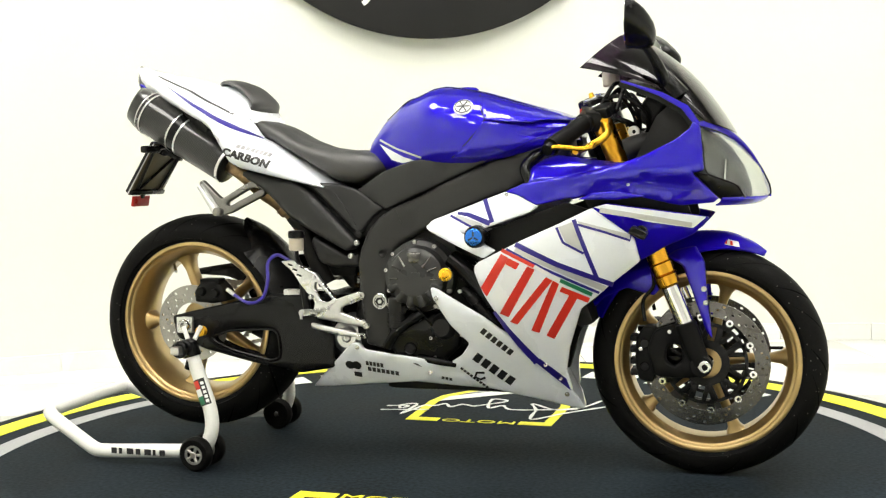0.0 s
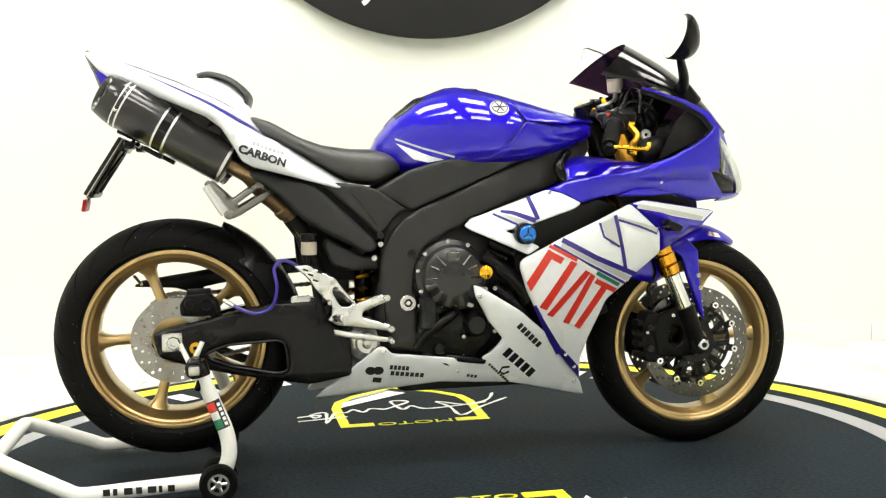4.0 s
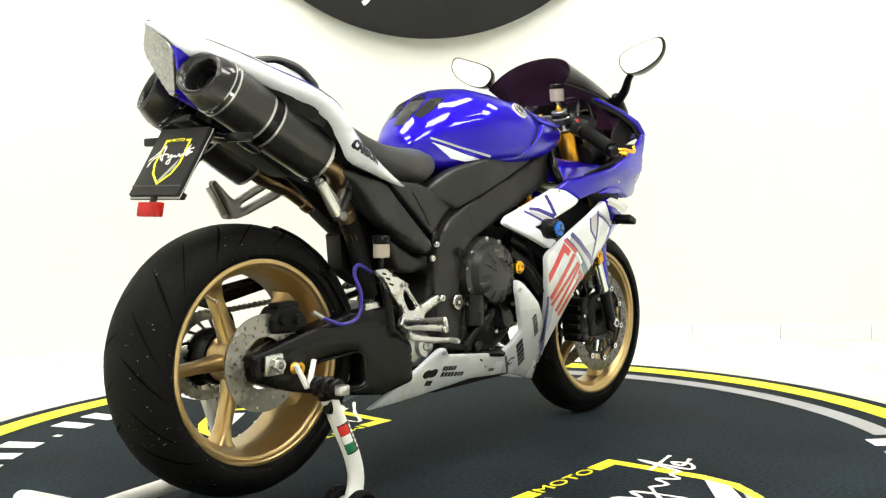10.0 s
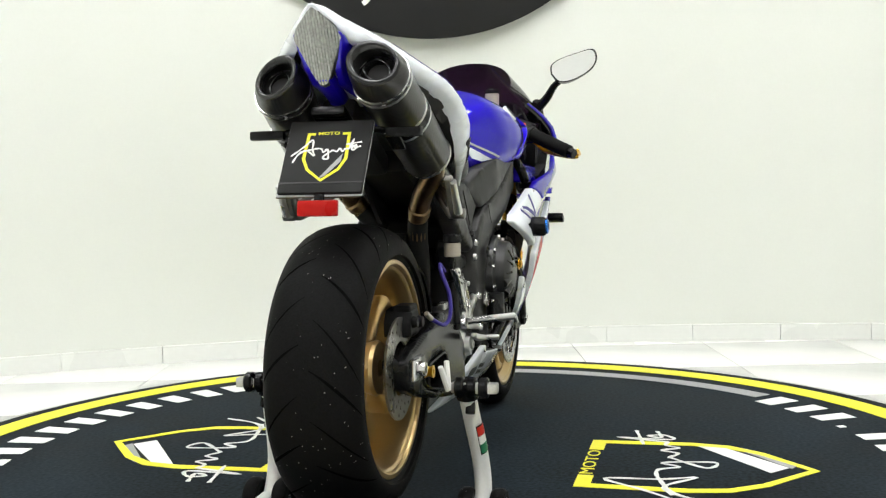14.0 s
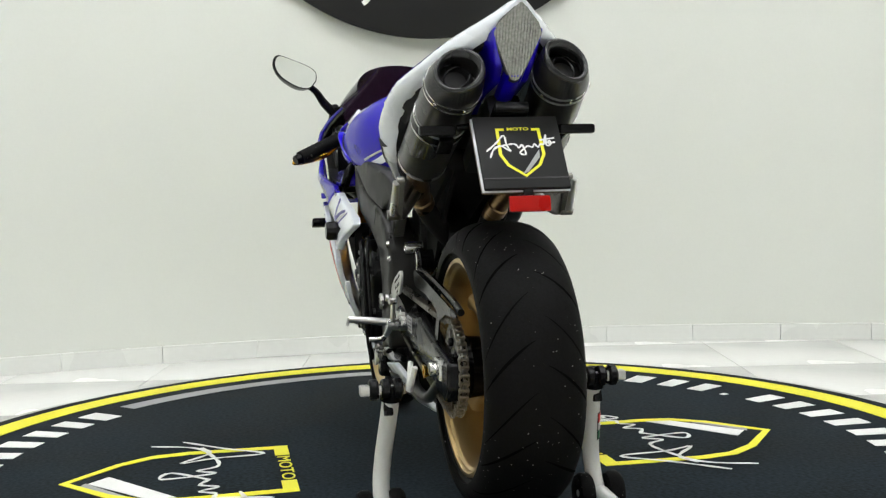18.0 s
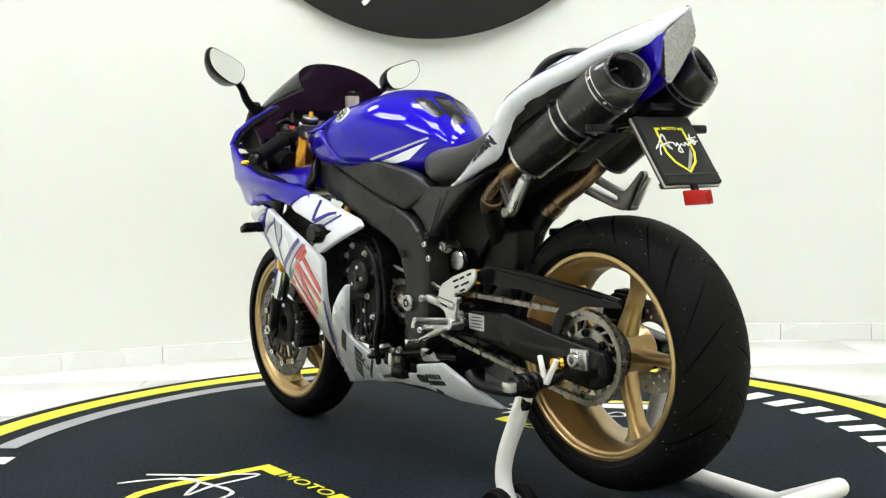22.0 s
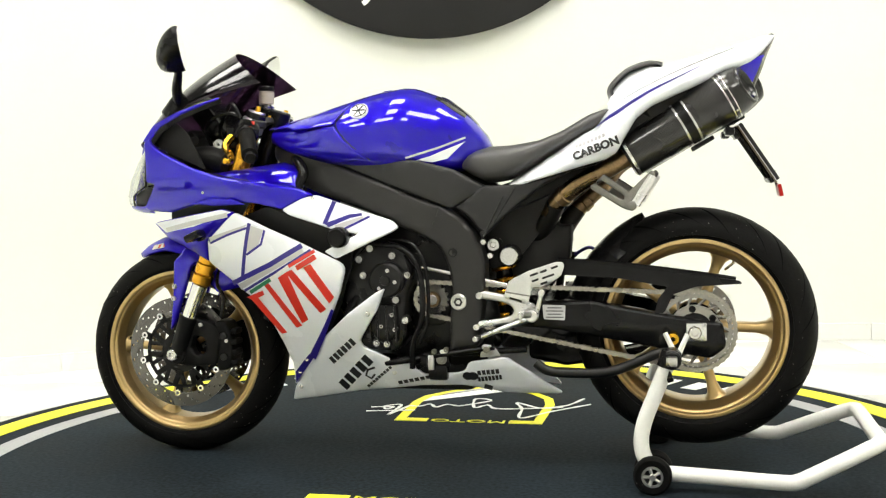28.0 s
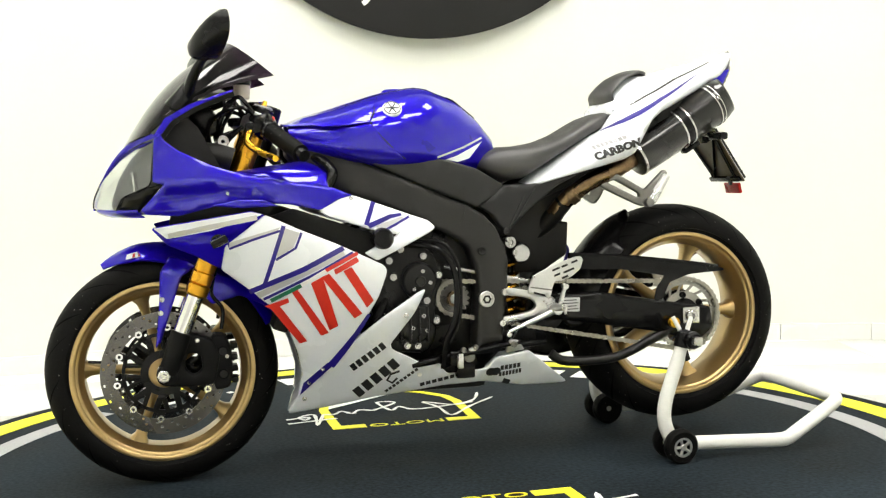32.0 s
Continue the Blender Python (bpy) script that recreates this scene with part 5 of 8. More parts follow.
def build_fairing():
    belly = [(0.06, 0.493), (0.076, 0.489), (0.185, 0.42), (0.266, 0.352), (0.321, 0.287), (0.394, 0.193), (0.411, 0.152), (0.367, 0.163), (0.272, 0.19), (0.181, 0.215), (-0.015, 0.231), (-0.137, 0.219),
             (-0.278, 0.201), (-0.339, 0.195), (-0.18, 0.337), (-0.162, 0.338), (-0.146, 0.318), (0.086, 0.29), (0.122, 0.312), (0.146, 0.345), (0.104, 0.394), (0.065, 0.465)]
    belly_left = [(0.078, 0.490), (0.098, 0.481), (0.185, 0.42), (0.266, 0.352), (0.321, 0.287), (0.394, 0.193), (0.411, 0.152), (0.367, 0.160), (0.307, 0.172), (0.19, 0.197), (0.01, 0.220), (-0.097, 0.223),
                  (-0.169, 0.210), (-0.212, 0.200), (-0.343, 0.193), (-0.353, 0.197), (-0.217, 0.304), (-0.121, 0.290), (-0.108, 0.265), (-0.088, 0.259), (0.0, 0.253), (0.014, 0.263), (0.026, 0.285), (0.066, 0.283), (0.114, 0.310), (0.157, 0.332), (0.163, 0.347), (0.151, 0.365), (0.104, 0.432)]
    part("belly_tab", panel([(-0.160, 0.338), (-0.184, 0.335), (-0.205, 0.306), (-0.150, 0.302)], on_fair(0.0), 0.010, 0.003, 0.02, 0.006, 1), SILVERP, BIKE, "grey bracket over the belly pan")
    part("tab_bolt", bolt((-0.170, fair(-0.17, 0.325) + 0.001, 0.325), 0.009, 0.006, (0, 1, 0)), CASTDARK, BIKE)
    for s in (-1, 1):
        b = part("belly_pan", panel(belly if s < 0 else belly_left, on_fair(0.004), 0.010, 0.004, 0.024, 0.008, s), WHITE, BIKE, "white belly pan with black marks")
        for x, z in ((0.075, 0.465), (0.03, 0.262), (-0.165, 0.325), (0.372, 0.198)) if s < 0 else ((0.128, 0.423), (0.081, 0.257), (0.372, 0.198)):
            part("screw", bolt((x, s * (fair(x, z) + 0.003), z), 0.0065, 0.004, (0, s, 0)), STEEL, b)
        y = on_fair(0.0052)
        right = ((((0.182, 0.383), (0.252, 0.316)), 6, 0.017), (((0.153, 0.312), (0.244, 0.232)), 5, 0.026), (((0.112, 0.276), (0.175, 0.216)), 9, 0.007), (((-0.15, 0.281), (-0.098, 0.275)), 5, 0.012), (((-0.148, 0.264), (-0.058, 0.253)), 7, 0.012), (((-0.195, 0.247), (-0.165, 0.243)), 1, 0.014), (((0.055, 0.246), (0.085, 0.24)), 3, 0.008))
        left = (((0.259, 0.282), (0.177, 0.348)), 6, 0.020), (((0.244, 0.205), (0.141, 0.300)), 5, 0.030), (((0.167, 0.210), (0.086, 0.275)), 9, 0.008), (((-0.139, 0.259), (-0.198, 0.264)), 5, 0.013), (((-0.138, 0.240), (-0.203, 0.247)), 7, 0.013), (((-0.150, 0.222), (-0.178, 0.212)), 1, 0.014), (((0.078, 0.226), (-0.016, 0.247)), 6, 0.010)
        for line, n, h in right if s < 0 else left:
            a, c = Vector(line[0]), Vector(line[1])
            d = (c - a) / n
            nrm = Vector((-d.normalized().y, d.normalized().x)) * h / 2
            for k in range(n):
                p, q = a + d * (k + 0.12), a + d * (k + 0.85)
                part("mark", panel([(p - nrm)[:], (q - nrm)[:], (q + nrm)[:], (p + nrm)[:]], y, 0.001, 0, 0.05, 0, s), INK, b)
        for cx in (-0.198, -0.178) if s < 0 else (-0.114, -0.128):
            ringp = [(cx + 0.012 * math.cos(t), (0.272 if s < 0 else 0.250) + 0.010 * math.sin(t)) for t in (2 * math.pi * k / 10 for k in range(11))]
            part("mark", ribbon(ringp, 0.004, y, 0.001, s), INK, b)
        part("mark", ribbon([(0.172, 0.262), (0.152, 0.262), (0.146, 0.25), (0.158, 0.242), (0.172, 0.248)] if s < 0 else [(0.134, 0.270), (0.156, 0.262), (0.164, 0.245), (0.150, 0.236), (0.138, 0.250)], 0.006, y, 0.001, s), INK, b)
        # white flank panel with its stripes and red shapes
        flank = [(0.18, 0.545), (0.188, 0.556), (0.254, 0.588), (0.301, 0.611), (0.388, 0.648), (0.473, 0.688), (0.568, 0.612), (0.578, 0.555), (0.503, 0.496), (0.479, 0.474), (0.43, 0.436), (0.392, 0.33),
                 (0.378, 0.268), (0.388, 0.203), (0.311, 0.285), (0.272, 0.344), (0.225, 0.426), (0.199, 0.476), (0.18, 0.532)]
        f = part("flank_panel", panel(flank, on_fair(0.008), 0.012, 0.004, 0.024, 0.008, s), WHITE, BIKE, "white fairing panel with blue stripes and red shapes")
        y = on_fair(0.0095)
        part("stripe", ribbon([(0.287, 0.602), (0.384, 0.551), (0.512, 0.497)], 0.013, y, 0.001, s), BLUED, f)
        part("stripe", ribbon([(0.264, 0.590), (0.35, 0.542), (0.478, 0.477)], 0.007, y, 0.001, s), BLUED, f)
        part("stripe", ribbon([(0.286, 0.590), (0.37, 0.547), (0.492, 0.487)], 0.015, on_fair(0.0088), 0.001, s), SILVERP, f)
        part("stripe", ribbon([(0.43, 0.66), (0.455, 0.58), (0.478, 0.507)], 0.010, y, 0.001, s), BLUED, f)
        part("stripe", ribbon([(0.388, 0.642), (0.402, 0.605), (0.449, 0.577)], 0.006, y, 0.001, s), BLUED, f)
        part("stripe", panel([(0.392, 0.642), (0.428, 0.655), (0.446, 0.592), (0.447, 0.581), (0.408, 0.606)], on_fair(0.0092), 0.001, 0, 0.04, 0, s), SILVERP, f)
        part("stripe", ribbon([(0.439, 0.648), (0.50, 0.629), (0.558, 0.607), (0.561, 0.624)], 0.006, y, 0.001, s), BLUED, f)
        part("stripe", panel([(0.437, 0.657), (0.560, 0.622), (0.557, 0.611), (0.446, 0.648)], on_fair(0.0092), 0.001, 0, 0.04, 0, s), SILVERP, f)
        part("stripe", ribbon([(0.222, 0.432), (0.250, 0.383), (0.272, 0.348), (0.311, 0.292)], 0.008, on_fair(0.0096), 0.001, s, 0.02), BLUED, f)
        part("stripe", panel([(0.306, 0.293), (0.318, 0.303), (0.376, 0.245), (0.384, 0.209)], on_fair(0.0093), 0.001, 0, 0.04, 0, s), BLUED, f)
        for x, z in ((0.330, 0.285), (0.362, 0.245)):
            part("screw", bolt((x, s * (fair(x, z) + 0.007), z), 0.0055, 0.004, (0, s, 0)), STEEL, f)
        # slanted red shapes in a row
        right = ([(0.251, 0.579), (0.269, 0.568), (0.208, 0.471), (0.195, 0.494)], [(0.269, 0.568), (0.295, 0.554), (0.285, 0.539), (0.260, 0.553)],
                 [(0.313, 0.547), (0.331, 0.539), (0.256, 0.417), (0.235, 0.427)], [(0.356, 0.520), (0.371, 0.511), (0.275, 0.397), (0.258, 0.405)],
                 [(0.372, 0.511), (0.386, 0.502), (0.326, 0.374), (0.307, 0.381)], [(0.392, 0.495), (0.456, 0.464), (0.449, 0.452), (0.385, 0.483)], [(0.428, 0.468), (0.410, 0.477), (0.342, 0.367), (0.360, 0.357)])
        left = ([(0.311, 0.548), (0.256, 0.579), (0.249, 0.567), (0.306, 0.536)], [(0.288, 0.544), (0.268, 0.554), (0.212, 0.467), (0.228, 0.449)],
                [(0.341, 0.531), (0.322, 0.539), (0.239, 0.434), (0.258, 0.422)], [(0.366, 0.516), (0.338, 0.532), (0.297, 0.403), (0.318, 0.392)],
                [(0.413, 0.497), (0.399, 0.503), (0.319, 0.385), (0.338, 0.378)], [(0.476, 0.459), (0.420, 0.480), (0.417, 0.468), (0.458, 0.451)], [(0.461, 0.452), (0.440, 0.460), (0.371, 0.363), (0.389, 0.358)])
        for shape in right if s < 0 else left:
            part("red_shape", panel(shape, on_fair(0.0098), 0.001, 0, 0.03, 0.002, s), RED, f, "plain red slanted shape")
        part("tricolour", ribbon([(0.253, 0.588), (0.33, 0.547)], 0.009, on_fair(0.0101), 0.001, s), RED, f)
        part("tricolour", ribbon([(0.33, 0.547), (0.389, 0.511)], 0.009, on_fair(0.0101), 0.001, s), WHITEP, f)
        part("tricolour", ribbon([(0.389, 0.511), (0.461, 0.473)], 0.010, on_fair(0.0101), 0.001, s), GREEN, f)
        # blue front corner with the white arrow
        wing = [(0.473, 0.688), (0.507, 0.698), (0.722, 0.664), (0.740, 0.659), (0.703, 0.618), (0.636, 0.589), (0.60, 0.568), (0.578, 0.556), (0.568, 0.613)]
        w = part("wing_panel", panel(wing, on_fair(0.0085), 0.012, 0.004, 0.024, 0.006, s), BLUE, BIKE, "blue fairing corner with a white arrow stripe")
        part("arrow", panel([(0.478, 0.689), (0.507, 0.696), (0.734, 0.660), (0.703, 0.634), (0.60, 0.652)], on_fair(0.0096), 0.001, 0, 0.04, 0.003, s), WHITE, w)
        part("arrow_line", ribbon([(0.492, 0.682), (0.6, 0.662), (0.70, 0.641)], 0.012, on_fair(0.0103), 0.001, s), SILVERP, w)
        sig = rod((0.585, s * 0.205, 0.628), (0.585, s * 0.225, 0.628), 0.016)
        block((0.583, s * 0.25, 0.628), (0.042, 0.055, 0.020), 0.007, (0, 25, 0), bm=sig)
        part("turn_signal", sig, SATIN, BIKE, "small black turn signal")
        # arrow-shaped cowl over the frame slider
        cowl = [(0.045, 0.643), (0.063, 0.66), (0.109, 0.676), (0.257, 0.729), (0.291, 0.723), (0.329, 0.708), (0.342, 0.692), (0.323, 0.679), (0.244, 0.653), (0.205, 0.640), (0.145, 0.628), (0.209, 0.597), (0.232, 0.585), (0.202, 0.566), (0.162, 0.584), (0.056, 0.633)]
        c = part("side_cowl", panel(cowl, lambda x, z: max(fair(x, z), 0.196), 0.016, 0.004, 0.024, 0.006, s), WHITE, BIKE, "white arrow-shaped side cowl with blue stripes")
        yc = lambda x, z: max(fair(x, z), 0.196) + 0.0015
        part("stripe", ribbon([(0.130, 0.668), (0.20, 0.646)], 0.012, lambda x, z: max(fair(x, z), 0.196) + 0.001, 0.001, s), SILVERP, c)
        part("stripe", ribbon([(0.206, 0.712), (0.228, 0.655)], 0.011, yc, 0.001, s), BLUED, c)
        part("stripe", ribbon([(0.135, 0.678), (0.165, 0.674), (0.222, 0.652)], 0.007, yc, 0.001, s, 0.013), BLUED, c)
        part("stripe", ribbon([(0.115, 0.672), (0.15, 0.655), (0.18, 0.641)], 0.006, yc, 0.001, s), BLUED, c)
        part("screw", bolt((0.262, s * 0.232, 0.722), 0.005, 0.004, (0, s, 0)), STEEL, c)
        sl = part("frame_slider", lathe([(0, 0.012), (0.022, 0.012), (0.026, 0.006), (0.027, -0.01), (0.027, -0.03), (0.02, -0.045), (0.02, -0.11)] if s > 0 else [(0, -0.018), (0.023, -0.018), (0.027, -0.012), (0.028, 0.01), (0.028, 0.03), (0.02, 0.045), (0.02, 0.11)], (0.19, s * 0.262, 0.621), 32), SATIN, BIKE, "round black frame slider" if s > 0 else "round frame slider with a blue anodised cap")
        if s < 0:
            part("cap", lathe([(0, -0.007), (0.017, -0.007), (0.021, -0.004), (0.021, 0)], (0.19, s * 0.262 - 0.018, 0.621), 32), ANOBLUE, sl, "blue anodised cap")
            for k in range(3):
                u = radians(90 + 120 * k)
                part("cap_mark", block((0.19 + 0.008 * math.cos(u), s * 0.262 - 0.0255, 0.621 + 0.008 * math.sin(u)), (0.012, 0.001, 0.004), 0, (0, -math.degrees(u), 0)), INK, sl)
        # blue nose flank
        nose = [(0.257, 0.729), (0.302, 0.748), (0.415, 0.767), (0.513, 0.783), (0.591, 0.807), (0.668, 0.844), (0.702, 0.87), (0.708, 0.886), (0.724, 0.876), (0.731, 0.771), (0.705, 0.765), (0.762, 0.704), (0.752, 0.694), (0.674, 0.689), (0.579, 0.713), (0.513, 0.721), (0.473, 0.720), (0.44, 0.713), (0.414, 0.711), (0.34, 0.695), (0.29, 0.721)]

        def nose_y(x, z):
            # crease along the flank
            ridge = lerp(x, *zip(*RIDGE))
            k = max(0.0, 1 - abs(z - ridge) / (0.05 if z > ridge else 0.035))
            return fair(x, z, 0.004 + 0.013 * k * lerp(x, (0.3, 0.45, 0.70, 0.76), (0, 1, 1, 0.5)))
        n = part("nose_panel", panel(nose, nose_y, 0.010, 0.004, 0.016, 0.006, s, crease=RIDGE), BLUE, BIKE, "glossy blue nose fairing panel")
        part("screw", bolt((0.559, s * (nose_y(0.559, 0.741) - 0.001), 0.741), 0.004, 0.003, (0, s, 0)), STEEL, n)
        part("crease", panel([(0.44, 0.708), (0.475, 0.724), (0.535, 0.726), (0.60, 0.712), (0.53, 0.706)], lambda x, z: fair(x, z, 0.012), 0.008, 0.003, 0.02, 0.004, s), BLUE, n)
        strut = [(0.706, 0.882), (0.683, 0.914), (0.628, 0.948), (0.565, 0.975), (0.535, 0.986), (0.535, 0.991), (0.565, 0.981), (0.637, 0.955), (0.697, 0.921), (0.726, 0.877)]
        part("strut", panel(strut, lambda x, z: lerp(x, (0.45, 0.6, 0.72), (0.150, 0.202, 0.240)), 0.004, 0.001, 0.03, 0.004, s), BLUE, BIKE)
        part("strut_lining", panel([(x - (0 if i in (5, 6, 7, 8) else 0.006), z + (0.001 if i in (5, 6, 7, 8) else -0.010)) for i, (x, z) in enumerate(strut)], lambda x, z: lerp(x, (0.45, 0.6, 0.72), (0.150, 0.202, 0.240)) - 0.005, 0.006, 0, 0.03, 0.004, s), SATIN, BIKE)
        duct = [(0.308, 0.745), (0.312, 0.785), (0.338, 0.808), (0.367, 0.818), (0.458, 0.804), (0.545, 0.792), (0.60, 0.79), (0.42, 0.745)]
        part("air_duct", panel(duct, lambda x, z: min(fair(x, z) - 0.008, lerp(z, (0.74, 0.79, 0.82), (0.225, 0.195, 0.14))), 0.05, 0.012, 0.02, 0.012, s), BLUE, BIKE, "glossy blue air duct")
        part("duct_seal", tube([(0.316, s * 0.20, 0.748), (0.300, s * 0.19, 0.785), (0.322, s * 0.165, 0.815), (0.345, s * 0.13, 0.828)], 0.014, 10), SATIN, BIKE)
        # headlight under a clear lens that wraps round the nose
        rows = []
        for i in range(25):
            z = 0.704 + (0.876 - 0.704) * i / 24
            a0, a1 = math.asin(min(1, lerp(z, IN_Z, IN_Y) / lerp(z, NOSE_Z, NOSE_W))), math.acos(max(-1, min(1, (lerp(z, (0.705, 0.736, 0.760, 0.773, 0.81, 0.876), (0.820, 0.803, 0.742, 0.733, 0.731, 0.722)) - 0.66) / (lerp(z, NOSE_Z, NOSE_X) - 0.66))))
            rows.append([(z, a0 + (max(a1, a0 + 0.02) - a0) * j / 20) for j in range(21)])

        def shell(k, thick):
            bm = rings(bmesh.new(), [[nose_pt(z, a, s, k) for z, a in row] for row in rows], False, False)
            return thicken(bm, thick, (-0.7, -s * 0.7, 0))
        l = part("headlight", shell(0.80, 0.004), BOWL, BIKE, "grey headlight bowl behind a clear lens", 60)
        glass = part("lens", shell(1.0, 0.003), LENS, l, "clear curved headlight lens", 60)
        glass.visible_shadow = False
        rim = [nose_pt(row[0][0], row[0][1], s, 1.002) for row in rows] + [nose_pt(z, a, s, 1.002) for z, a in rows[-1][::4]] + [nose_pt(row[-1][0], row[-1][1], s, 1.002) for row in rows[::-1]]
        part("lens_rim", tube(rim, 0.0022, 6, 0), SATIN, l, "thin black lens seal")
        part("reflector_bar", block((0.772, s * 0.140, 0.772), (0.014, 0.006, 0.050), 0.003, (0, 6, s * 50)), CHROME, l, "bright upright reflector strip")
        part("lamp_unit", lathe([(0, 0.018), (0.026, 0.016), (0.034, 0.004), (0.036, -0.02)], (0.748, s * 0.09, 0.80), 24, "x"), DISC, l, "round lamp reflector")
        # black panel that stands in for the dark inner shade under the lens
        mouth = [(0.706, 0.767), (0.741, 0.761), (0.803, 0.736), (0.818, 0.706), (0.767, 0.697)]
        part("lens_shade_panel", panel(mouth, lambda x, z: min(nose_y(x, z), nose_half(x, z)) - 0.008, 0.02, 0.004, 0.016, 0.004, s), SATIN, BIKE, "black panel for the dark inner shade under the headlight")
        chin = [[nose_pt(z, a, s, k) for a in [0.02 + 1.02 * j / 16 for j in range(17)]] for z, k in ((0.7055, 1.0), (0.700, 1.004), (0.693, 0.985), (0.688, 0.93))]
        part("chin", thicken(rings(bmesh.new(), chin, False, False), -0.003), BLUE, BIKE, "blue lip under the headlight", 60)
    # dark cockpit behind the nose
    well = [(0.42, 0.765), (0.60, 0.80), (0.70, 0.855), (0.73, 0.80), (0.70, 0.715), (0.45, 0.72)]
    yi = lambda x, z: fair(x, z) - 0.02
    pair("cockpit_lining", panel(well, yi, 0.03, 0), DARK, BIKE)
    part("lamp_back", block((0.668, 0, 0.795), (0.016, 0.36, 0.15), 0.006, (0, -8, 0)), DARK, BIKE)
    # dark sheets added to close the see-through gap below the nose panel
    low = [(0.44, 0.718), (0.58, 0.712), (0.69, 0.69), (0.70, 0.655), (0.60, 0.60), (0.48, 0.66)]
    pair("dark_gap_fill", panel(low, lambda x, z: fair(x, z) - 0.03, 0.01, 0, 0.05), DARK, BIKE)
    part("instrument_panel", block((0.605, 0, 0.93), (0.06, 0.20, 0.10), 0.015, (0, 35, 0)), SATIN, BIKE, "black instrument panel")
    part("dash_stay", tube([(0.62, -0.15, 0.88), (0.66, -0.08, 0.90), (0.66, 0.08, 0.90), (0.62, 0.15, 0.88)], 0.012, 8), DARK, BIKE)
    for s in (-1, 1):
        part("intake_tube", tube([(0.70, s * 0.10, 0.82), (0.60, s * 0.125, 0.835), (0.54, s * 0.13, 0.82)], 0.032, 12), DARK, BIKE)
        part("inner_cover", panel([(0.57, 0.80), (0.70, 0.86), (0.715, 0.89), (0.66, 0.935), (0.62, 0.90)], lambda x, z: 0.195, 0.006, 0, 0.03, 0.006, s), DARK, BIKE)
    part("nose_bridge", panel([(0.70, 0.70), (0.72, 0.90), (0.66, 0.90), (0.62, 0.72)], lambda x, z: 0.12, 0.24, 0, 0.06, 0.01), DARK, BIKE)
    # tinted screen: a bubble between two side edges
    def screen_pt(u, v, off):
        mid = Vector((0.80, 0, 0.862)).lerp(Vector((0.535, 0, 1.118)), v) + Vector((0.045, 0, 0.040)) * math.sin(math.pi * min(1, v * 0.95)) * 0.55
        edge = Vector((0.735, 0.190, 0.886)).lerp(Vector((0.432, 0.140, 1.030)), v) + Vector((0.02, 0.02, 0.02)) * math.sin(math.pi * v)
        k = abs(u) ** 1.9
        p = mid.lerp(edge, k)
        p.y = math.copysign(edge.y * math.sin(abs(u) * math.pi / 2) ** 0.9, u) if u else 0.0
        n = Vector((0.62, 0.5 * u, 0.62)).normalized()
        return p - n * off
    scr = bmesh.new()
    lay = [[[scr.verts.new(screen_pt(-1 + i / 14, j / 14, o)) for i in range(29)] for j in range(15)] for o in (0, 0.003)]
    for j in range(14):
        for i in range(28):
            a = lay[0]
            scr.faces.new((a[j][i], a[j][i + 1], a[j + 1][i + 1], a[j + 1][i]))
            b = lay[1]
            scr.faces.new((b[j][i], b[j + 1][i], b[j + 1][i + 1], b[j][i + 1]))
    for i in range(28):
        for j in (0, 14):
            scr.faces.new((lay[0][j][i], lay[1][j][i], lay[1][j][i + 1], lay[0][j][i + 1]))
    for j in range(14):
        for i in (0, 28):
            scr.faces.new((lay[0][j][i], lay[0][j + 1][i], lay[1][j + 1][i], lay[1][j][i]))
    for s in (-1, 1):
        run = []
        for k in range(17):
            v = k / 16
            a = screen_pt(s * 0.995, 0.02 + 0.60 * v, 0.002)
            x = 0.722 + (0.545 - 0.722) * v
            b = Vector((x, s * (lerp(x, (0.45, 0.6, 0.72), (0.150, 0.202, 0.240)) - 0.003), lerp(x, (0.535, 0.565, 0.637, 0.697, 0.726), (0.988, 0.978, 0.951, 0.917, 0.880))))
            run.append([b.lerp(a, j / 4) for j in range(5)])
        part("screen_surround", thicken(rings(bmesh.new(), run, False, False), -0.002), SATIN, BIKE, "black trim between screen and fairing", 60)
    edge = [(0.0, 0.881, 0.0, 0.706)] + [(u, nose_half_x(z, y), y, z) for u, z, y in zip((0.1, 0.22, 0.36, 0.5, 0.64, 0.78, 0.9, 1.0), IN_Z, IN_Y)]
    cols = list(zip(*edge))
    cowl_top = bmesh.new()
    loops = []
    for i in range(33):
        u = -1 + i / 16
        a = screen_pt(u, 0.03, 0.004)
        b = Vector((lerp(abs(u), cols[0], cols[1]), math.copysign(lerp(abs(u), cols[0], cols[2]), u), lerp(abs(u), cols[0], cols[3])))
        loops.append([a.lerp(b, k / 8) + Vector((0.5, 0, 0.5)) * (0.018 * (1 - abs(u)) * math.sin(math.pi * k / 8)) for k in range(9)])
    rings(cowl_top, loops, False, False)
    part("nose_top", thicken(cowl_top, -0.003), BLUE, BIKE, "blue cowl top between screen and headlight", 60)
    part("windscreen", scr, SCREEN, BIKE, "dark purple-tinted bubble windscreen", 60)


build_fairing()


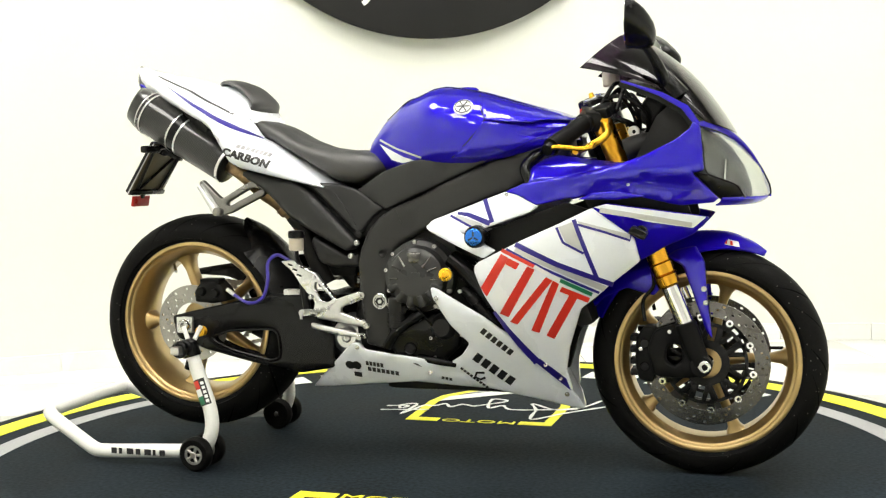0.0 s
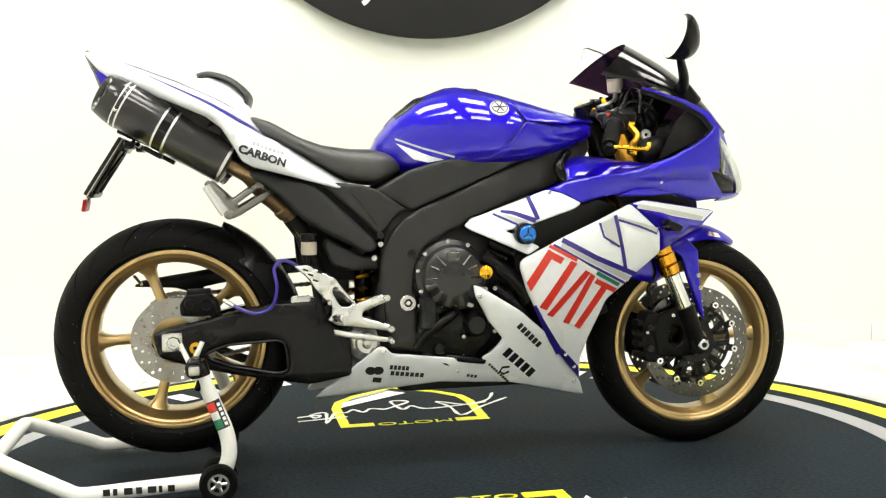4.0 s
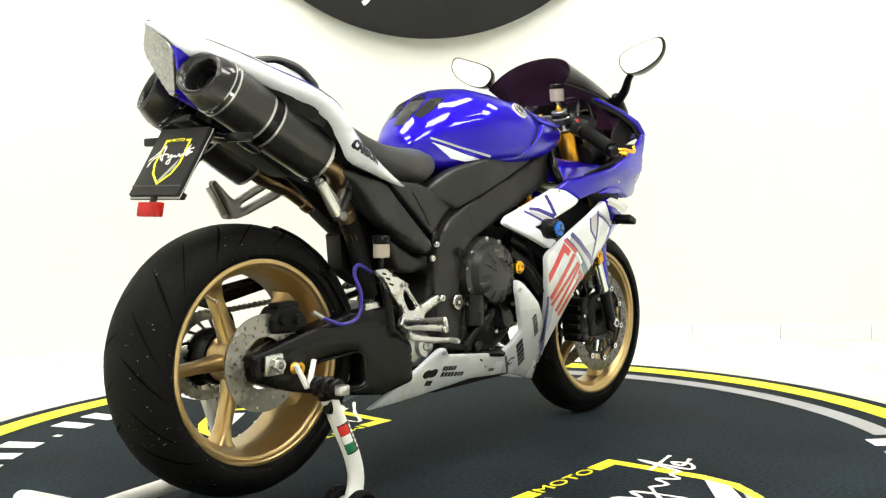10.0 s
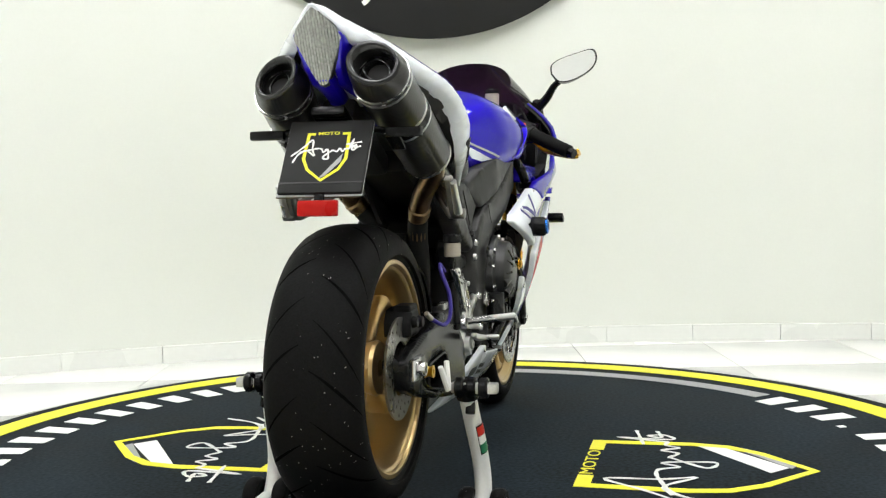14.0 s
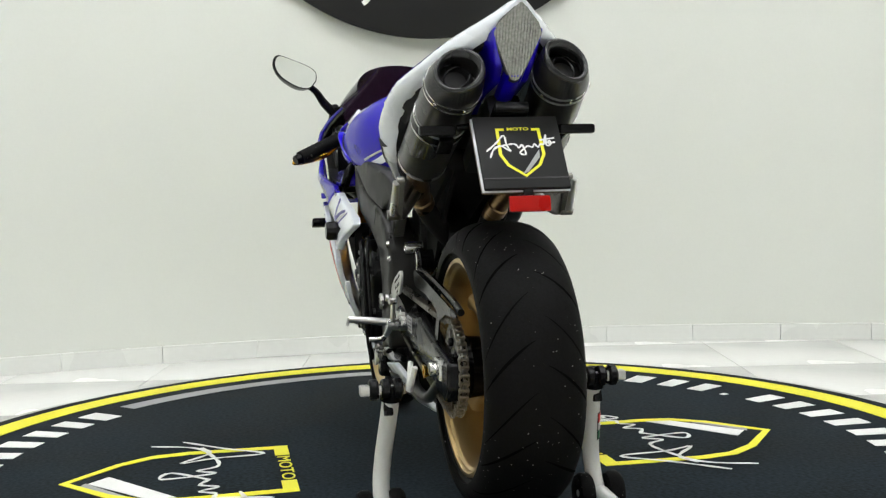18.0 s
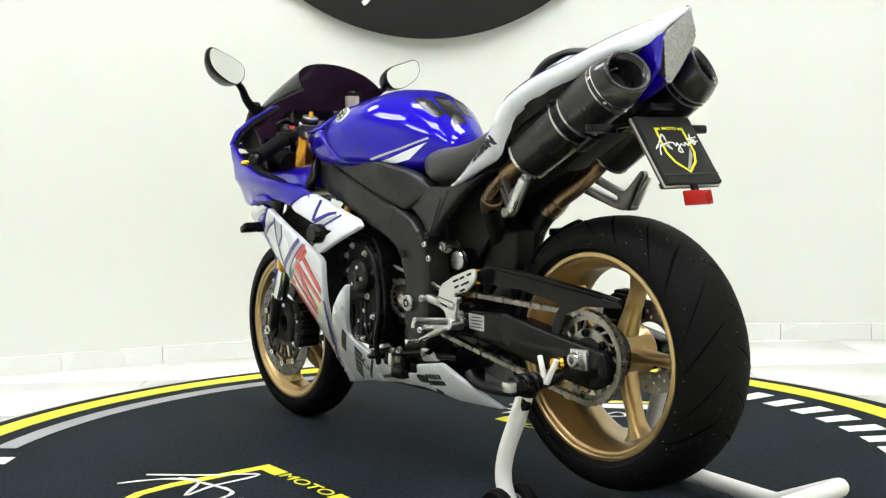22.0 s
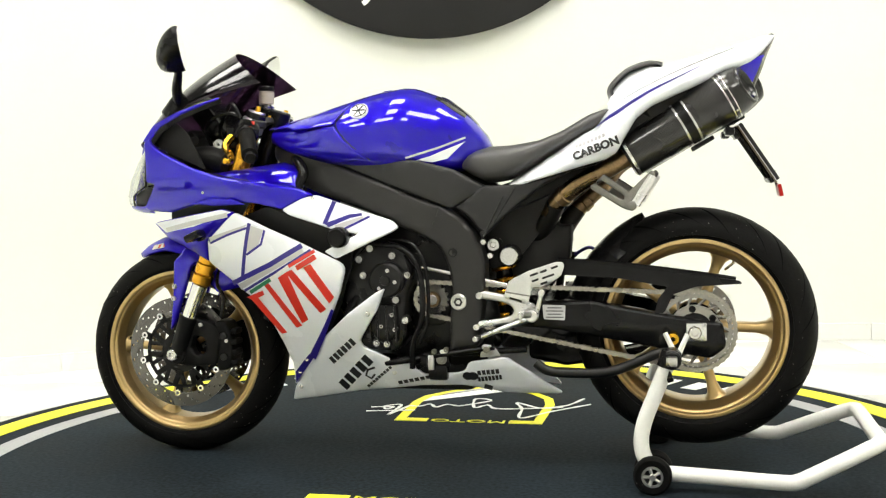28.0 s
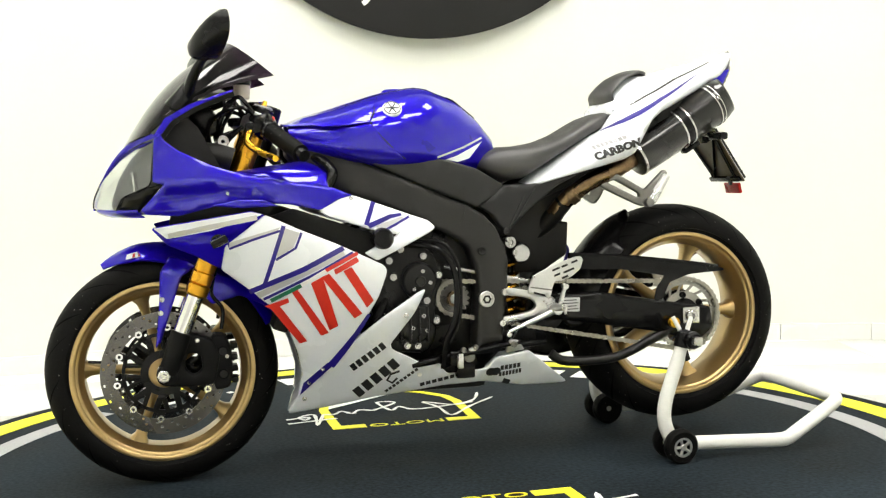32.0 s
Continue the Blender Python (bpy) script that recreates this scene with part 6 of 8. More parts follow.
def build_tank_and_seat():
    xs = [TX[0] + (TX[-1] - TX[0]) * i / 40 for i in range(41)]
    bm = bmesh.new()
    loops = []
    for x in xs:
        b, t, w = tank_at(x)
        m = b + (t - b) * 0.42
        ring = []
        for j in range(40):
            u = 2 * math.pi * j / 40
            c, s = math.cos(u), math.sin(u)
            e = 2.3 if s > 0 else 3.5
            y = w * math.copysign(abs(c) ** (2 / e), c)
            z = m + ((t - m) if s > 0 else (m - b)) * math.copysign(abs(s) ** (2 / e), s)
            ring.append((x, y, z))
        loops.append(ring)
    rings(bm, loops)
    tank = part("fuel_tank", bm, BLUE, BIKE, "glossy blue fuel tank", 60)
    upper = [(0.176, 0.972), (0.194, 0.935), (0.207, 0.906), (0.262, 0.900), (0.322, 0.897), (0.344, 0.904), (0.412, 0.902), (0.416, 0.910), (0.36, 0.926), (0.30, 0.940), (0.24, 0.957)]
    over = lambda x, z: tank_y(min(x, 0.40), z, 0.006 + 0.013 * max(0.0, 1 - max(0.0, z - 0.90) / 0.045))
    pair("tank_cover", panel(upper, over, 0.014, 0.003, 0.014, 0.004), BLUE, tank, "upper facet of the blue tank shroud")
    lower = [(0.206, 0.903), (0.174, 0.862), (0.121, 0.816), (0.214, 0.808), (0.274, 0.830), (0.318, 0.853), (0.392, 0.880), (0.345, 0.896), (0.320, 0.8945), (0.262, 0.8975)]

    def under(x, z):
        # hollow that deepens ahead, below the overhanging upper facet
        return tank_y(x, z, 0.005 + 0.013 * max(0.0, 1 - (0.90 - z) / 0.05) * max(0.0, 1 - (x - 0.2) / 0.1) - 0.020 * max(0.0, min(1, (x - 0.24) / 0.1)) * max(0.0, 1 - abs(z - 0.882) / 0.03))
    pair("tank_cover", panel(lower, under, 0.012, 0.003, 0.014, 0.004), BLUE, tank, "lower facet of the blue tank shroud")
    pair("seam", tube([(x, -tank_y(x, z, 0.001), z) for x, z in ((0.170, 0.974), (0.190, 0.935), (0.203, 0.905), (0.168, 0.860), (0.116, 0.815))], 0.0016, 6, 4), DARK, tank)
    y2 = lambda x, z: tank_y(x, z, 0.0028)
    pair("stripe", panel([(-0.112, 0.858), (-0.03, 0.822), (0.004, 0.812), (-0.034, 0.806), (-0.07, 0.815)], y2, 0.002, 0, 0.01, 0), WHITE, tank, "white wedge stripe")
    pair("stripe", ribbon([(-0.113, 0.869), (-0.05, 0.843), (0.028, 0.818)], 0.005, y2, 0.002, w2=0.005), SILVERP, tank, "silver pinstripe")
    # round badge with a plain spoked mark
    for s in (-1, 1):
        gx = (tank_y(0.155, 0.94) - tank_y(0.135, 0.94)) / 0.02
        gz = (tank_y(0.145, 0.95) - tank_y(0.145, 0.93)) / 0.02
        n = Vector((-gx, s, -gz * 0.8)).normalized()
        c = Vector((0.145, s * tank_y(0.145, 0.94), 0.94)) + n * 0.0015
        a = n.cross(Vector((0, 0, 1))).normalized()
        b = n.cross(a)
        bd = bmesh.new()
        rings(bd, [[c + n * o + (a * math.cos(u) + b * math.sin(u)) * r for u in (2 * math.pi * j / 28 for j in range(28))] for o, r in ((-0.012, 0.024), (0.0005, 0.025), (0.0025, 0.0238), (0.003, 0.02))])
        part("badge", bd, BADGE, tank, "round silver badge")
        mk = bmesh.new()
        for k in range(3):
            u = math.pi * k / 3
            d = a * math.cos(u) + b * math.sin(u)
            rod(c + n * 0.0042 - d * 0.017, c + n * 0.0042 + d * 0.017, 0.0016, seg=6, bm=mk)
        part("badge_mark", mk, INK, tank)
        rg = bmesh.new()
        rings(rg, [[c + n * o + (a * math.cos(u) + b * math.sin(u)) * r for u in (2 * math.pi * j / 28 for j in range(28))] for o, r in ((0.002, 0.0215), (0.0046, 0.0215), (0.0046, 0.0195), (0.002, 0.0195))], True, False)
        part("badge_ring", rg, INK, tank)
    # dark tank pad pieces on the rear slope
    for y0, y1, x0, x1 in ((-0.026, 0.026, -0.130, -0.035), (-0.070, -0.036, -0.105, -0.03), (0.036, 0.070, -0.105, -0.03)):
        pad = bmesh.new()
        n, m = 8, 4
        g = []
        for i in range(n + 1):
            row = []
            for j in range(m + 1):
                x, y = x0 + (x1 - x0) * i / n, (y0 + y1) / 2 * (0.85 + 0.35 * i / n) + (y1 - y0) * (j / m - 0.5) * (0.45 + 0.6 * math.sin(math.pi * (0.12 + 0.76 * i / n)))
                row.append(pad.verts.new((x, y, tank_z(x, y, 0.0018))))
            g.append(row)
        for i in range(n):
            for j in range(m):
                pad.faces.new((g[i][j], g[i + 1][j], g[i + 1][j + 1], g[i][j + 1]))
        thicken(pad, -0.003)
        part("tank_pad", pad, CAPBLK, tank, "dark carbon tank pad")
    part("filler_cap", lathe([(0, 0.012), (0.028, 0.012), (0.034, 0.008), (0.036, -0.01)], (0.10, 0, 0.991), 32, "z"), BLUE, tank)
    # rider's seat
    st = [(-0.500, 0.904, 0.932, 0.060), (-0.477, 0.893, 0.937, 0.085), (-0.428, 0.872, 0.920, 0.100), (-0.36, 0.835, 0.880, 0.115), (-0.30, 0.80, 0.858, 0.125), (-0.23, 0.758, 0.847, 0.145), (-0.17, 0.748, 0.845, 0.140), (-0.125, 0.768, 0.833, 0.120), (-0.102, 0.785, 0.812, 0.095)]
    bm = bmesh.new()
    loops = []
    cols = list(zip(*st))
    for i in range(25):
        x = st[0][0] + (st[-1][0] - st[0][0]) * i / 24
        b, t, w = (lerp(x, cols[0], cols[k]) for k in (1, 2, 3))
        m = b + (t - b) * 0.45
        ring = []
        for j in range(28):
            u = 2 * math.pi * j / 28
            c, s = math.cos(u), math.sin(u)
            ring.append((x, w * math.copysign(abs(c) ** 0.6, c), m + ((t - m) if s > 0 else (m - b)) * math.copysign(abs(s) ** 0.6, s)))
        loops.append(ring)
    rings(bm, loops)
    part("seat", bm, LEATHER, BIKE, "black vinyl rider's seat", 60)


build_tank_and_seat()


def build_tail():
    tail = [(-0.894, 1.106), (-0.865, 1.104), (-0.772, 1.073), (-0.717, 1.051), (-0.588, 0.996), (-0.528, 0.966), (-0.489, 0.938), (-0.451, 0.885), (-0.419, 0.870), (-0.22, 0.748), (-0.24, 0.738), (-0.48, 0.803), (-0.506, 0.818), (-0.525, 0.852), (-0.554, 0.9), (-0.591, 0.929), (-0.713, 0.984), (-0.831, 1.037), (-0.863, 1.061)]

    def flank(x, z):
        # bulges over its lower edge and leans in towards the upper one
        top = lerp(x, (-0.89, -0.772, -0.717, -0.588, -0.528, -0.489, -0.451, -0.419, -0.22), (1.106, 1.073, 1.051, 0.996, 0.966, 0.938, 0.885, 0.87, 0.748))
        low = lerp(x, (-0.89, -0.831, -0.713, -0.591, -0.554, -0.525, -0.506, -0.48, -0.24), (1.08, 1.037, 0.984, 0.929, 0.900, 0.852, 0.818, 0.803, 0.738))
        k = min(1, max(0, (z - low) / max(0.01, top - low)))
        return max(0.004, tail_y(x, z) * (1 + lerp(x, (-0.54, -0.40, -0.28), (0.85, 0.45, 0.05)) * k * (1 - k) - 0.45 * k * k))
    for s in (-1, 1):
        t = part("tail_panel", panel(tail, flank, 0.008, 0.005, 0.013, 0.006, s), WHITE, BIKE, "white tail fairing panel")
        part("stripe", panel([(-0.74, 1.041), (-0.583, 0.966), (-0.477, 0.905), (-0.445, 0.882), (-0.508, 0.912), (-0.583, 0.958)], lambda x, z: flank(x, z) + 0.002, 0.002, 0, 0.012, 0, s), BLUED, t, "blue wedge stripe")
        part("gap_line", ribbon([(-0.79, 1.072), (-0.66, 1.02), (-0.56, 0.972), (-0.52, 0.95)], 0.003, lambda x, z: flank(x, z) + 0.0012, 0.001, s), INK, t)
        word = lettering("CARBON", 0.0285, 0.0014)
        a = radians(-19)
        for v in word.verts:
            u, w = -s * v.co.x * 1.02, v.co.y * 0.95
            x = -0.456 + u * math.cos(a) - w * math.sin(a) * 1
            z = 0.829 + u * math.sin(a) + w * math.cos(a)
            v.co = Vector((x, s * (flank(x, z) + 0.0036), z))
        part("word", thicken(word, -0.0025, (0, s, 0)), INK, t, "black lettering CARBON")
        d = Vector((math.cos(a), math.sin(a)))
        for k in range(8):
            p = Vector((-0.480, 0.858)) + d * 0.0105 * k
            part("mark", panel([(p.x, p.y), (p.x + 0.007, p.y - 0.0025), (p.x + 0.009, p.y + 0.006), (p.x + 0.002, p.y + 0.0085)], lambda x, z: flank(x, z) + 0.003, 0.003, 0, 0.05, 0, s), GREYP, t)
        # blue inner flank above the muffler
        inner = [(-0.865, 1.055), (-0.82, 1.04), (-0.71, 0.985), (-0.60, 0.935), (-0.60, 0.90), (-0.70, 0.935), (-0.80, 0.955), (-0.835, 0.985)]
        part("inner_flank", panel(inner, lambda x, z: lerp(x, (-0.87, -0.75, -0.6), (0.04, 0.062, 0.10)) * lerp(z, (0.90, 1.05), (0.35, 1.2)), 0.01, 0.004, 0.03, 0.006, s), BLUE, BIKE, "blue inner tail panel")
        part("tail_filler", panel([(-0.86, 1.06), (-0.60, 0.95), (-0.46, 0.87), (-0.28, 0.76), (-0.47, 0.80), (-0.56, 0.885), (-0.70, 0.955)], lambda x, z: flank(x, z) - 0.020, 0.008, 0, 0.03, 0.004, s), DARK, BIKE)
    # top of the tail between the flanks
    top = bmesh.new()
    loops = []
    for i in range(31):
        x = -0.872 + (0.872 - 0.480) * i / 30
        z = lerp(x, (-0.885, -0.77, -0.66, -0.61, -0.58, -0.53, -0.50, -0.487, -0.480), (1.104, 1.078, 1.052, 1.036, 1.040, 1.026, 1.000, 0.980, 0.955))
        w = lerp(x, (-0.885, -0.84, -0.75, -0.62, -0.5), (0.008, 0.030, 0.064, 0.098, 0.105))
        zs = lerp(x, (-0.89, -0.77, -0.59, -0.49), (1.100, 1.066, 0.990, 0.940))
        loops.append([(x, w * u, zs + (z - zs) * (1 - abs(u) ** 3.4)) for u in [k / 8 - 1 for k in range(17)]] + [(x, w * u * 0.95, zs - 0.012) for u in [1 - k / 8 for k in range(17)]])
    rings(top, loops)
    part("tail_top", top, WHITE, BIKE, "white tail top", 60)
    line = spline([(-0.614, 0, 1.043), (-0.58, 0, 1.049), (-0.53, 0, 1.035), (-0.492, 0, 1.005), (-0.478, 0, 0.983), (-0.482, 0, 0.960)], 5)
    pad = bmesh.new()
    loops = []
    for i, p in enumerate(line):
        d = (line[min(len(line) - 1, i + 1)] - line[max(0, i - 1)]).normalized()
        nr = Vector((d.z, 0, -d.x)) * -1
        w = lerp(p.x, (-0.614, -0.60, -0.55, -0.48), (0.030, 0.050, 0.075, 0.086))
        th = 0.011
        ring = []
        for k in range(20):
            u = 2 * math.pi * k / 20
            cu, su = math.cos(u), math.sin(u)
            y = w * math.copysign(abs(cu) ** 0.35, cu)
            ring.append(p + Vector((0, y, 0)) + nr * (th / 2 * math.copysign(abs(su) ** 0.5, su) - 0.012 * (y / 0.086) ** 2))
        loops.append(ring)
    rings(pad, loops)
    part("tail_pad", pad, LEATHER, BIKE, "thin black foam pad on the tail hump", 60)
    # tail lamp, a clear diamond
    kite = [(0, 1.112), (0.020, 1.088), (0.040, 1.066), (0.050, 1.047), (0.045, 1.030), (0.036, 1.005), (0.021, 0.972), (0.010, 0.953), (0.0, 0.949), (-0.010, 0.953), (-0.021, 0.972), (-0.036, 1.005), (-0.045, 1.030), (-0.050, 1.047), (-0.040, 1.066), (-0.020, 1.088)]
    lamp_x = lambda z: lerp(z, (0.95, 1.047, 1.106), (-0.828, -0.862, -0.890))

    def kite_ring(k, dx):
        return [(lamp_x(1.03 + (z - 1.03) * k) + dx - 0.005 * (1 - abs(y) / 0.051) * (1 - abs(z - 1.03) / 0.09), y * k, 1.03 + (z - 1.03) * k) for y, z in kite]
    tl = part("tail_lamp", rings(bmesh.new(), [kite_ring(0.72, 0.05), kite_ring(0.98, 0.006), kite_ring(0.93, 0.0)]), RIBDARK, BIKE, "clear tail lamp with fine vertical ribs in a dark frame")
    lens = bmesh.new()
    loops = []
    for i in range(33):
        y = -0.0475 + 0.095 * i / 32
        top, low = lerp(abs(y), (0, 0.020, 0.040, 0.0475), (1.100, 1.082, 1.062, 1.046)), lerp(abs(y), (0, 0.008, 0.020, 0.035, 0.0475), (0.955, 0.957, 0.979, 1.012, 1.042))
        d = 0.0026 * (i % 2)
        loops.append([(lamp_x(z) - 0.0005 - d - 0.005 * (1 - abs(y) / 0.051) * (1 - abs(z - 1.03) / 0.09), y, z) for z in (low + (top - low) * k / 10 for k in range(11))])
    rings(lens, loops, False, False)
    part("lens", thicken(lens, 0.003, (1, 0, 0)), CLEARL, tl, "ribbed clear lens", 20)
    part("undertail", block((-0.770, 0, 0.945), (0.14, 0.036, 0.030), 0.012, (0, 26, 0)), BLUE, BIKE, "blue undertail")
    part("undertail_base", block((-0.64, 0, 0.855), (0.26, 0.075, 0.05), 0.015, (0, 28, 0)), DARK, BIKE)


build_tail()


def build_exhaust():
    for s in (-1, 1):
        front, back = (Vector((-0.535, -0.130, 0.812)), Vector((-0.856, -0.102, 1.003))) if s < 0 else (Vector((-0.526, 0.130, 0.806)), Vector((-0.832, 0.105, 0.986)))
        d = (back - front).normalized()
        L = (back - front).length - 0.016
        side = d.cross(Vector((0, 0, 1))).normalized()
        up = side.cross(d)

        def sec(t, r, sq=1.0):
            # the end is cut at a slant, open to the outside
            c, lean = front + d * t, 0.018 * max(0.0, min(1.0, (t / L - 0.84) / 0.13))
            return [c + side * (r * sq * math.cos(u)) + up * (r * 1.04 * math.sin(u)) - d * (lean * s * math.cos(u)) for u in (2 * math.pi * j / 28 for j in range(28))]
        body = bmesh.new()
        rings(body, [sec(t, r) for t, r in ((0.0, 0.046), (0.004, 0.053), (0.03, 0.0545), (L * 0.35, 0.0565), (L * 0.80, 0.0575))])
        m = part("muffler", body, CARBON, BIKE, "black carbon-fibre muffler")
        cap = bmesh.new()
        rings(cap, [sec(t, r) for t, r in ((L * 0.80, 0.0582), (L * 0.86, 0.0580), (L * 0.92, 0.0550), (L * 0.97, 0.0505), (L * 0.99, 0.0485), (L, 0.0470), (L, 0.040), (L * 0.985, 0.038), (L * 0.9, 0.037))], True, False)
        part("end_cap", cap, CARBON, m, "smooth black end cap")
        pipe = bmesh.new()
        rings(pipe, [sec(t, r) for t, r in ((L * 0.80, 0.024), (L * 0.925, 0.024), (L * 0.925, 0.022), (L * 0.82, 0.0215))], True, True)
        part("outlet", pipe, CAPBLK, m)
        part("baffle", rings(bmesh.new(), [sec(t, r) for t, r in ((L * 0.88, 0.0375), (L * 0.885, 0.0375))]), DARK, m)
        for t, w in ((0.006, 0.007), (L * 0.445, 0.005), (L * 0.525, 0.005), (L * 0.805, 0.004), (L * 0.845, 0.004)):
            b = bmesh.new()
            rb = lerp(t, (0, L * 0.44, L * 0.8, L * 0.86), (0.0538, 0.0568, 0.0585, 0.0582))
            rings(b, [sec(t, rb - 0.002), sec(t, rb + 0.0014), sec(t + w, rb + 0.0014), sec(t + w, rb - 0.002)], True, False)
            part("band", b, STEEL, m, "steel clamp band")
        b = bmesh.new()
        rings(b, [sec(t, 0.0576) for t in (L * 0.46, L * 0.53)], True, False)
        part("strap", b, SATIN, m)
        for k in range(6):
            u = 2 * math.pi * k / 6 + 0.3
            c = front + d * (L * 0.825 + 0.002) + side * (0.0585 * math.cos(u)) + up * (0.0605 * math.sin(u))
            part("rivet", bolt(c, 0.004, 0.003, side * math.cos(u) + up * math.sin(u)), CHROME, m)
        part("bracket", block(front + d * (L * 0.50) - up * 0.068 - side * (s * -0.0), (0.05, 0.03, 0.012), 0.003, (0, 30, 0)), SATIN, m)
        # link pipe
        way = [(-0.415, 0.115, 0.748), (-0.385, 0.108, 0.728), (-0.346, 0.088, 0.694), (-0.319, 0.052, 0.649), (-0.285, 0.012, 0.61), (-0.24, -0.01, 0.58)] if s > 0 else [(-0.456, -0.100, 0.740), (-0.424, -0.080, 0.712), (-0.385, -0.062, 0.672), (-0.353, -0.052, 0.622), (-0.33, -0.05, 0.55), (-0.30, -0.04, 0.48)]
        part("link_pipe", tube([front + d * 0.01, front - d * 0.05] + way[:4], 0.0235, 14), TITAN, BIKE, "heat-browned titanium exhaust pipe")
        # lower run darker than the link pipe: the shade is put into its colour
        part("lower_pipe", tube(way[2:], 0.0245, 14), DARK, BIKE, "lower exhaust pipe, coloured dark for the shade around it")
        k0, k1 = Vector(way[1]), Vector(way[2])
        part("pipe_collar", rod(k0.lerp(k1, 0.3), k0.lerp(k1, 0.75), 0.0265, seg=18), TITAN, BIKE)
        lip = bmesh.new()
        rings(lip, [sec(t, r) for t, r in ((L * 0.984, 0.0492), (L * 1.002, 0.0475), (L * 1.006, 0.0435), (L * 0.998, 0.0385), (L * 0.965, 0.0345))], True, False)
        part("lip", lip, CAPBLK, m, "rolled black lip", 60)
        part("spring", tube([front - d * 0.03 + up * 0.028, front + d * 0.012 + up * 0.05], 0.004, 6, 0), STEEL, m)
        # passenger peg bracket
        arms = [(-0.425, 0.757), (-0.470, 0.768), (-0.535, 0.722), (-0.590, 0.775), (-0.600, 0.765), (-0.556, 0.690), (-0.535, 0.676), (-0.515, 0.684), (-0.440, 0.728)]
        gap_ = [(-0.448, 0.744), (-0.468, 0.750), (-0.524, 0.712), (-0.522, 0.700)]
        br = panel(arms, lambda x, z: lerp(x, (-0.60, -0.545, -0.42), (0.198, 0.198, 0.122)), 0.014, 0.003, 0.03, 0.006, s, hole=gap_)
        rod((-0.542, s * 0.185, 0.688), (-0.542, s * 0.212, 0.688), 0.012, seg=12, bm=br)
        p = part("passenger_peg_bracket", br, CASTDARK, BIKE, "cast aluminium passenger footrest bracket")
        part("passenger_peg", merge(rod((-0.552, s * 0.2, 0.69), (-0.598, s * 0.2, 0.758), 0.010, 0.007, 10), rod((-0.545, s * 0.2, 0.695), (-0.59, s * 0.2, 0.762), 0.006, 0.006, 8)), ALU, p, "folded-up footrest")


build_exhaust()


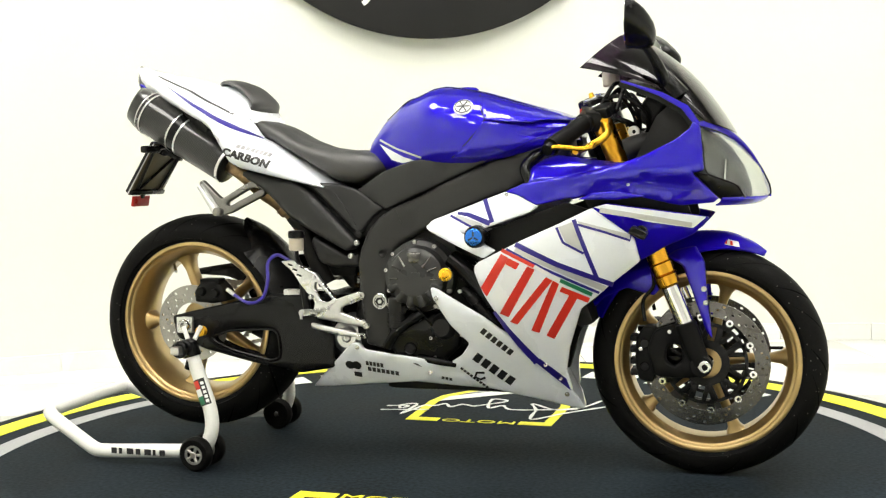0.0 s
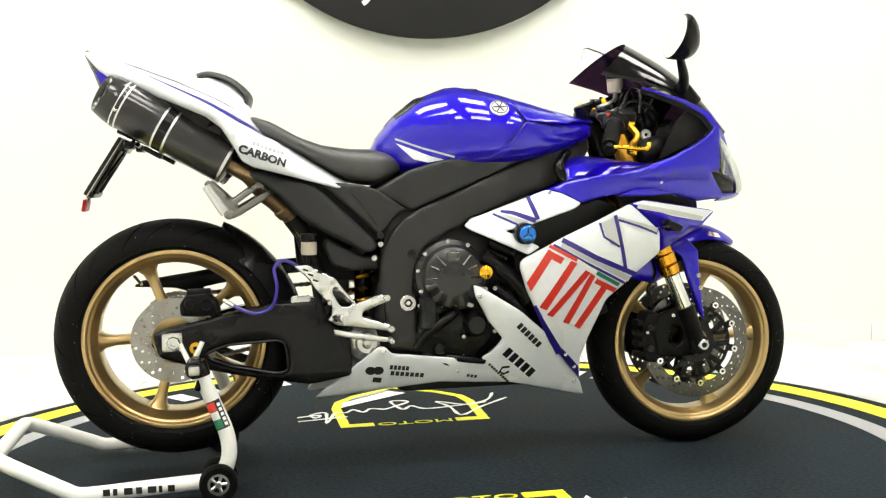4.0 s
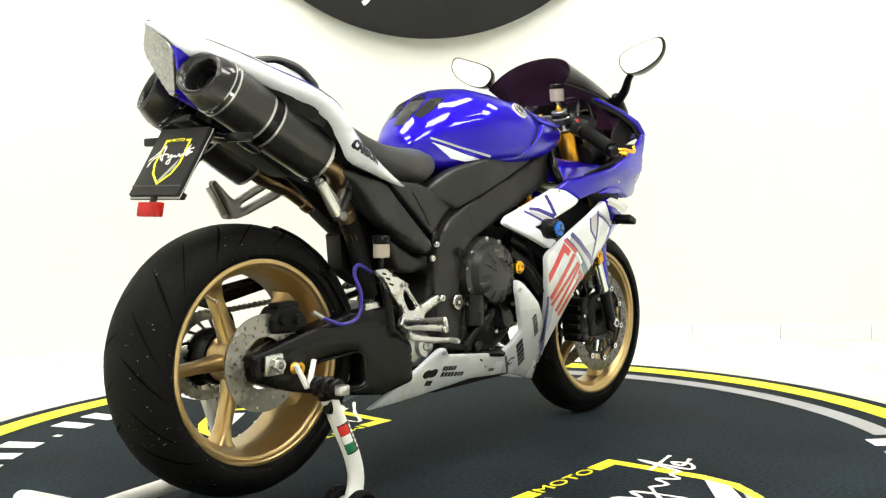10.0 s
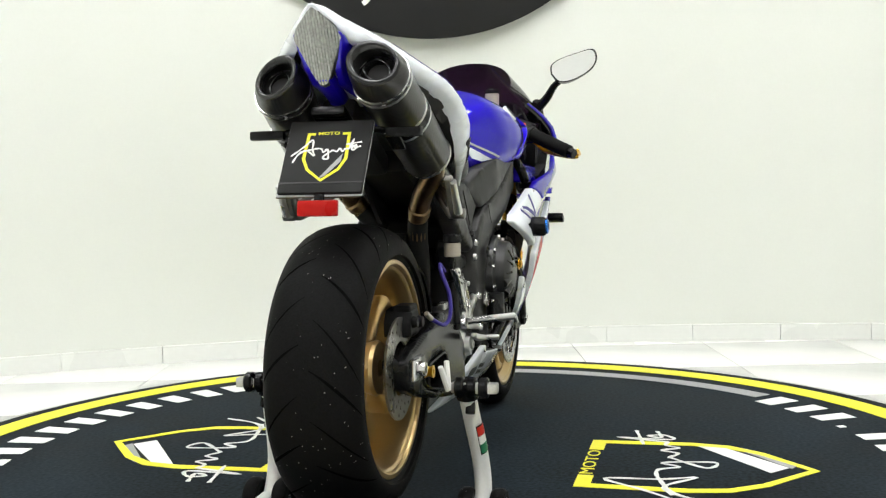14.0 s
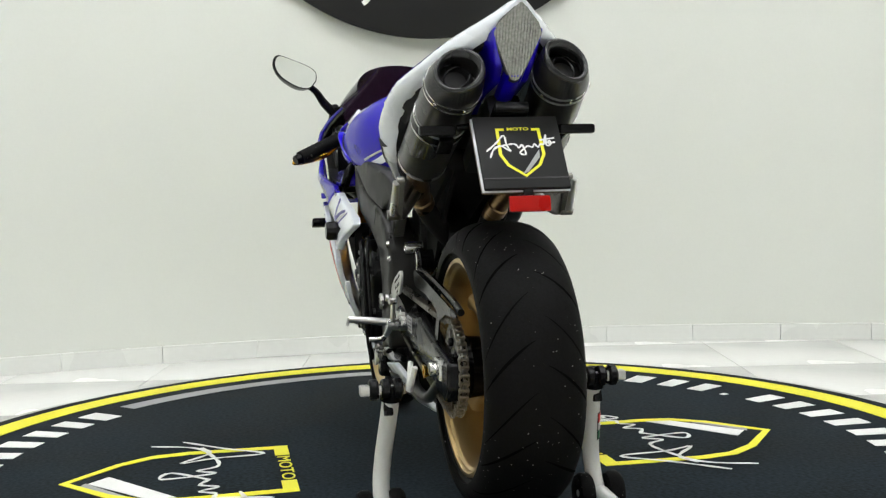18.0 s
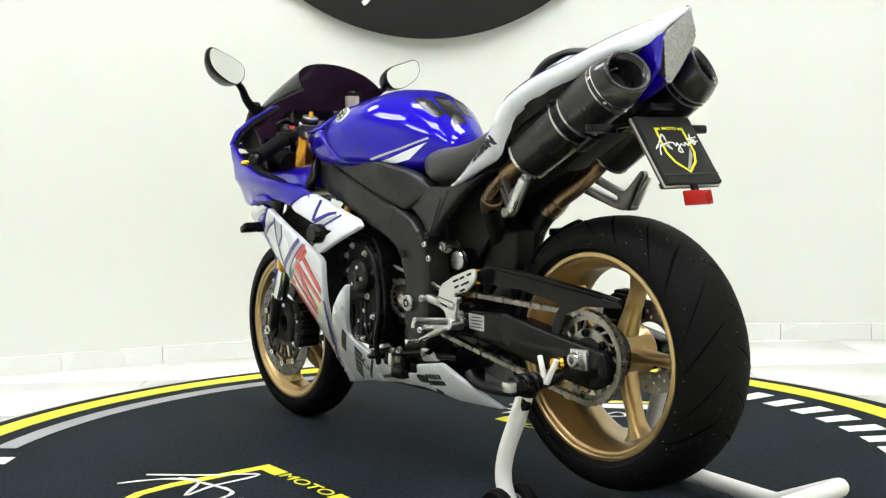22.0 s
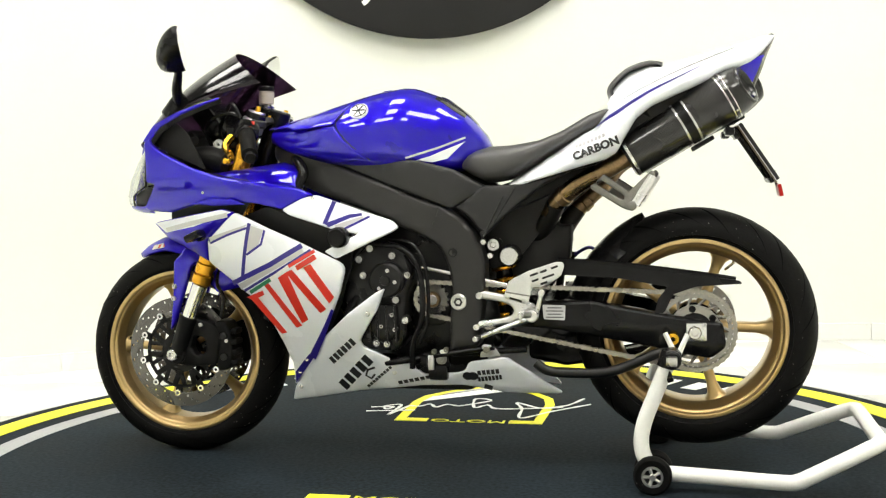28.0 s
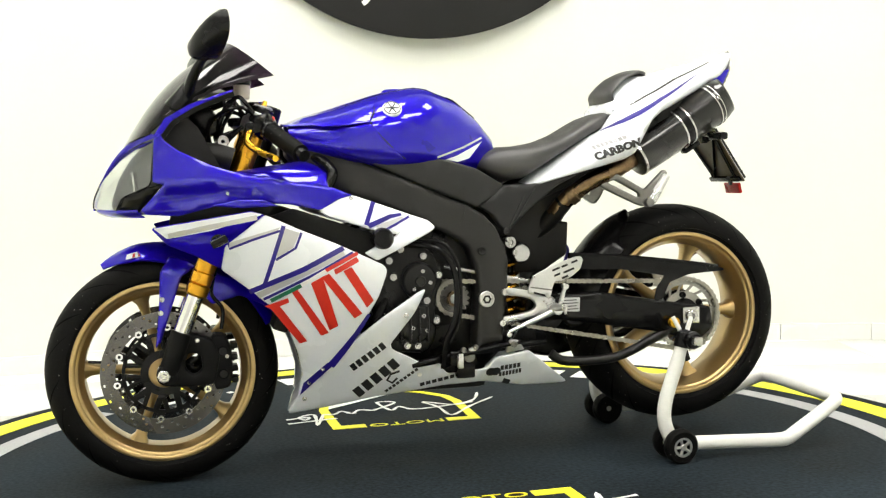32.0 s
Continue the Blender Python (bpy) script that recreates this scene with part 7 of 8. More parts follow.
def build_plate_holder():
    # black card in place of a number plate
    c = Vector((-0.848, -0.006, 0.814))
    tilt = math.degrees(math.atan2(0.090, 0.138))
    m = pose(*c, 0, tilt, 0)
    h = part("plate_card", block((0, 0, 0), (0.010, 0.172, 0.168), 0.003), PLATE, BIKE, "black card with a yellow shield emblem on the plate holder")
    h.matrix_basis = m
    face = -0.0056

    def at(y, z, o=0.0):
        return Vector((face - o, -y, z))
    sh = [(-0.045, 0.054), (-0.047, -0.008), (-0.034, -0.034), (0.0, -0.060), (0.034, -0.034), (0.047, -0.008), (0.045, 0.054)]
    bm = bmesh.new()
    for (p, q) in zip(sh, sh[1:]):
        pi_, qi = (p[0] * 0.86, p[1] * 0.9), (q[0] * 0.86, q[1] * 0.9)
        bm.faces.new([bm.verts.new(at(*k)) for k in (p, q, qi, pi_)])
    for a, b in ((-0.045, -0.028), (0.028, 0.045)):
        bm.faces.new([bm.verts.new(at(*k)) for k in ((a, 0.054), (b, 0.054), (b, 0.0485), (a, 0.0485))])
    thicken(bm, 0.0006, (-1, 0, 0))
    part("shield", bm, YELLOW, h, "yellow shield outline")
    w = lettering("MOTO", 0.0125, 0.0003)
    for v in w.verts:
        v.co = at(-v.co.x * -1.0 * 1.2, 0.0515 + v.co.y * 0.8, 0.0012)
    part("word", w, YELLOW, h, "yellow lettering MOTO")
    part("swash", thicken(swash(lambda u, v: at(u * 0.142, 0.012 + v * 0.125, 0.0010), 0.015), 0.0005, (-1, 0, 0)), WHITEP, h, "white swash")
    bm = bmesh.new()
    bm.faces.new([bm.verts.new(at(*k, 0.0003)) for k in ((-0.006, -0.053), (0.006, -0.048), (0.034, -0.015), (0.036, 0.004))])
    part("band", thicken(bm, 0.0005, (-1, 0, 0)), GREYP, h)
    part("hinge_line", block((face, 0, -0.062), (0.0012, 0.172, 0.003), 0), INK, h)
    part("inner_leaf", block((0.008, 0.004, -0.003), (0.004, 0.174, 0.17), 0.001), OLIVE, h)
    part("card_edge", block((0.0055, 0.002, -0.001), (0.002, 0.176, 0.172), 0.0005), SILVERP, h)
    part("holder_brace", merge(rod((0.013, 0.08, 0.08), (0.013, 0.06, -0.08), 0.005, seg=8), rod((0.013, -0.08, 0.08), (0.013, -0.06, -0.08), 0.005, seg=8), rod((0.013, 0.08, 0.075), (0.013, -0.06, -0.075), 0.004, seg=8), block((0.014, 0, -0.076), (0.012, 0.17, 0.014), 0.003), block((0.018, 0, 0.07), (0.02, 0.10, 0.03), 0.004)), SATIN, h)
    part("holder_arm", block((-0.765, 0, 0.885), (0.11, 0.07, 0.02), 0.005, (0, 25, 0)), SATIN, BIKE)
    part("holder_wire", tube([(-0.79, 0.03, 0.885), (-0.80, 0.032, 0.91), (-0.80, -0.032, 0.91), (-0.79, -0.03, 0.885)], 0.003, 6, 0), SATIN, BIKE)
    part("reflector_stem", block((-0.893, -0.006, 0.738), (0.006, 0.02, 0.03), 0.002, (0, 20, 0)), SATIN, BIKE)
    part("reflector", block((-0.903, -0.006, 0.716), (0.010, 0.082, 0.031), 0.003, (0, 12, 0)), REDLENS, BIKE, "red rectangular reflector")
    for s in (-1, 1):
        b = rod((-0.775, s * 0.06, 0.872), (-0.775, s * 0.105, 0.866), 0.007, seg=10)
        block((-0.775, s * 0.145, 0.862), (0.022, 0.075, 0.020), 0.006, bm=b)
        part("rear_turn_signal", b, SATIN, BIKE, "slim black turn signal")


build_plate_holder()


def build_front_end():
    top, seal, low = Vector((0.449, 0, 0.972)), Vector((0.640, 0, 0.488)), Vector((0.680, 0, 0.388))
    foot = Vector((0.715, 0, 0.292))
    for s in (-1, 1):
        o = Vector((0, s * 0.105, 0))
        f = part("fork_leg", rod(top.lerp(seal, 0.16) + o, seal + o + (top - seal).normalized() * 0.06, 0.0265, seg=24), FORKGOLD, BIKE, "gold anodised fork leg")
        k = (top - seal).normalized()
        part("seal_collar", merge(rod(seal + o + k * 0.062, seal + o + k * 0.03, 0.0285, seg=24), rod(seal + o + k * 0.03, seal + o, 0.030, 0.0275, 24)), FORKGOLD, f)
        part("fork_tube", rod(seal + o, low + o, 0.0215, seg=24), CHROME, f, "polished chrome fork tube")
        part("fork_foot", merge(rod(low + o - k * -0.01, foot + o, 0.027, 0.024, 20), rod(foot + o + Vector((0, -0.020, 0)), foot + o + Vector((0, 0.016, 0)), 0.027, seg=20)), MATTE, f, "black fork foot")
        br = [(0.700, 0.40), (0.660, 0.395), (0.60, 0.375), (0.585, 0.33), (0.60, 0.262), (0.66, 0.258), (0.715, 0.262), (0.73, 0.29)]
        part("caliper_bracket", panel(br, lambda x, z: 0.112, 0.022, 0.006, 0.03, 0.012, s, hole=[(0.665, 0.345), (0.632, 0.340), (0.628, 0.300), (0.652, 0.285), (0.672, 0.305)]), MATTE, f)
        cal = panel([(0.602, 0.385), (0.572, 0.383), (0.556, 0.350), (0.553, 0.295), (0.562, 0.250), (0.598, 0.243), (0.610, 0.30), (0.612, 0.35)], lambda x, z: 0.106, 0.06, 0.008, 0.03, 0.010, s)
        for j in range(4):
            block((0.550, s * 0.080, 0.268 + 0.029 * j), (0.018, 0.046, 0.015), 0.004, bm=cal)
        part("brake_caliper", cal, MATTE, f, "black radial brake caliper")
        for j in range(2):
            part("piston_cap", lathe([(0, 0.003 * s), (0.010, 0.003 * s), (0.0125, 0), (0.0135, s * -0.006)], (0.578, s * 0.107, 0.285 + 0.058 * j), 16), SATIN, f)
        part("pad_pin", rod((0.568, s * 0.108, 0.33), (0.568, s * 0.112, 0.33), 0.005, seg=10), STEEL, f)
        part("caliper_bolt", bolt((0.640, s * 0.113, 0.375), 0.006, 0.006, (0, s, 0)), STEEL, f)
        part("brake_hose", tube([(0.58, s * 0.11, 0.40), (0.575, s * 0.10, 0.45), (0.60, s * 0.085, 0.49), (0.585, s * 0.075, 0.56)], 0.005, 8), SATIN, f)
        # mudguard leg with its bolts
        leg = [(0.632, 0.56), (0.655, 0.575), (0.700, 0.585), (0.724, 0.548), (0.730, 0.45), (0.742, 0.355), (0.728, 0.372), (0.708, 0.43), (0.672, 0.535)]
        part("mudguard_leg", panel(leg, lambda x, z: 0.096 - 0.03 * max(0, (z - 0.55) / 0.04), 0.01, 0.006, 0.03, 0.006, s), BLUE, BIKE, "blue mudguard leg")
        for z, x in ((0.48, 0.722), (0.446, 0.726)):
            part("mudguard_bolt", bolt((x, s * 0.096, z), 0.007, 0.007, (0, s, 0)), STEEL, BIKE)
        rearflap = [(0.635, 0.555), (0.60, 0.54), (0.51, 0.51), (0.44, 0.44), (0.423, 0.408), (0.47, 0.45), (0.53, 0.478), (0.60, 0.46), (0.625, 0.49)]
        part("mudguard_flap", panel(rearflap, lambda x, z: lerp(x, (0.42, 0.55, 0.64), (0.03, 0.075, 0.09)), 0.008, 0.004, 0.03, 0.006, s), BLUE, BIKE)
    # mudguard crown
    mg = bmesh.new()
    loops = []
    for i in range(31):
        a = 62 + (158 - 62) * i / 30
        u = radians(a)
        r = lerp(a, (62, 70, 80, 95, 110, 125, 158), (0.312, 0.322, 0.330, 0.328, 0.320, 0.316, 0.312))
        w = lerp(a, (62, 68, 76, 90, 110, 130, 158), (0.006, 0.030, 0.052, 0.068, 0.070, 0.062, 0.045))
        dp = lerp(a, (62, 76, 95, 110, 158), (0.012, 0.034, 0.05, 0.035, 0.03))
        ring = []
        for lay in (0, 1):
            for j in range(13):
                v = (j / 6 - 1) * (1 if lay == 0 else -1)
                rr = r - dp * abs(v) ** 2.4 - 0.004 * lay
                ring.append(FRONT + Vector((rr * math.cos(u), (w - 0.003 * lay) * v, rr * math.sin(u))))
        loops.append(ring)
    rings(mg, loops)
    g = part("front_mudguard", mg, BLUE, BIKE, "glossy blue front mudguard", 60)
    for s in (-1, 1):
        part("label", panel([(0.757, 0.603), (0.803, 0.592), (0.806, 0.580), (0.760, 0.588)], lambda x, z: 0.034 + (0.605 - z) * 1.0, 0.002, 0, 0.05, 0.002, s), WHITEP, g)
        for k in range(2):
            part("label_mark", panel([(0.768 + 0.014 * k, 0.598 - 0.003 * k), (0.774 + 0.014 * k, 0.597 - 0.003 * k), (0.776 + 0.014 * k, 0.587 - 0.003 * k), (0.770 + 0.014 * k, 0.588 - 0.003 * k)], lambda x, z: 0.0352 + (0.605 - z) * 1.0, 0.001, 0, 0.05, 0, s), RED, g)
    # yokes, bars, grips and levers
    yoke = merge(block((0.462, 0, 0.926), (0.050, 0.20, 0.018), 0.006, (0, 20, 0)), rod((0.466, -0.105, 0.914), (0.461, -0.105, 0.934), 0.031), rod((0.466, 0.105, 0.914), (0.461, 0.105, 0.934), 0.031))
    y = part("top_yoke", yoke, COVER, BIKE, "dark grey aluminium top yoke")
    part("lower_yoke", block((0.545, 0, 0.745), (0.08, 0.25, 0.035), 0.01, (0, 20, 0)), SATIN, BIKE)
    part("steering_stem", rod((0.43, 0, 0.96), (0.50, 0, 0.75), 0.032), SATIN, BIKE)
    part("ignition_lock", rod((0.475, 0.0, 0.935), (0.465, 0.0, 0.968), 0.022), SATIN, y)
    part("lock_ring", lathe([(0.012, 0), (0.019, 0), (0.020, 0.003), (0.012, 0.003)], (0.465, 0, 0.969), 20, "z", closed=True), CHROME, y, "bright ignition ring")
    for s in (-1, 1):
        o = Vector((0.012, s * 0.105, -0.030))
        part("fork_collar", rod(top + o + Vector((0.004, 0, -0.012)), top + o + Vector((-0.004, 0, 0.008)), 0.0275, seg=24), SATIN, y)
        part("fork_cap", rod(top + o + Vector((-0.004, 0, 0.008)), top + o + Vector((-0.0055, 0, 0.0125)), 0.0235, seg=24), ALU, y, "round silver fork cap")
        part("adjuster", rod(top + o + Vector((-0.0055, 0, 0.012)), top + o + Vector((-0.010, 0, 0.026)), 0.0075, 0.006, 12), BRIGHTGOLD, y, "gold damping adjuster")
        inb, end = Vector((0.478, s * 0.14, 0.918)), Vector((0.392, s * 0.322, 0.832))
        d = (end - inb).normalized()
        b = part("handlebar", rod(inb - d * 0.02, end, 0.011, seg=14), SATIN, BIKE, "black clip-on handlebar")
        part("bar_clamp", rod((0.478, s * 0.105, 0.898), (0.464, s * 0.105, 0.936), 0.0305, seg=24), STEEL, b, "grey clamp on the fork")
        grip = bmesh.new()
        g0 = inb + d * 0.075
        n = 16
        L = (end - g0).length
        a = d.orthogonal().normalized()
        c2 = d.cross(a)
        rings(grip, [[g0 + d * (L * k / n) + (a * math.cos(t) + c2 * math.sin(t)) * (0.0200 if k % 2 else 0.0212) for t in (2 * math.pi * j / 16 for j in range(16))] for k in range(n + 1)])
        part("grip", grip, RUBBER, b, "black ribbed rubber grip")
        part("bar_end", rod(end, end + d * 0.020, 0.0165, 0.015, 16), SATIN, b)
        part("switch_housing", merge(block(inb + d * 0.045, (0.050, 0.058, 0.052), 0.014, (20, 10, s * -25)), rod(inb + d * 0.062, inb + d * 0.078, 0.0245, seg=18)), SATIN, b)
        part("switch", block(inb + d * 0.045 + Vector((-0.018, 0, 0.02)), (0.012, 0.016, 0.01), 0.003), RED, b, "red switch")
        lv = [inb + d * 0.05 + Vector((0.035, 0, -0.004)), inb + d * 0.085 + Vector((0.062, 0, -0.022)), inb + d * 0.13 + Vector((0.05, 0, -0.03)), end + Vector((0.055, s * -0.005, -0.012)), end + Vector((0.060, s * 0.018, -0.012))]
        part("lever", tube(lv, 0.0095, 10, 5, 0.0075), BRIGHTGOLD, b, "gold folding lever")
        part("lever_perch", block(inb + d * 0.045 + Vector((0.03, 0, 0.0)), (0.035, 0.035, 0.02), 0.005), BRIGHTGOLD if s < 0 else SATIN, b)
        if s < 0:
            part("lever_guard", tube([end + d * 0.01, end + Vector((0.02, -0.022, 0.0)), end + Vector((0.085, -0.02, -0.006)), end + Vector((0.10, -0.012, 0.008))], 0.0055, 8, 4), BRIGHTGOLD, b, "gold lever guard")
            part("master_cylinder", block(inb + d * 0.035 + Vector((0.03, 0.0, 0.016)), (0.05, 0.06, 0.026), 0.006, (20, 0, -25)), SATIN, b)
    res = part("brake_fluid_reservoir", rod((0.498, -0.070, 0.985), (0.496, -0.070, 1.022), 0.021, 0.022, 24), FLUID, BIKE, "milky brake fluid reservoir")
    part("cap", rod((0.496, -0.070, 1.022), (0.4955, -0.070, 1.036), 0.0235, seg=24), SATIN, res, "black cap")
    part("stay", tube([(0.498, -0.07, 0.985), (0.49, -0.085, 0.965), (0.47, -0.10, 0.955)], 0.006, 8), STEEL, res)
    part("reservoir_hose", tube([(0.51, -0.08, 0.99), (0.54, -0.14, 0.985), (0.525, -0.18, 0.92)], 0.005, 8), SATIN, res)
    for p in ((0.445, 0.045, 0.938), (0.445, -0.045, 0.938)):
        part("yoke_bolt", bolt(p, 0.005, 0.008, (0, 0, 1)), BRIGHTGOLD, y)
    part("steering_damper", merge(rod((0.56, -0.10, 0.866), (0.56, 0.10, 0.872), 0.014), rod((0.56, -0.128, 0.865), (0.56, -0.10, 0.866), 0.009)), SATIN, BIKE)
    for s in (-1, 1):
        part("damper_end", lathe([(0.005, 0), (0.013, 0), (0.015, s * 0.004), (0.013, s * 0.010), (0.005, s * 0.010)], (0.56, s * 0.125, 0.868), 18, closed=True), STEEL, y, "round steel damper joint")
    for k, (y0, y1) in enumerate(((-0.12, -0.05), (-0.10, 0.0), (0.12, 0.04), (0.10, 0.02))):
        part("cable", tube([(0.51, y0, 0.905), (0.56, y0 * 0.8, 0.88 - 0.01 * k), (0.55, y1, 0.80), (0.50, y1, 0.74)], 0.005, 7, 5), SATIN, BIKE)
    for y0, x1, y1, z1 in ((-0.150, 0.535, -0.12, 0.985), (-0.140, 0.560, -0.16, 0.955), (0.150, 0.535, 0.12, 0.975), (0.140, 0.560, 0.16, 0.950), (-0.11, 0.52, -0.06, 0.975)):
        part("cable", tube([(0.485, y0, 0.935), (0.515, (y0 + y1) / 2, z1), (x1, y1, z1 - 0.012), (x1 + 0.035, y1 * 0.8, 0.90), (x1 + 0.02, y1 * 0.5, 0.83)], 0.0055, 7, 5), SATIN, BIKE)
    # mirrors
    for s in (-1, 1):
        foot_ = Vector((0.645, s * 0.182, 0.970))
        neck = Vector((0.611, s * 0.252, 1.049))
        mc = Vector((0.572, s * 0.316, 1.100))
        stalk = tube([foot_ + Vector((0.015, 0, -0.012)), foot_, (foot_ + neck) / 2 + Vector((0.003, s * 0.006, 0.002)), neck, mc + Vector((0.012, s * -0.012, -0.02))], 0.019, 10, 5, 0.008)
        rod(foot_ + Vector((0.024, s * -0.004, -0.024)), foot_ + Vector((-0.008, s * 0.008, 0.032)), 0.030, 0.015, 16, bm=stalk)
        m = part("mirror", stalk, SATIN, BIKE, "black rear-view mirror on a stalk")
        ax_n = Vector((-1.0, -0.33 if s > 0 else -0.05, 0.06)).normalized()
        ax_u = Vector((0, s * 0.96, 0.28)).normalized()
        ax_u = (ax_u - ax_n * ax_u.dot(ax_n)).normalized()
        ax_v = ax_n.cross(ax_u) * (1 if s > 0 else -1)
        if ax_v.z < 0:
            ax_v = -ax_v

        rim = spline([(-0.072, 0.0, 0), (-0.064, 0.026, 0), (-0.030, 0.037, 0), (0.030, 0.038, 0), (0.064, 0.037, 0), (0.078, 0.024, 0), (0.073, -0.004, 0), (0.044, -0.027, 0), (-0.014, -0.039, 0), (-0.056, -0.030, 0), (-0.072, 0.0, 0)], 4)[:-1]

        def oval(k, off, drop=0.0):
            # the shell's back leans down and in towards the stalk
            return [mc + ax_u * (p.x * k - 0.020 * drop) + ax_v * (p.y * k - 0.012 * drop) + ax_n * off for p in rim]
        shell = bmesh.new()
        rings(shell, [oval(1.0, 0.004), oval(1.025, 0.0), oval(1.01, -0.010, 0.05), oval(0.95, -0.022, 0.25), oval(0.84, -0.035, 0.5), oval(0.68, -0.047, 0.8), oval(0.46, -0.057, 1.0), oval(0.2, -0.062, 1.1)])
        part("shell", shell, SATIN, m, "satin black mirror shell", 50)
        part("glass", rings(bmesh.new(), [oval(0.95, 0.0035), oval(0.95, 0.0055)]), MIRROR, m, "silvered mirror glass")


build_front_end()


def build_rear_details():
    # hugger over the rear tyre
    hg = bmesh.new()
    loops = []
    for i in range(25):
        a = 8 + (66 - 8) * i / 24
        u = radians(a)
        r = lerp(a, (8, 40, 66), (0.335, 0.325, 0.322))
        w = lerp(a, (8, 45, 58, 66), (0.108, 0.108, 0.085, 0.02))
        ring = []
        for lay in (0, 1):
            for j in range(13):
                v = (j / 6 - 1) * (1 if lay == 0 else -1)
                rr = r - 0.065 * abs(v) ** 2.6 * min(1, w / 0.1) - 0.004 * lay
                ring.append(REAR + Vector((rr * math.cos(u), (w - 0.003 * lay) * v, rr * math.sin(u))))
        loops.append(ring)
    rings(hg, loops)
    part("hugger", hg, SATIN, BIKE, "glossy black rear hugger", 60)
    part("hugger_stay", block((-0.37, -0.115, 0.462), (0.05, 0.02, 0.02), 0.004), STEEL, BIKE)
    # rear caliper, hose and fluid pot
    cal = panel([(-0.672, 0.432), (-0.674, 0.462), (-0.654, 0.488), (-0.606, 0.492), (-0.578, 0.464), (-0.572, 0.436), (-0.616, 0.428)], lambda x, z: 0.118, 0.05, 0.008, 0.02, 0.008)
    block((-0.625, -0.095, 0.49), (0.06, 0.04, 0.016), 0.005, bm=cal)
    for x, z in ((-0.648, 0.463), (-0.606, 0.458)):
        lathe([(0, -0.010), (0.011, -0.010), (0.014, 0.0), (0.014, 0.01)], (x, -0.119, z), 16, bm=cal)
    c = part("rear_caliper", cal, MATTE, BIKE, "black rear brake caliper")
    part("banjo", rod((-0.565, -0.125, 0.47), (-0.54, -0.13, 0.455), 0.006), STEEL, c)
    part("brake_hose", tube([(-0.54, -0.13, 0.455), (-0.49, -0.145, 0.435), (-0.445, -0.15, 0.45), (-0.43, -0.145, 0.50), (-0.435, -0.13, 0.545), (-0.41, -0.12, 0.565), (-0.37, -0.12, 0.545)], 0.0048, 8), HOSEBLUE, BIKE, "purple braided brake hose")
    p = part("rear_fluid_pot", rod((-0.347, -0.135, 0.578), (-0.346, -0.135, 0.612), 0.020, seg=20), FLUID, BIKE, "milky rear brake fluid pot")
    part("lid", rod((-0.346, -0.135, 0.612), (-0.346, -0.135, 0.632), 0.022, seg=20), SATIN, p, "black lid")
    part("pot_hose", tube([(-0.347, -0.135, 0.578), (-0.345, -0.13, 0.55), (-0.33, -0.12, 0.52)], 0.006, 8), SATIN, p)
    # rider's footrest plates with slots
    for s in (-1, 1):
        if s < 0:
            plate = [(-0.387, 0.551), (-0.352, 0.553), (-0.283, 0.516), (-0.274, 0.502), (-0.230, 0.449), (-0.168, 0.470), (-0.145, 0.469), (-0.146, 0.452), (-0.215, 0.428), (-0.217, 0.414), (-0.14, 0.389), (-0.136, 0.373), (-0.205, 0.385), (-0.28, 0.396), (-0.304, 0.409), (-0.294, 0.425), (-0.291, 0.442), (-0.31, 0.462), (-0.334, 0.491), (-0.353, 0.52)]
            gap_ = [(-0.286, 0.497), (-0.240, 0.448), (-0.252, 0.442), (-0.272, 0.445), (-0.292, 0.482)]
            hp = part("footrest_plate", panel(plate, lambda x, z: 0.153, 0.012, 0.003, 0.03, 0.005, s, hole=gap_), ALU, BIKE, "cast aluminium footrest hanger with slots")
            for x, z in ((-0.358, 0.541), (-0.345, 0.528), (-0.333, 0.513), (-0.334, 0.546), (-0.322, 0.534)):
                part("slot", block((x, s * 0.1535, z), (0.014, 0.0012, 0.0045), 0, (0, 18, 0)), DARK, hp)
            marks = ((-0.288, 0.508), (-0.300, 0.455))
        else:
            plate = [(-0.145, 0.470), (-0.162, 0.473), (-0.210, 0.464), (-0.278, 0.447), (-0.292, 0.439), (-0.299, 0.410), (-0.284, 0.392), (-0.263, 0.396), (-0.233, 0.390), (-0.145, 0.376), (-0.134, 0.384), (-0.141, 0.394), (-0.204, 0.402), (-0.234, 0.410), (-0.241, 0.424), (-0.231, 0.437), (-0.205, 0.446), (-0.150, 0.454)]
            hp = part("footrest_plate", panel(plate, lambda x, z: 0.150, 0.014, 0.004, 0.02, 0.006, s), ALU, BIKE, "forked cast aluminium footrest hanger")
            heel = [(-0.218, 0.470), (-0.230, 0.501), (-0.281, 0.526), (-0.350, 0.548), (-0.366, 0.548), (-0.371, 0.538), (-0.363, 0.514), (-0.332, 0.491), (-0.309, 0.485), (-0.291, 0.485), (-0.284, 0.468), (-0.279, 0.446), (-0.268, 0.441), (-0.216, 0.456)]
            part("heel_plate", panel(heel, lambda x, z: 0.157, 0.005, 0.0015, 0.02, 0.005, s), ALU, hp, "aluminium heel plate with slots")
            for x, z, w in ((-0.294, 0.517, 0.022), (-0.318, 0.525, 0.018), (-0.346, 0.535, 0.018), (-0.297, 0.502, 0.018), (-0.330, 0.512, 0.032), (-0.319, 0.495, 0.019), (-0.248, 0.452, 0.036)):
                part("slot", block((x, 0.1573, z), (w, 0.0012, 0.0055), 0, (0, 20 if z > 0.46 else -16, 0)), DARK, hp)
            part("heel_edge", tube([(-0.222, 0.158, 0.472), (-0.282, 0.158, 0.462)], 0.002, 6, 0), CASTDARK, hp)
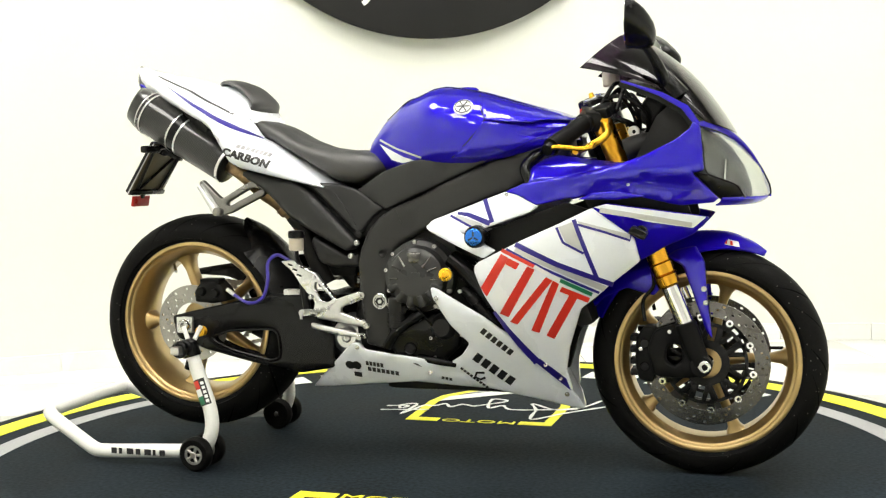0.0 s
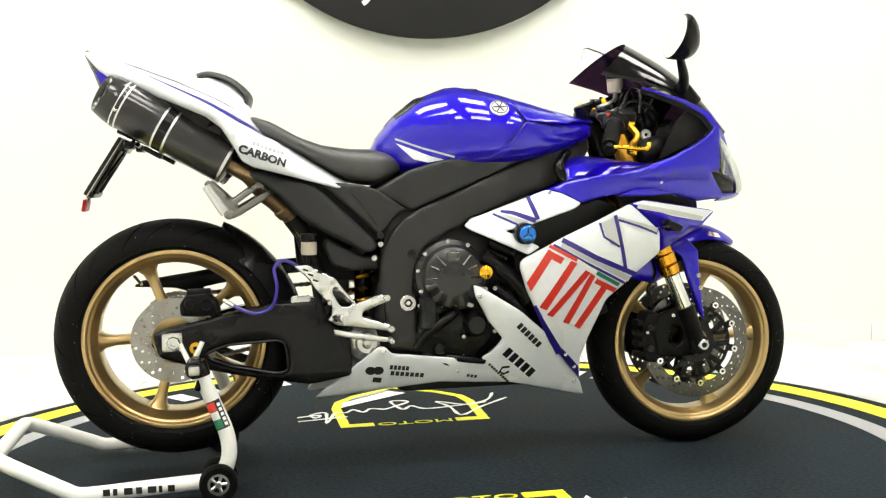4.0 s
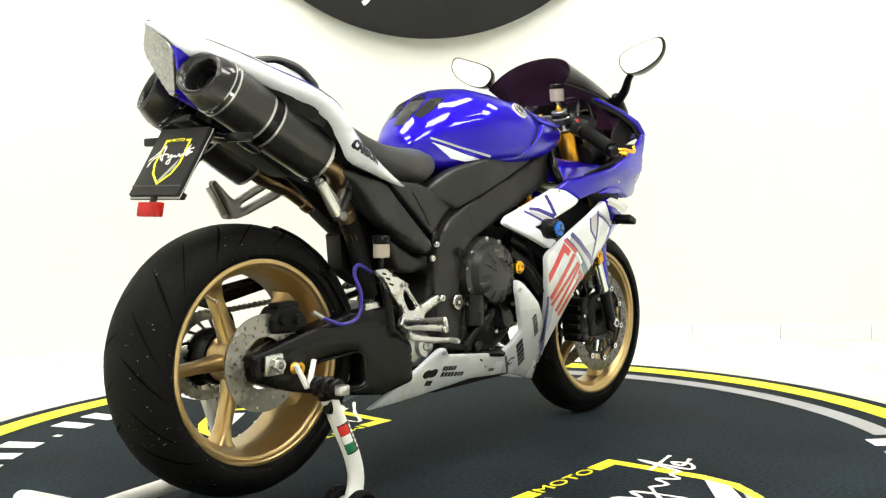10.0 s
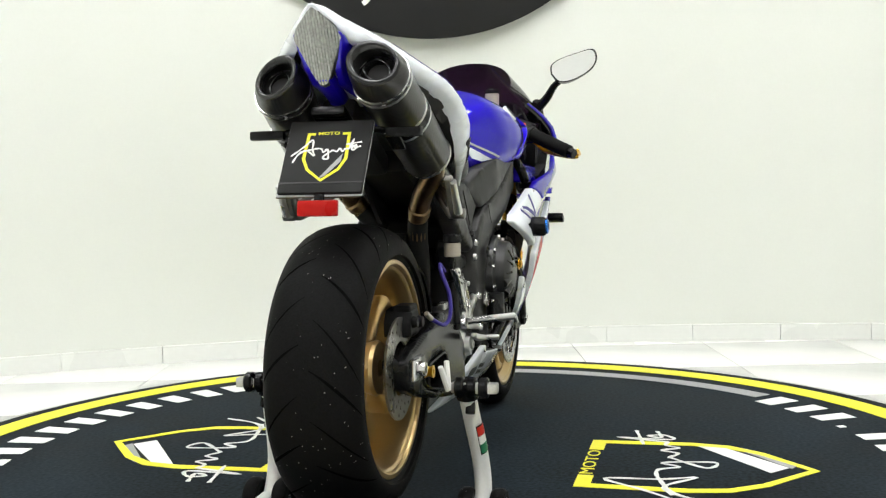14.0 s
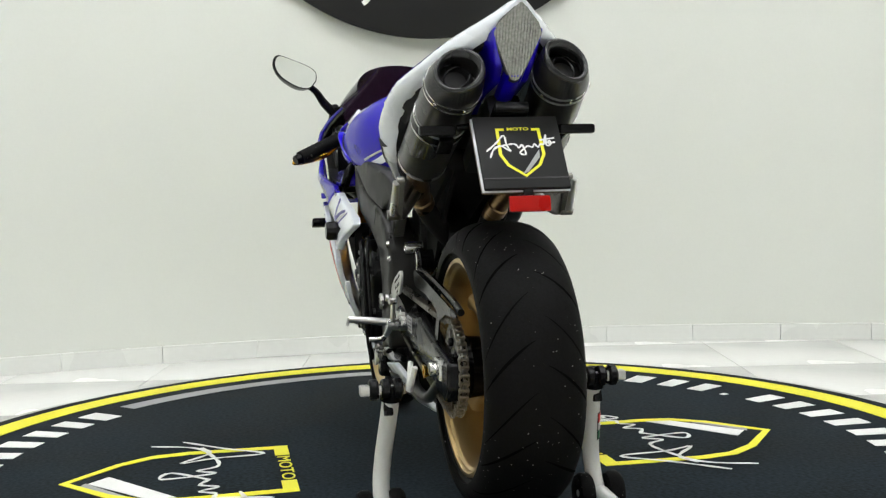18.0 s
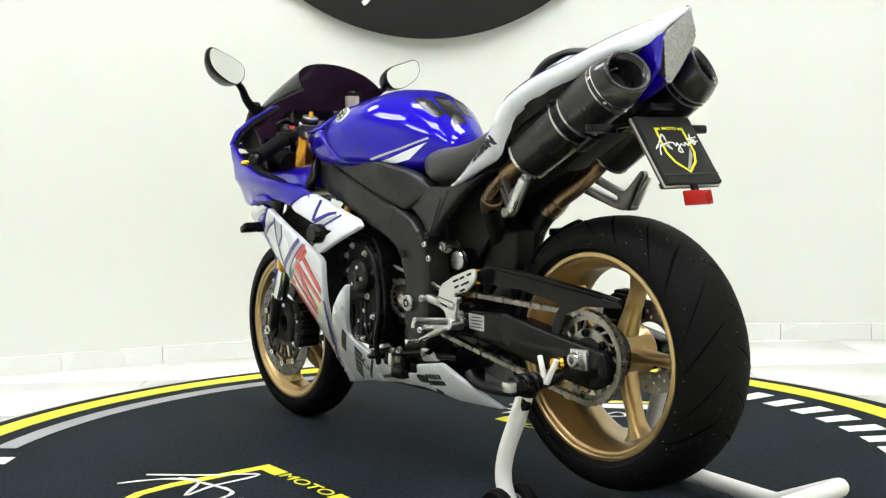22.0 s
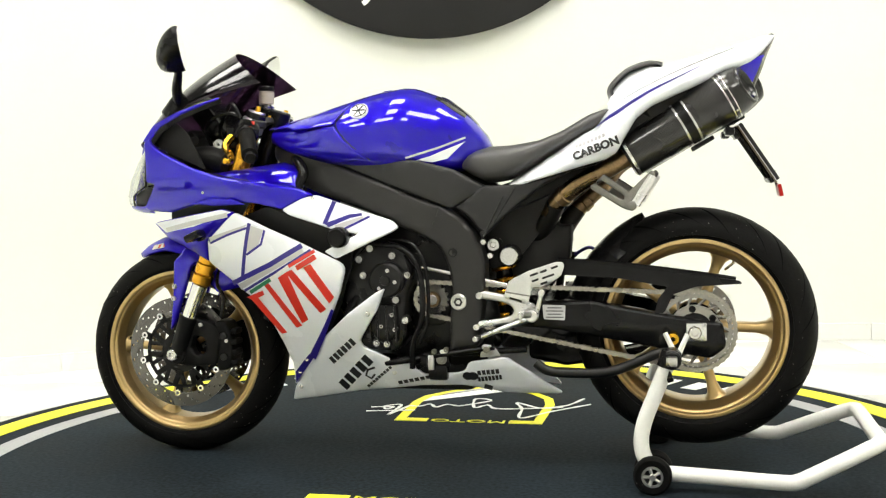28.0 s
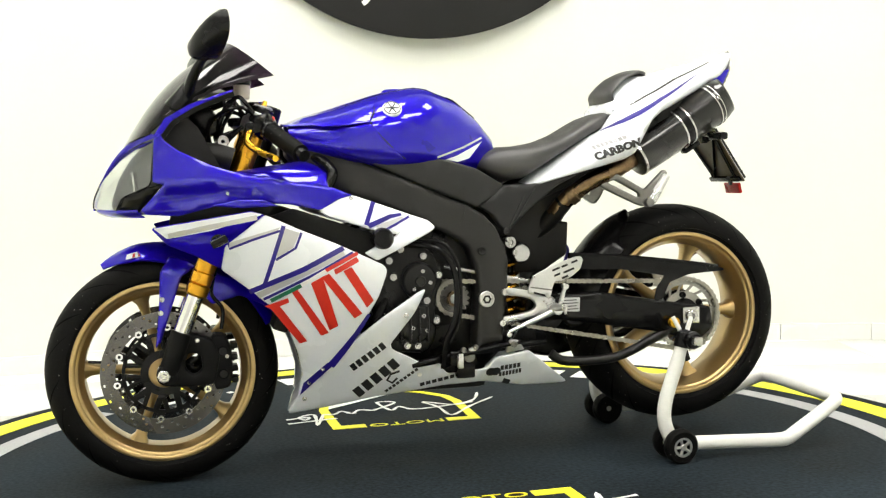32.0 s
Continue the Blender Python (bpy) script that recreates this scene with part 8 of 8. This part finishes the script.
            marks = ((-0.220, 0.460), (-0.268, 0.449))
        for x, z in ((-0.152, 0.462), (-0.143, 0.381)):
            part("bolt", bolt((x, s * 0.152, z), 0.0095, 0.009, (0, s, 0)), STEEL, hp)
        for x, z in marks:
            part("bolt", bolt((x, s * 0.156, z), 0.006, 0.006, (0, s, 0)), STEEL, hp)
        peg = rod((-0.285, s * 0.155, 0.415), (-0.275, s * 0.272, 0.428), 0.0095, 0.0085, 12)
        rod((-0.275, s * 0.270, 0.430), (-0.275, s * 0.276, 0.412), 0.005, 0.004, 8, bm=peg)
        part("footrest", peg, STEEL, hp, "knurled steel footrest")
        if s < 0:
            lever = [(-0.292, 0.388), (-0.251, 0.379), (-0.14, 0.359), (-0.136, 0.349), (-0.218, 0.357), (-0.29, 0.374)]
            part("brake_pedal", panel(lever, lambda x, z: 0.178, 0.012, 0.002, 0.03, 0.003, s), ALU, hp, "flat aluminium brake pedal")
        else:
            part("gear_lever", rod((-0.292, 0.168, 0.410), (-0.158, 0.17, 0.358), 0.0085, 0.0065, 10), ALU, hp, "polished gear lever")
            part("gear_pivot", merge(rod((-0.290, 0.150, 0.412), (-0.290, 0.182, 0.412), 0.015, seg=16), rod((-0.300, 0.168, 0.420), (-0.314, 0.168, 0.470), 0.0065, 0.005, 10), rod((-0.314, 0.160, 0.471), (-0.314, 0.178, 0.471), 0.008, seg=12)), ALU, hp, "aluminium gear pivot with its arm")
        part("pedal_tip", rod((-0.150, s * 0.165, 0.356), (-0.147, s * 0.205, 0.356), 0.007), STEEL, hp)
    part("rear_master_cylinder", rod((-0.318, -0.135, 0.40), (-0.335, -0.13, 0.52), 0.011), SATIN, BIKE)
    part("engine_case_rear", lathe([(0, -0.022), (0.012, -0.022), (0.014, -0.03), (0.026, -0.03), (0.030, -0.018), (0.048, -0.008), (0.062, 0.03)], (-0.205, -0.115, 0.345), 32), ALU, BIKE, "bare aluminium rear casing")
    part("casing_bolt", bolt((-0.205, -0.145, 0.345), 0.012, 0.006), STEEL, BIKE)


build_rear_details()


def motions():
    rows = [(t, pose(0, 0, 0, 0, 0, a)) for t, a in TURN]
    for ob in (TABLE, STAND, BIKE):
        walk(ob, rows)


motions()
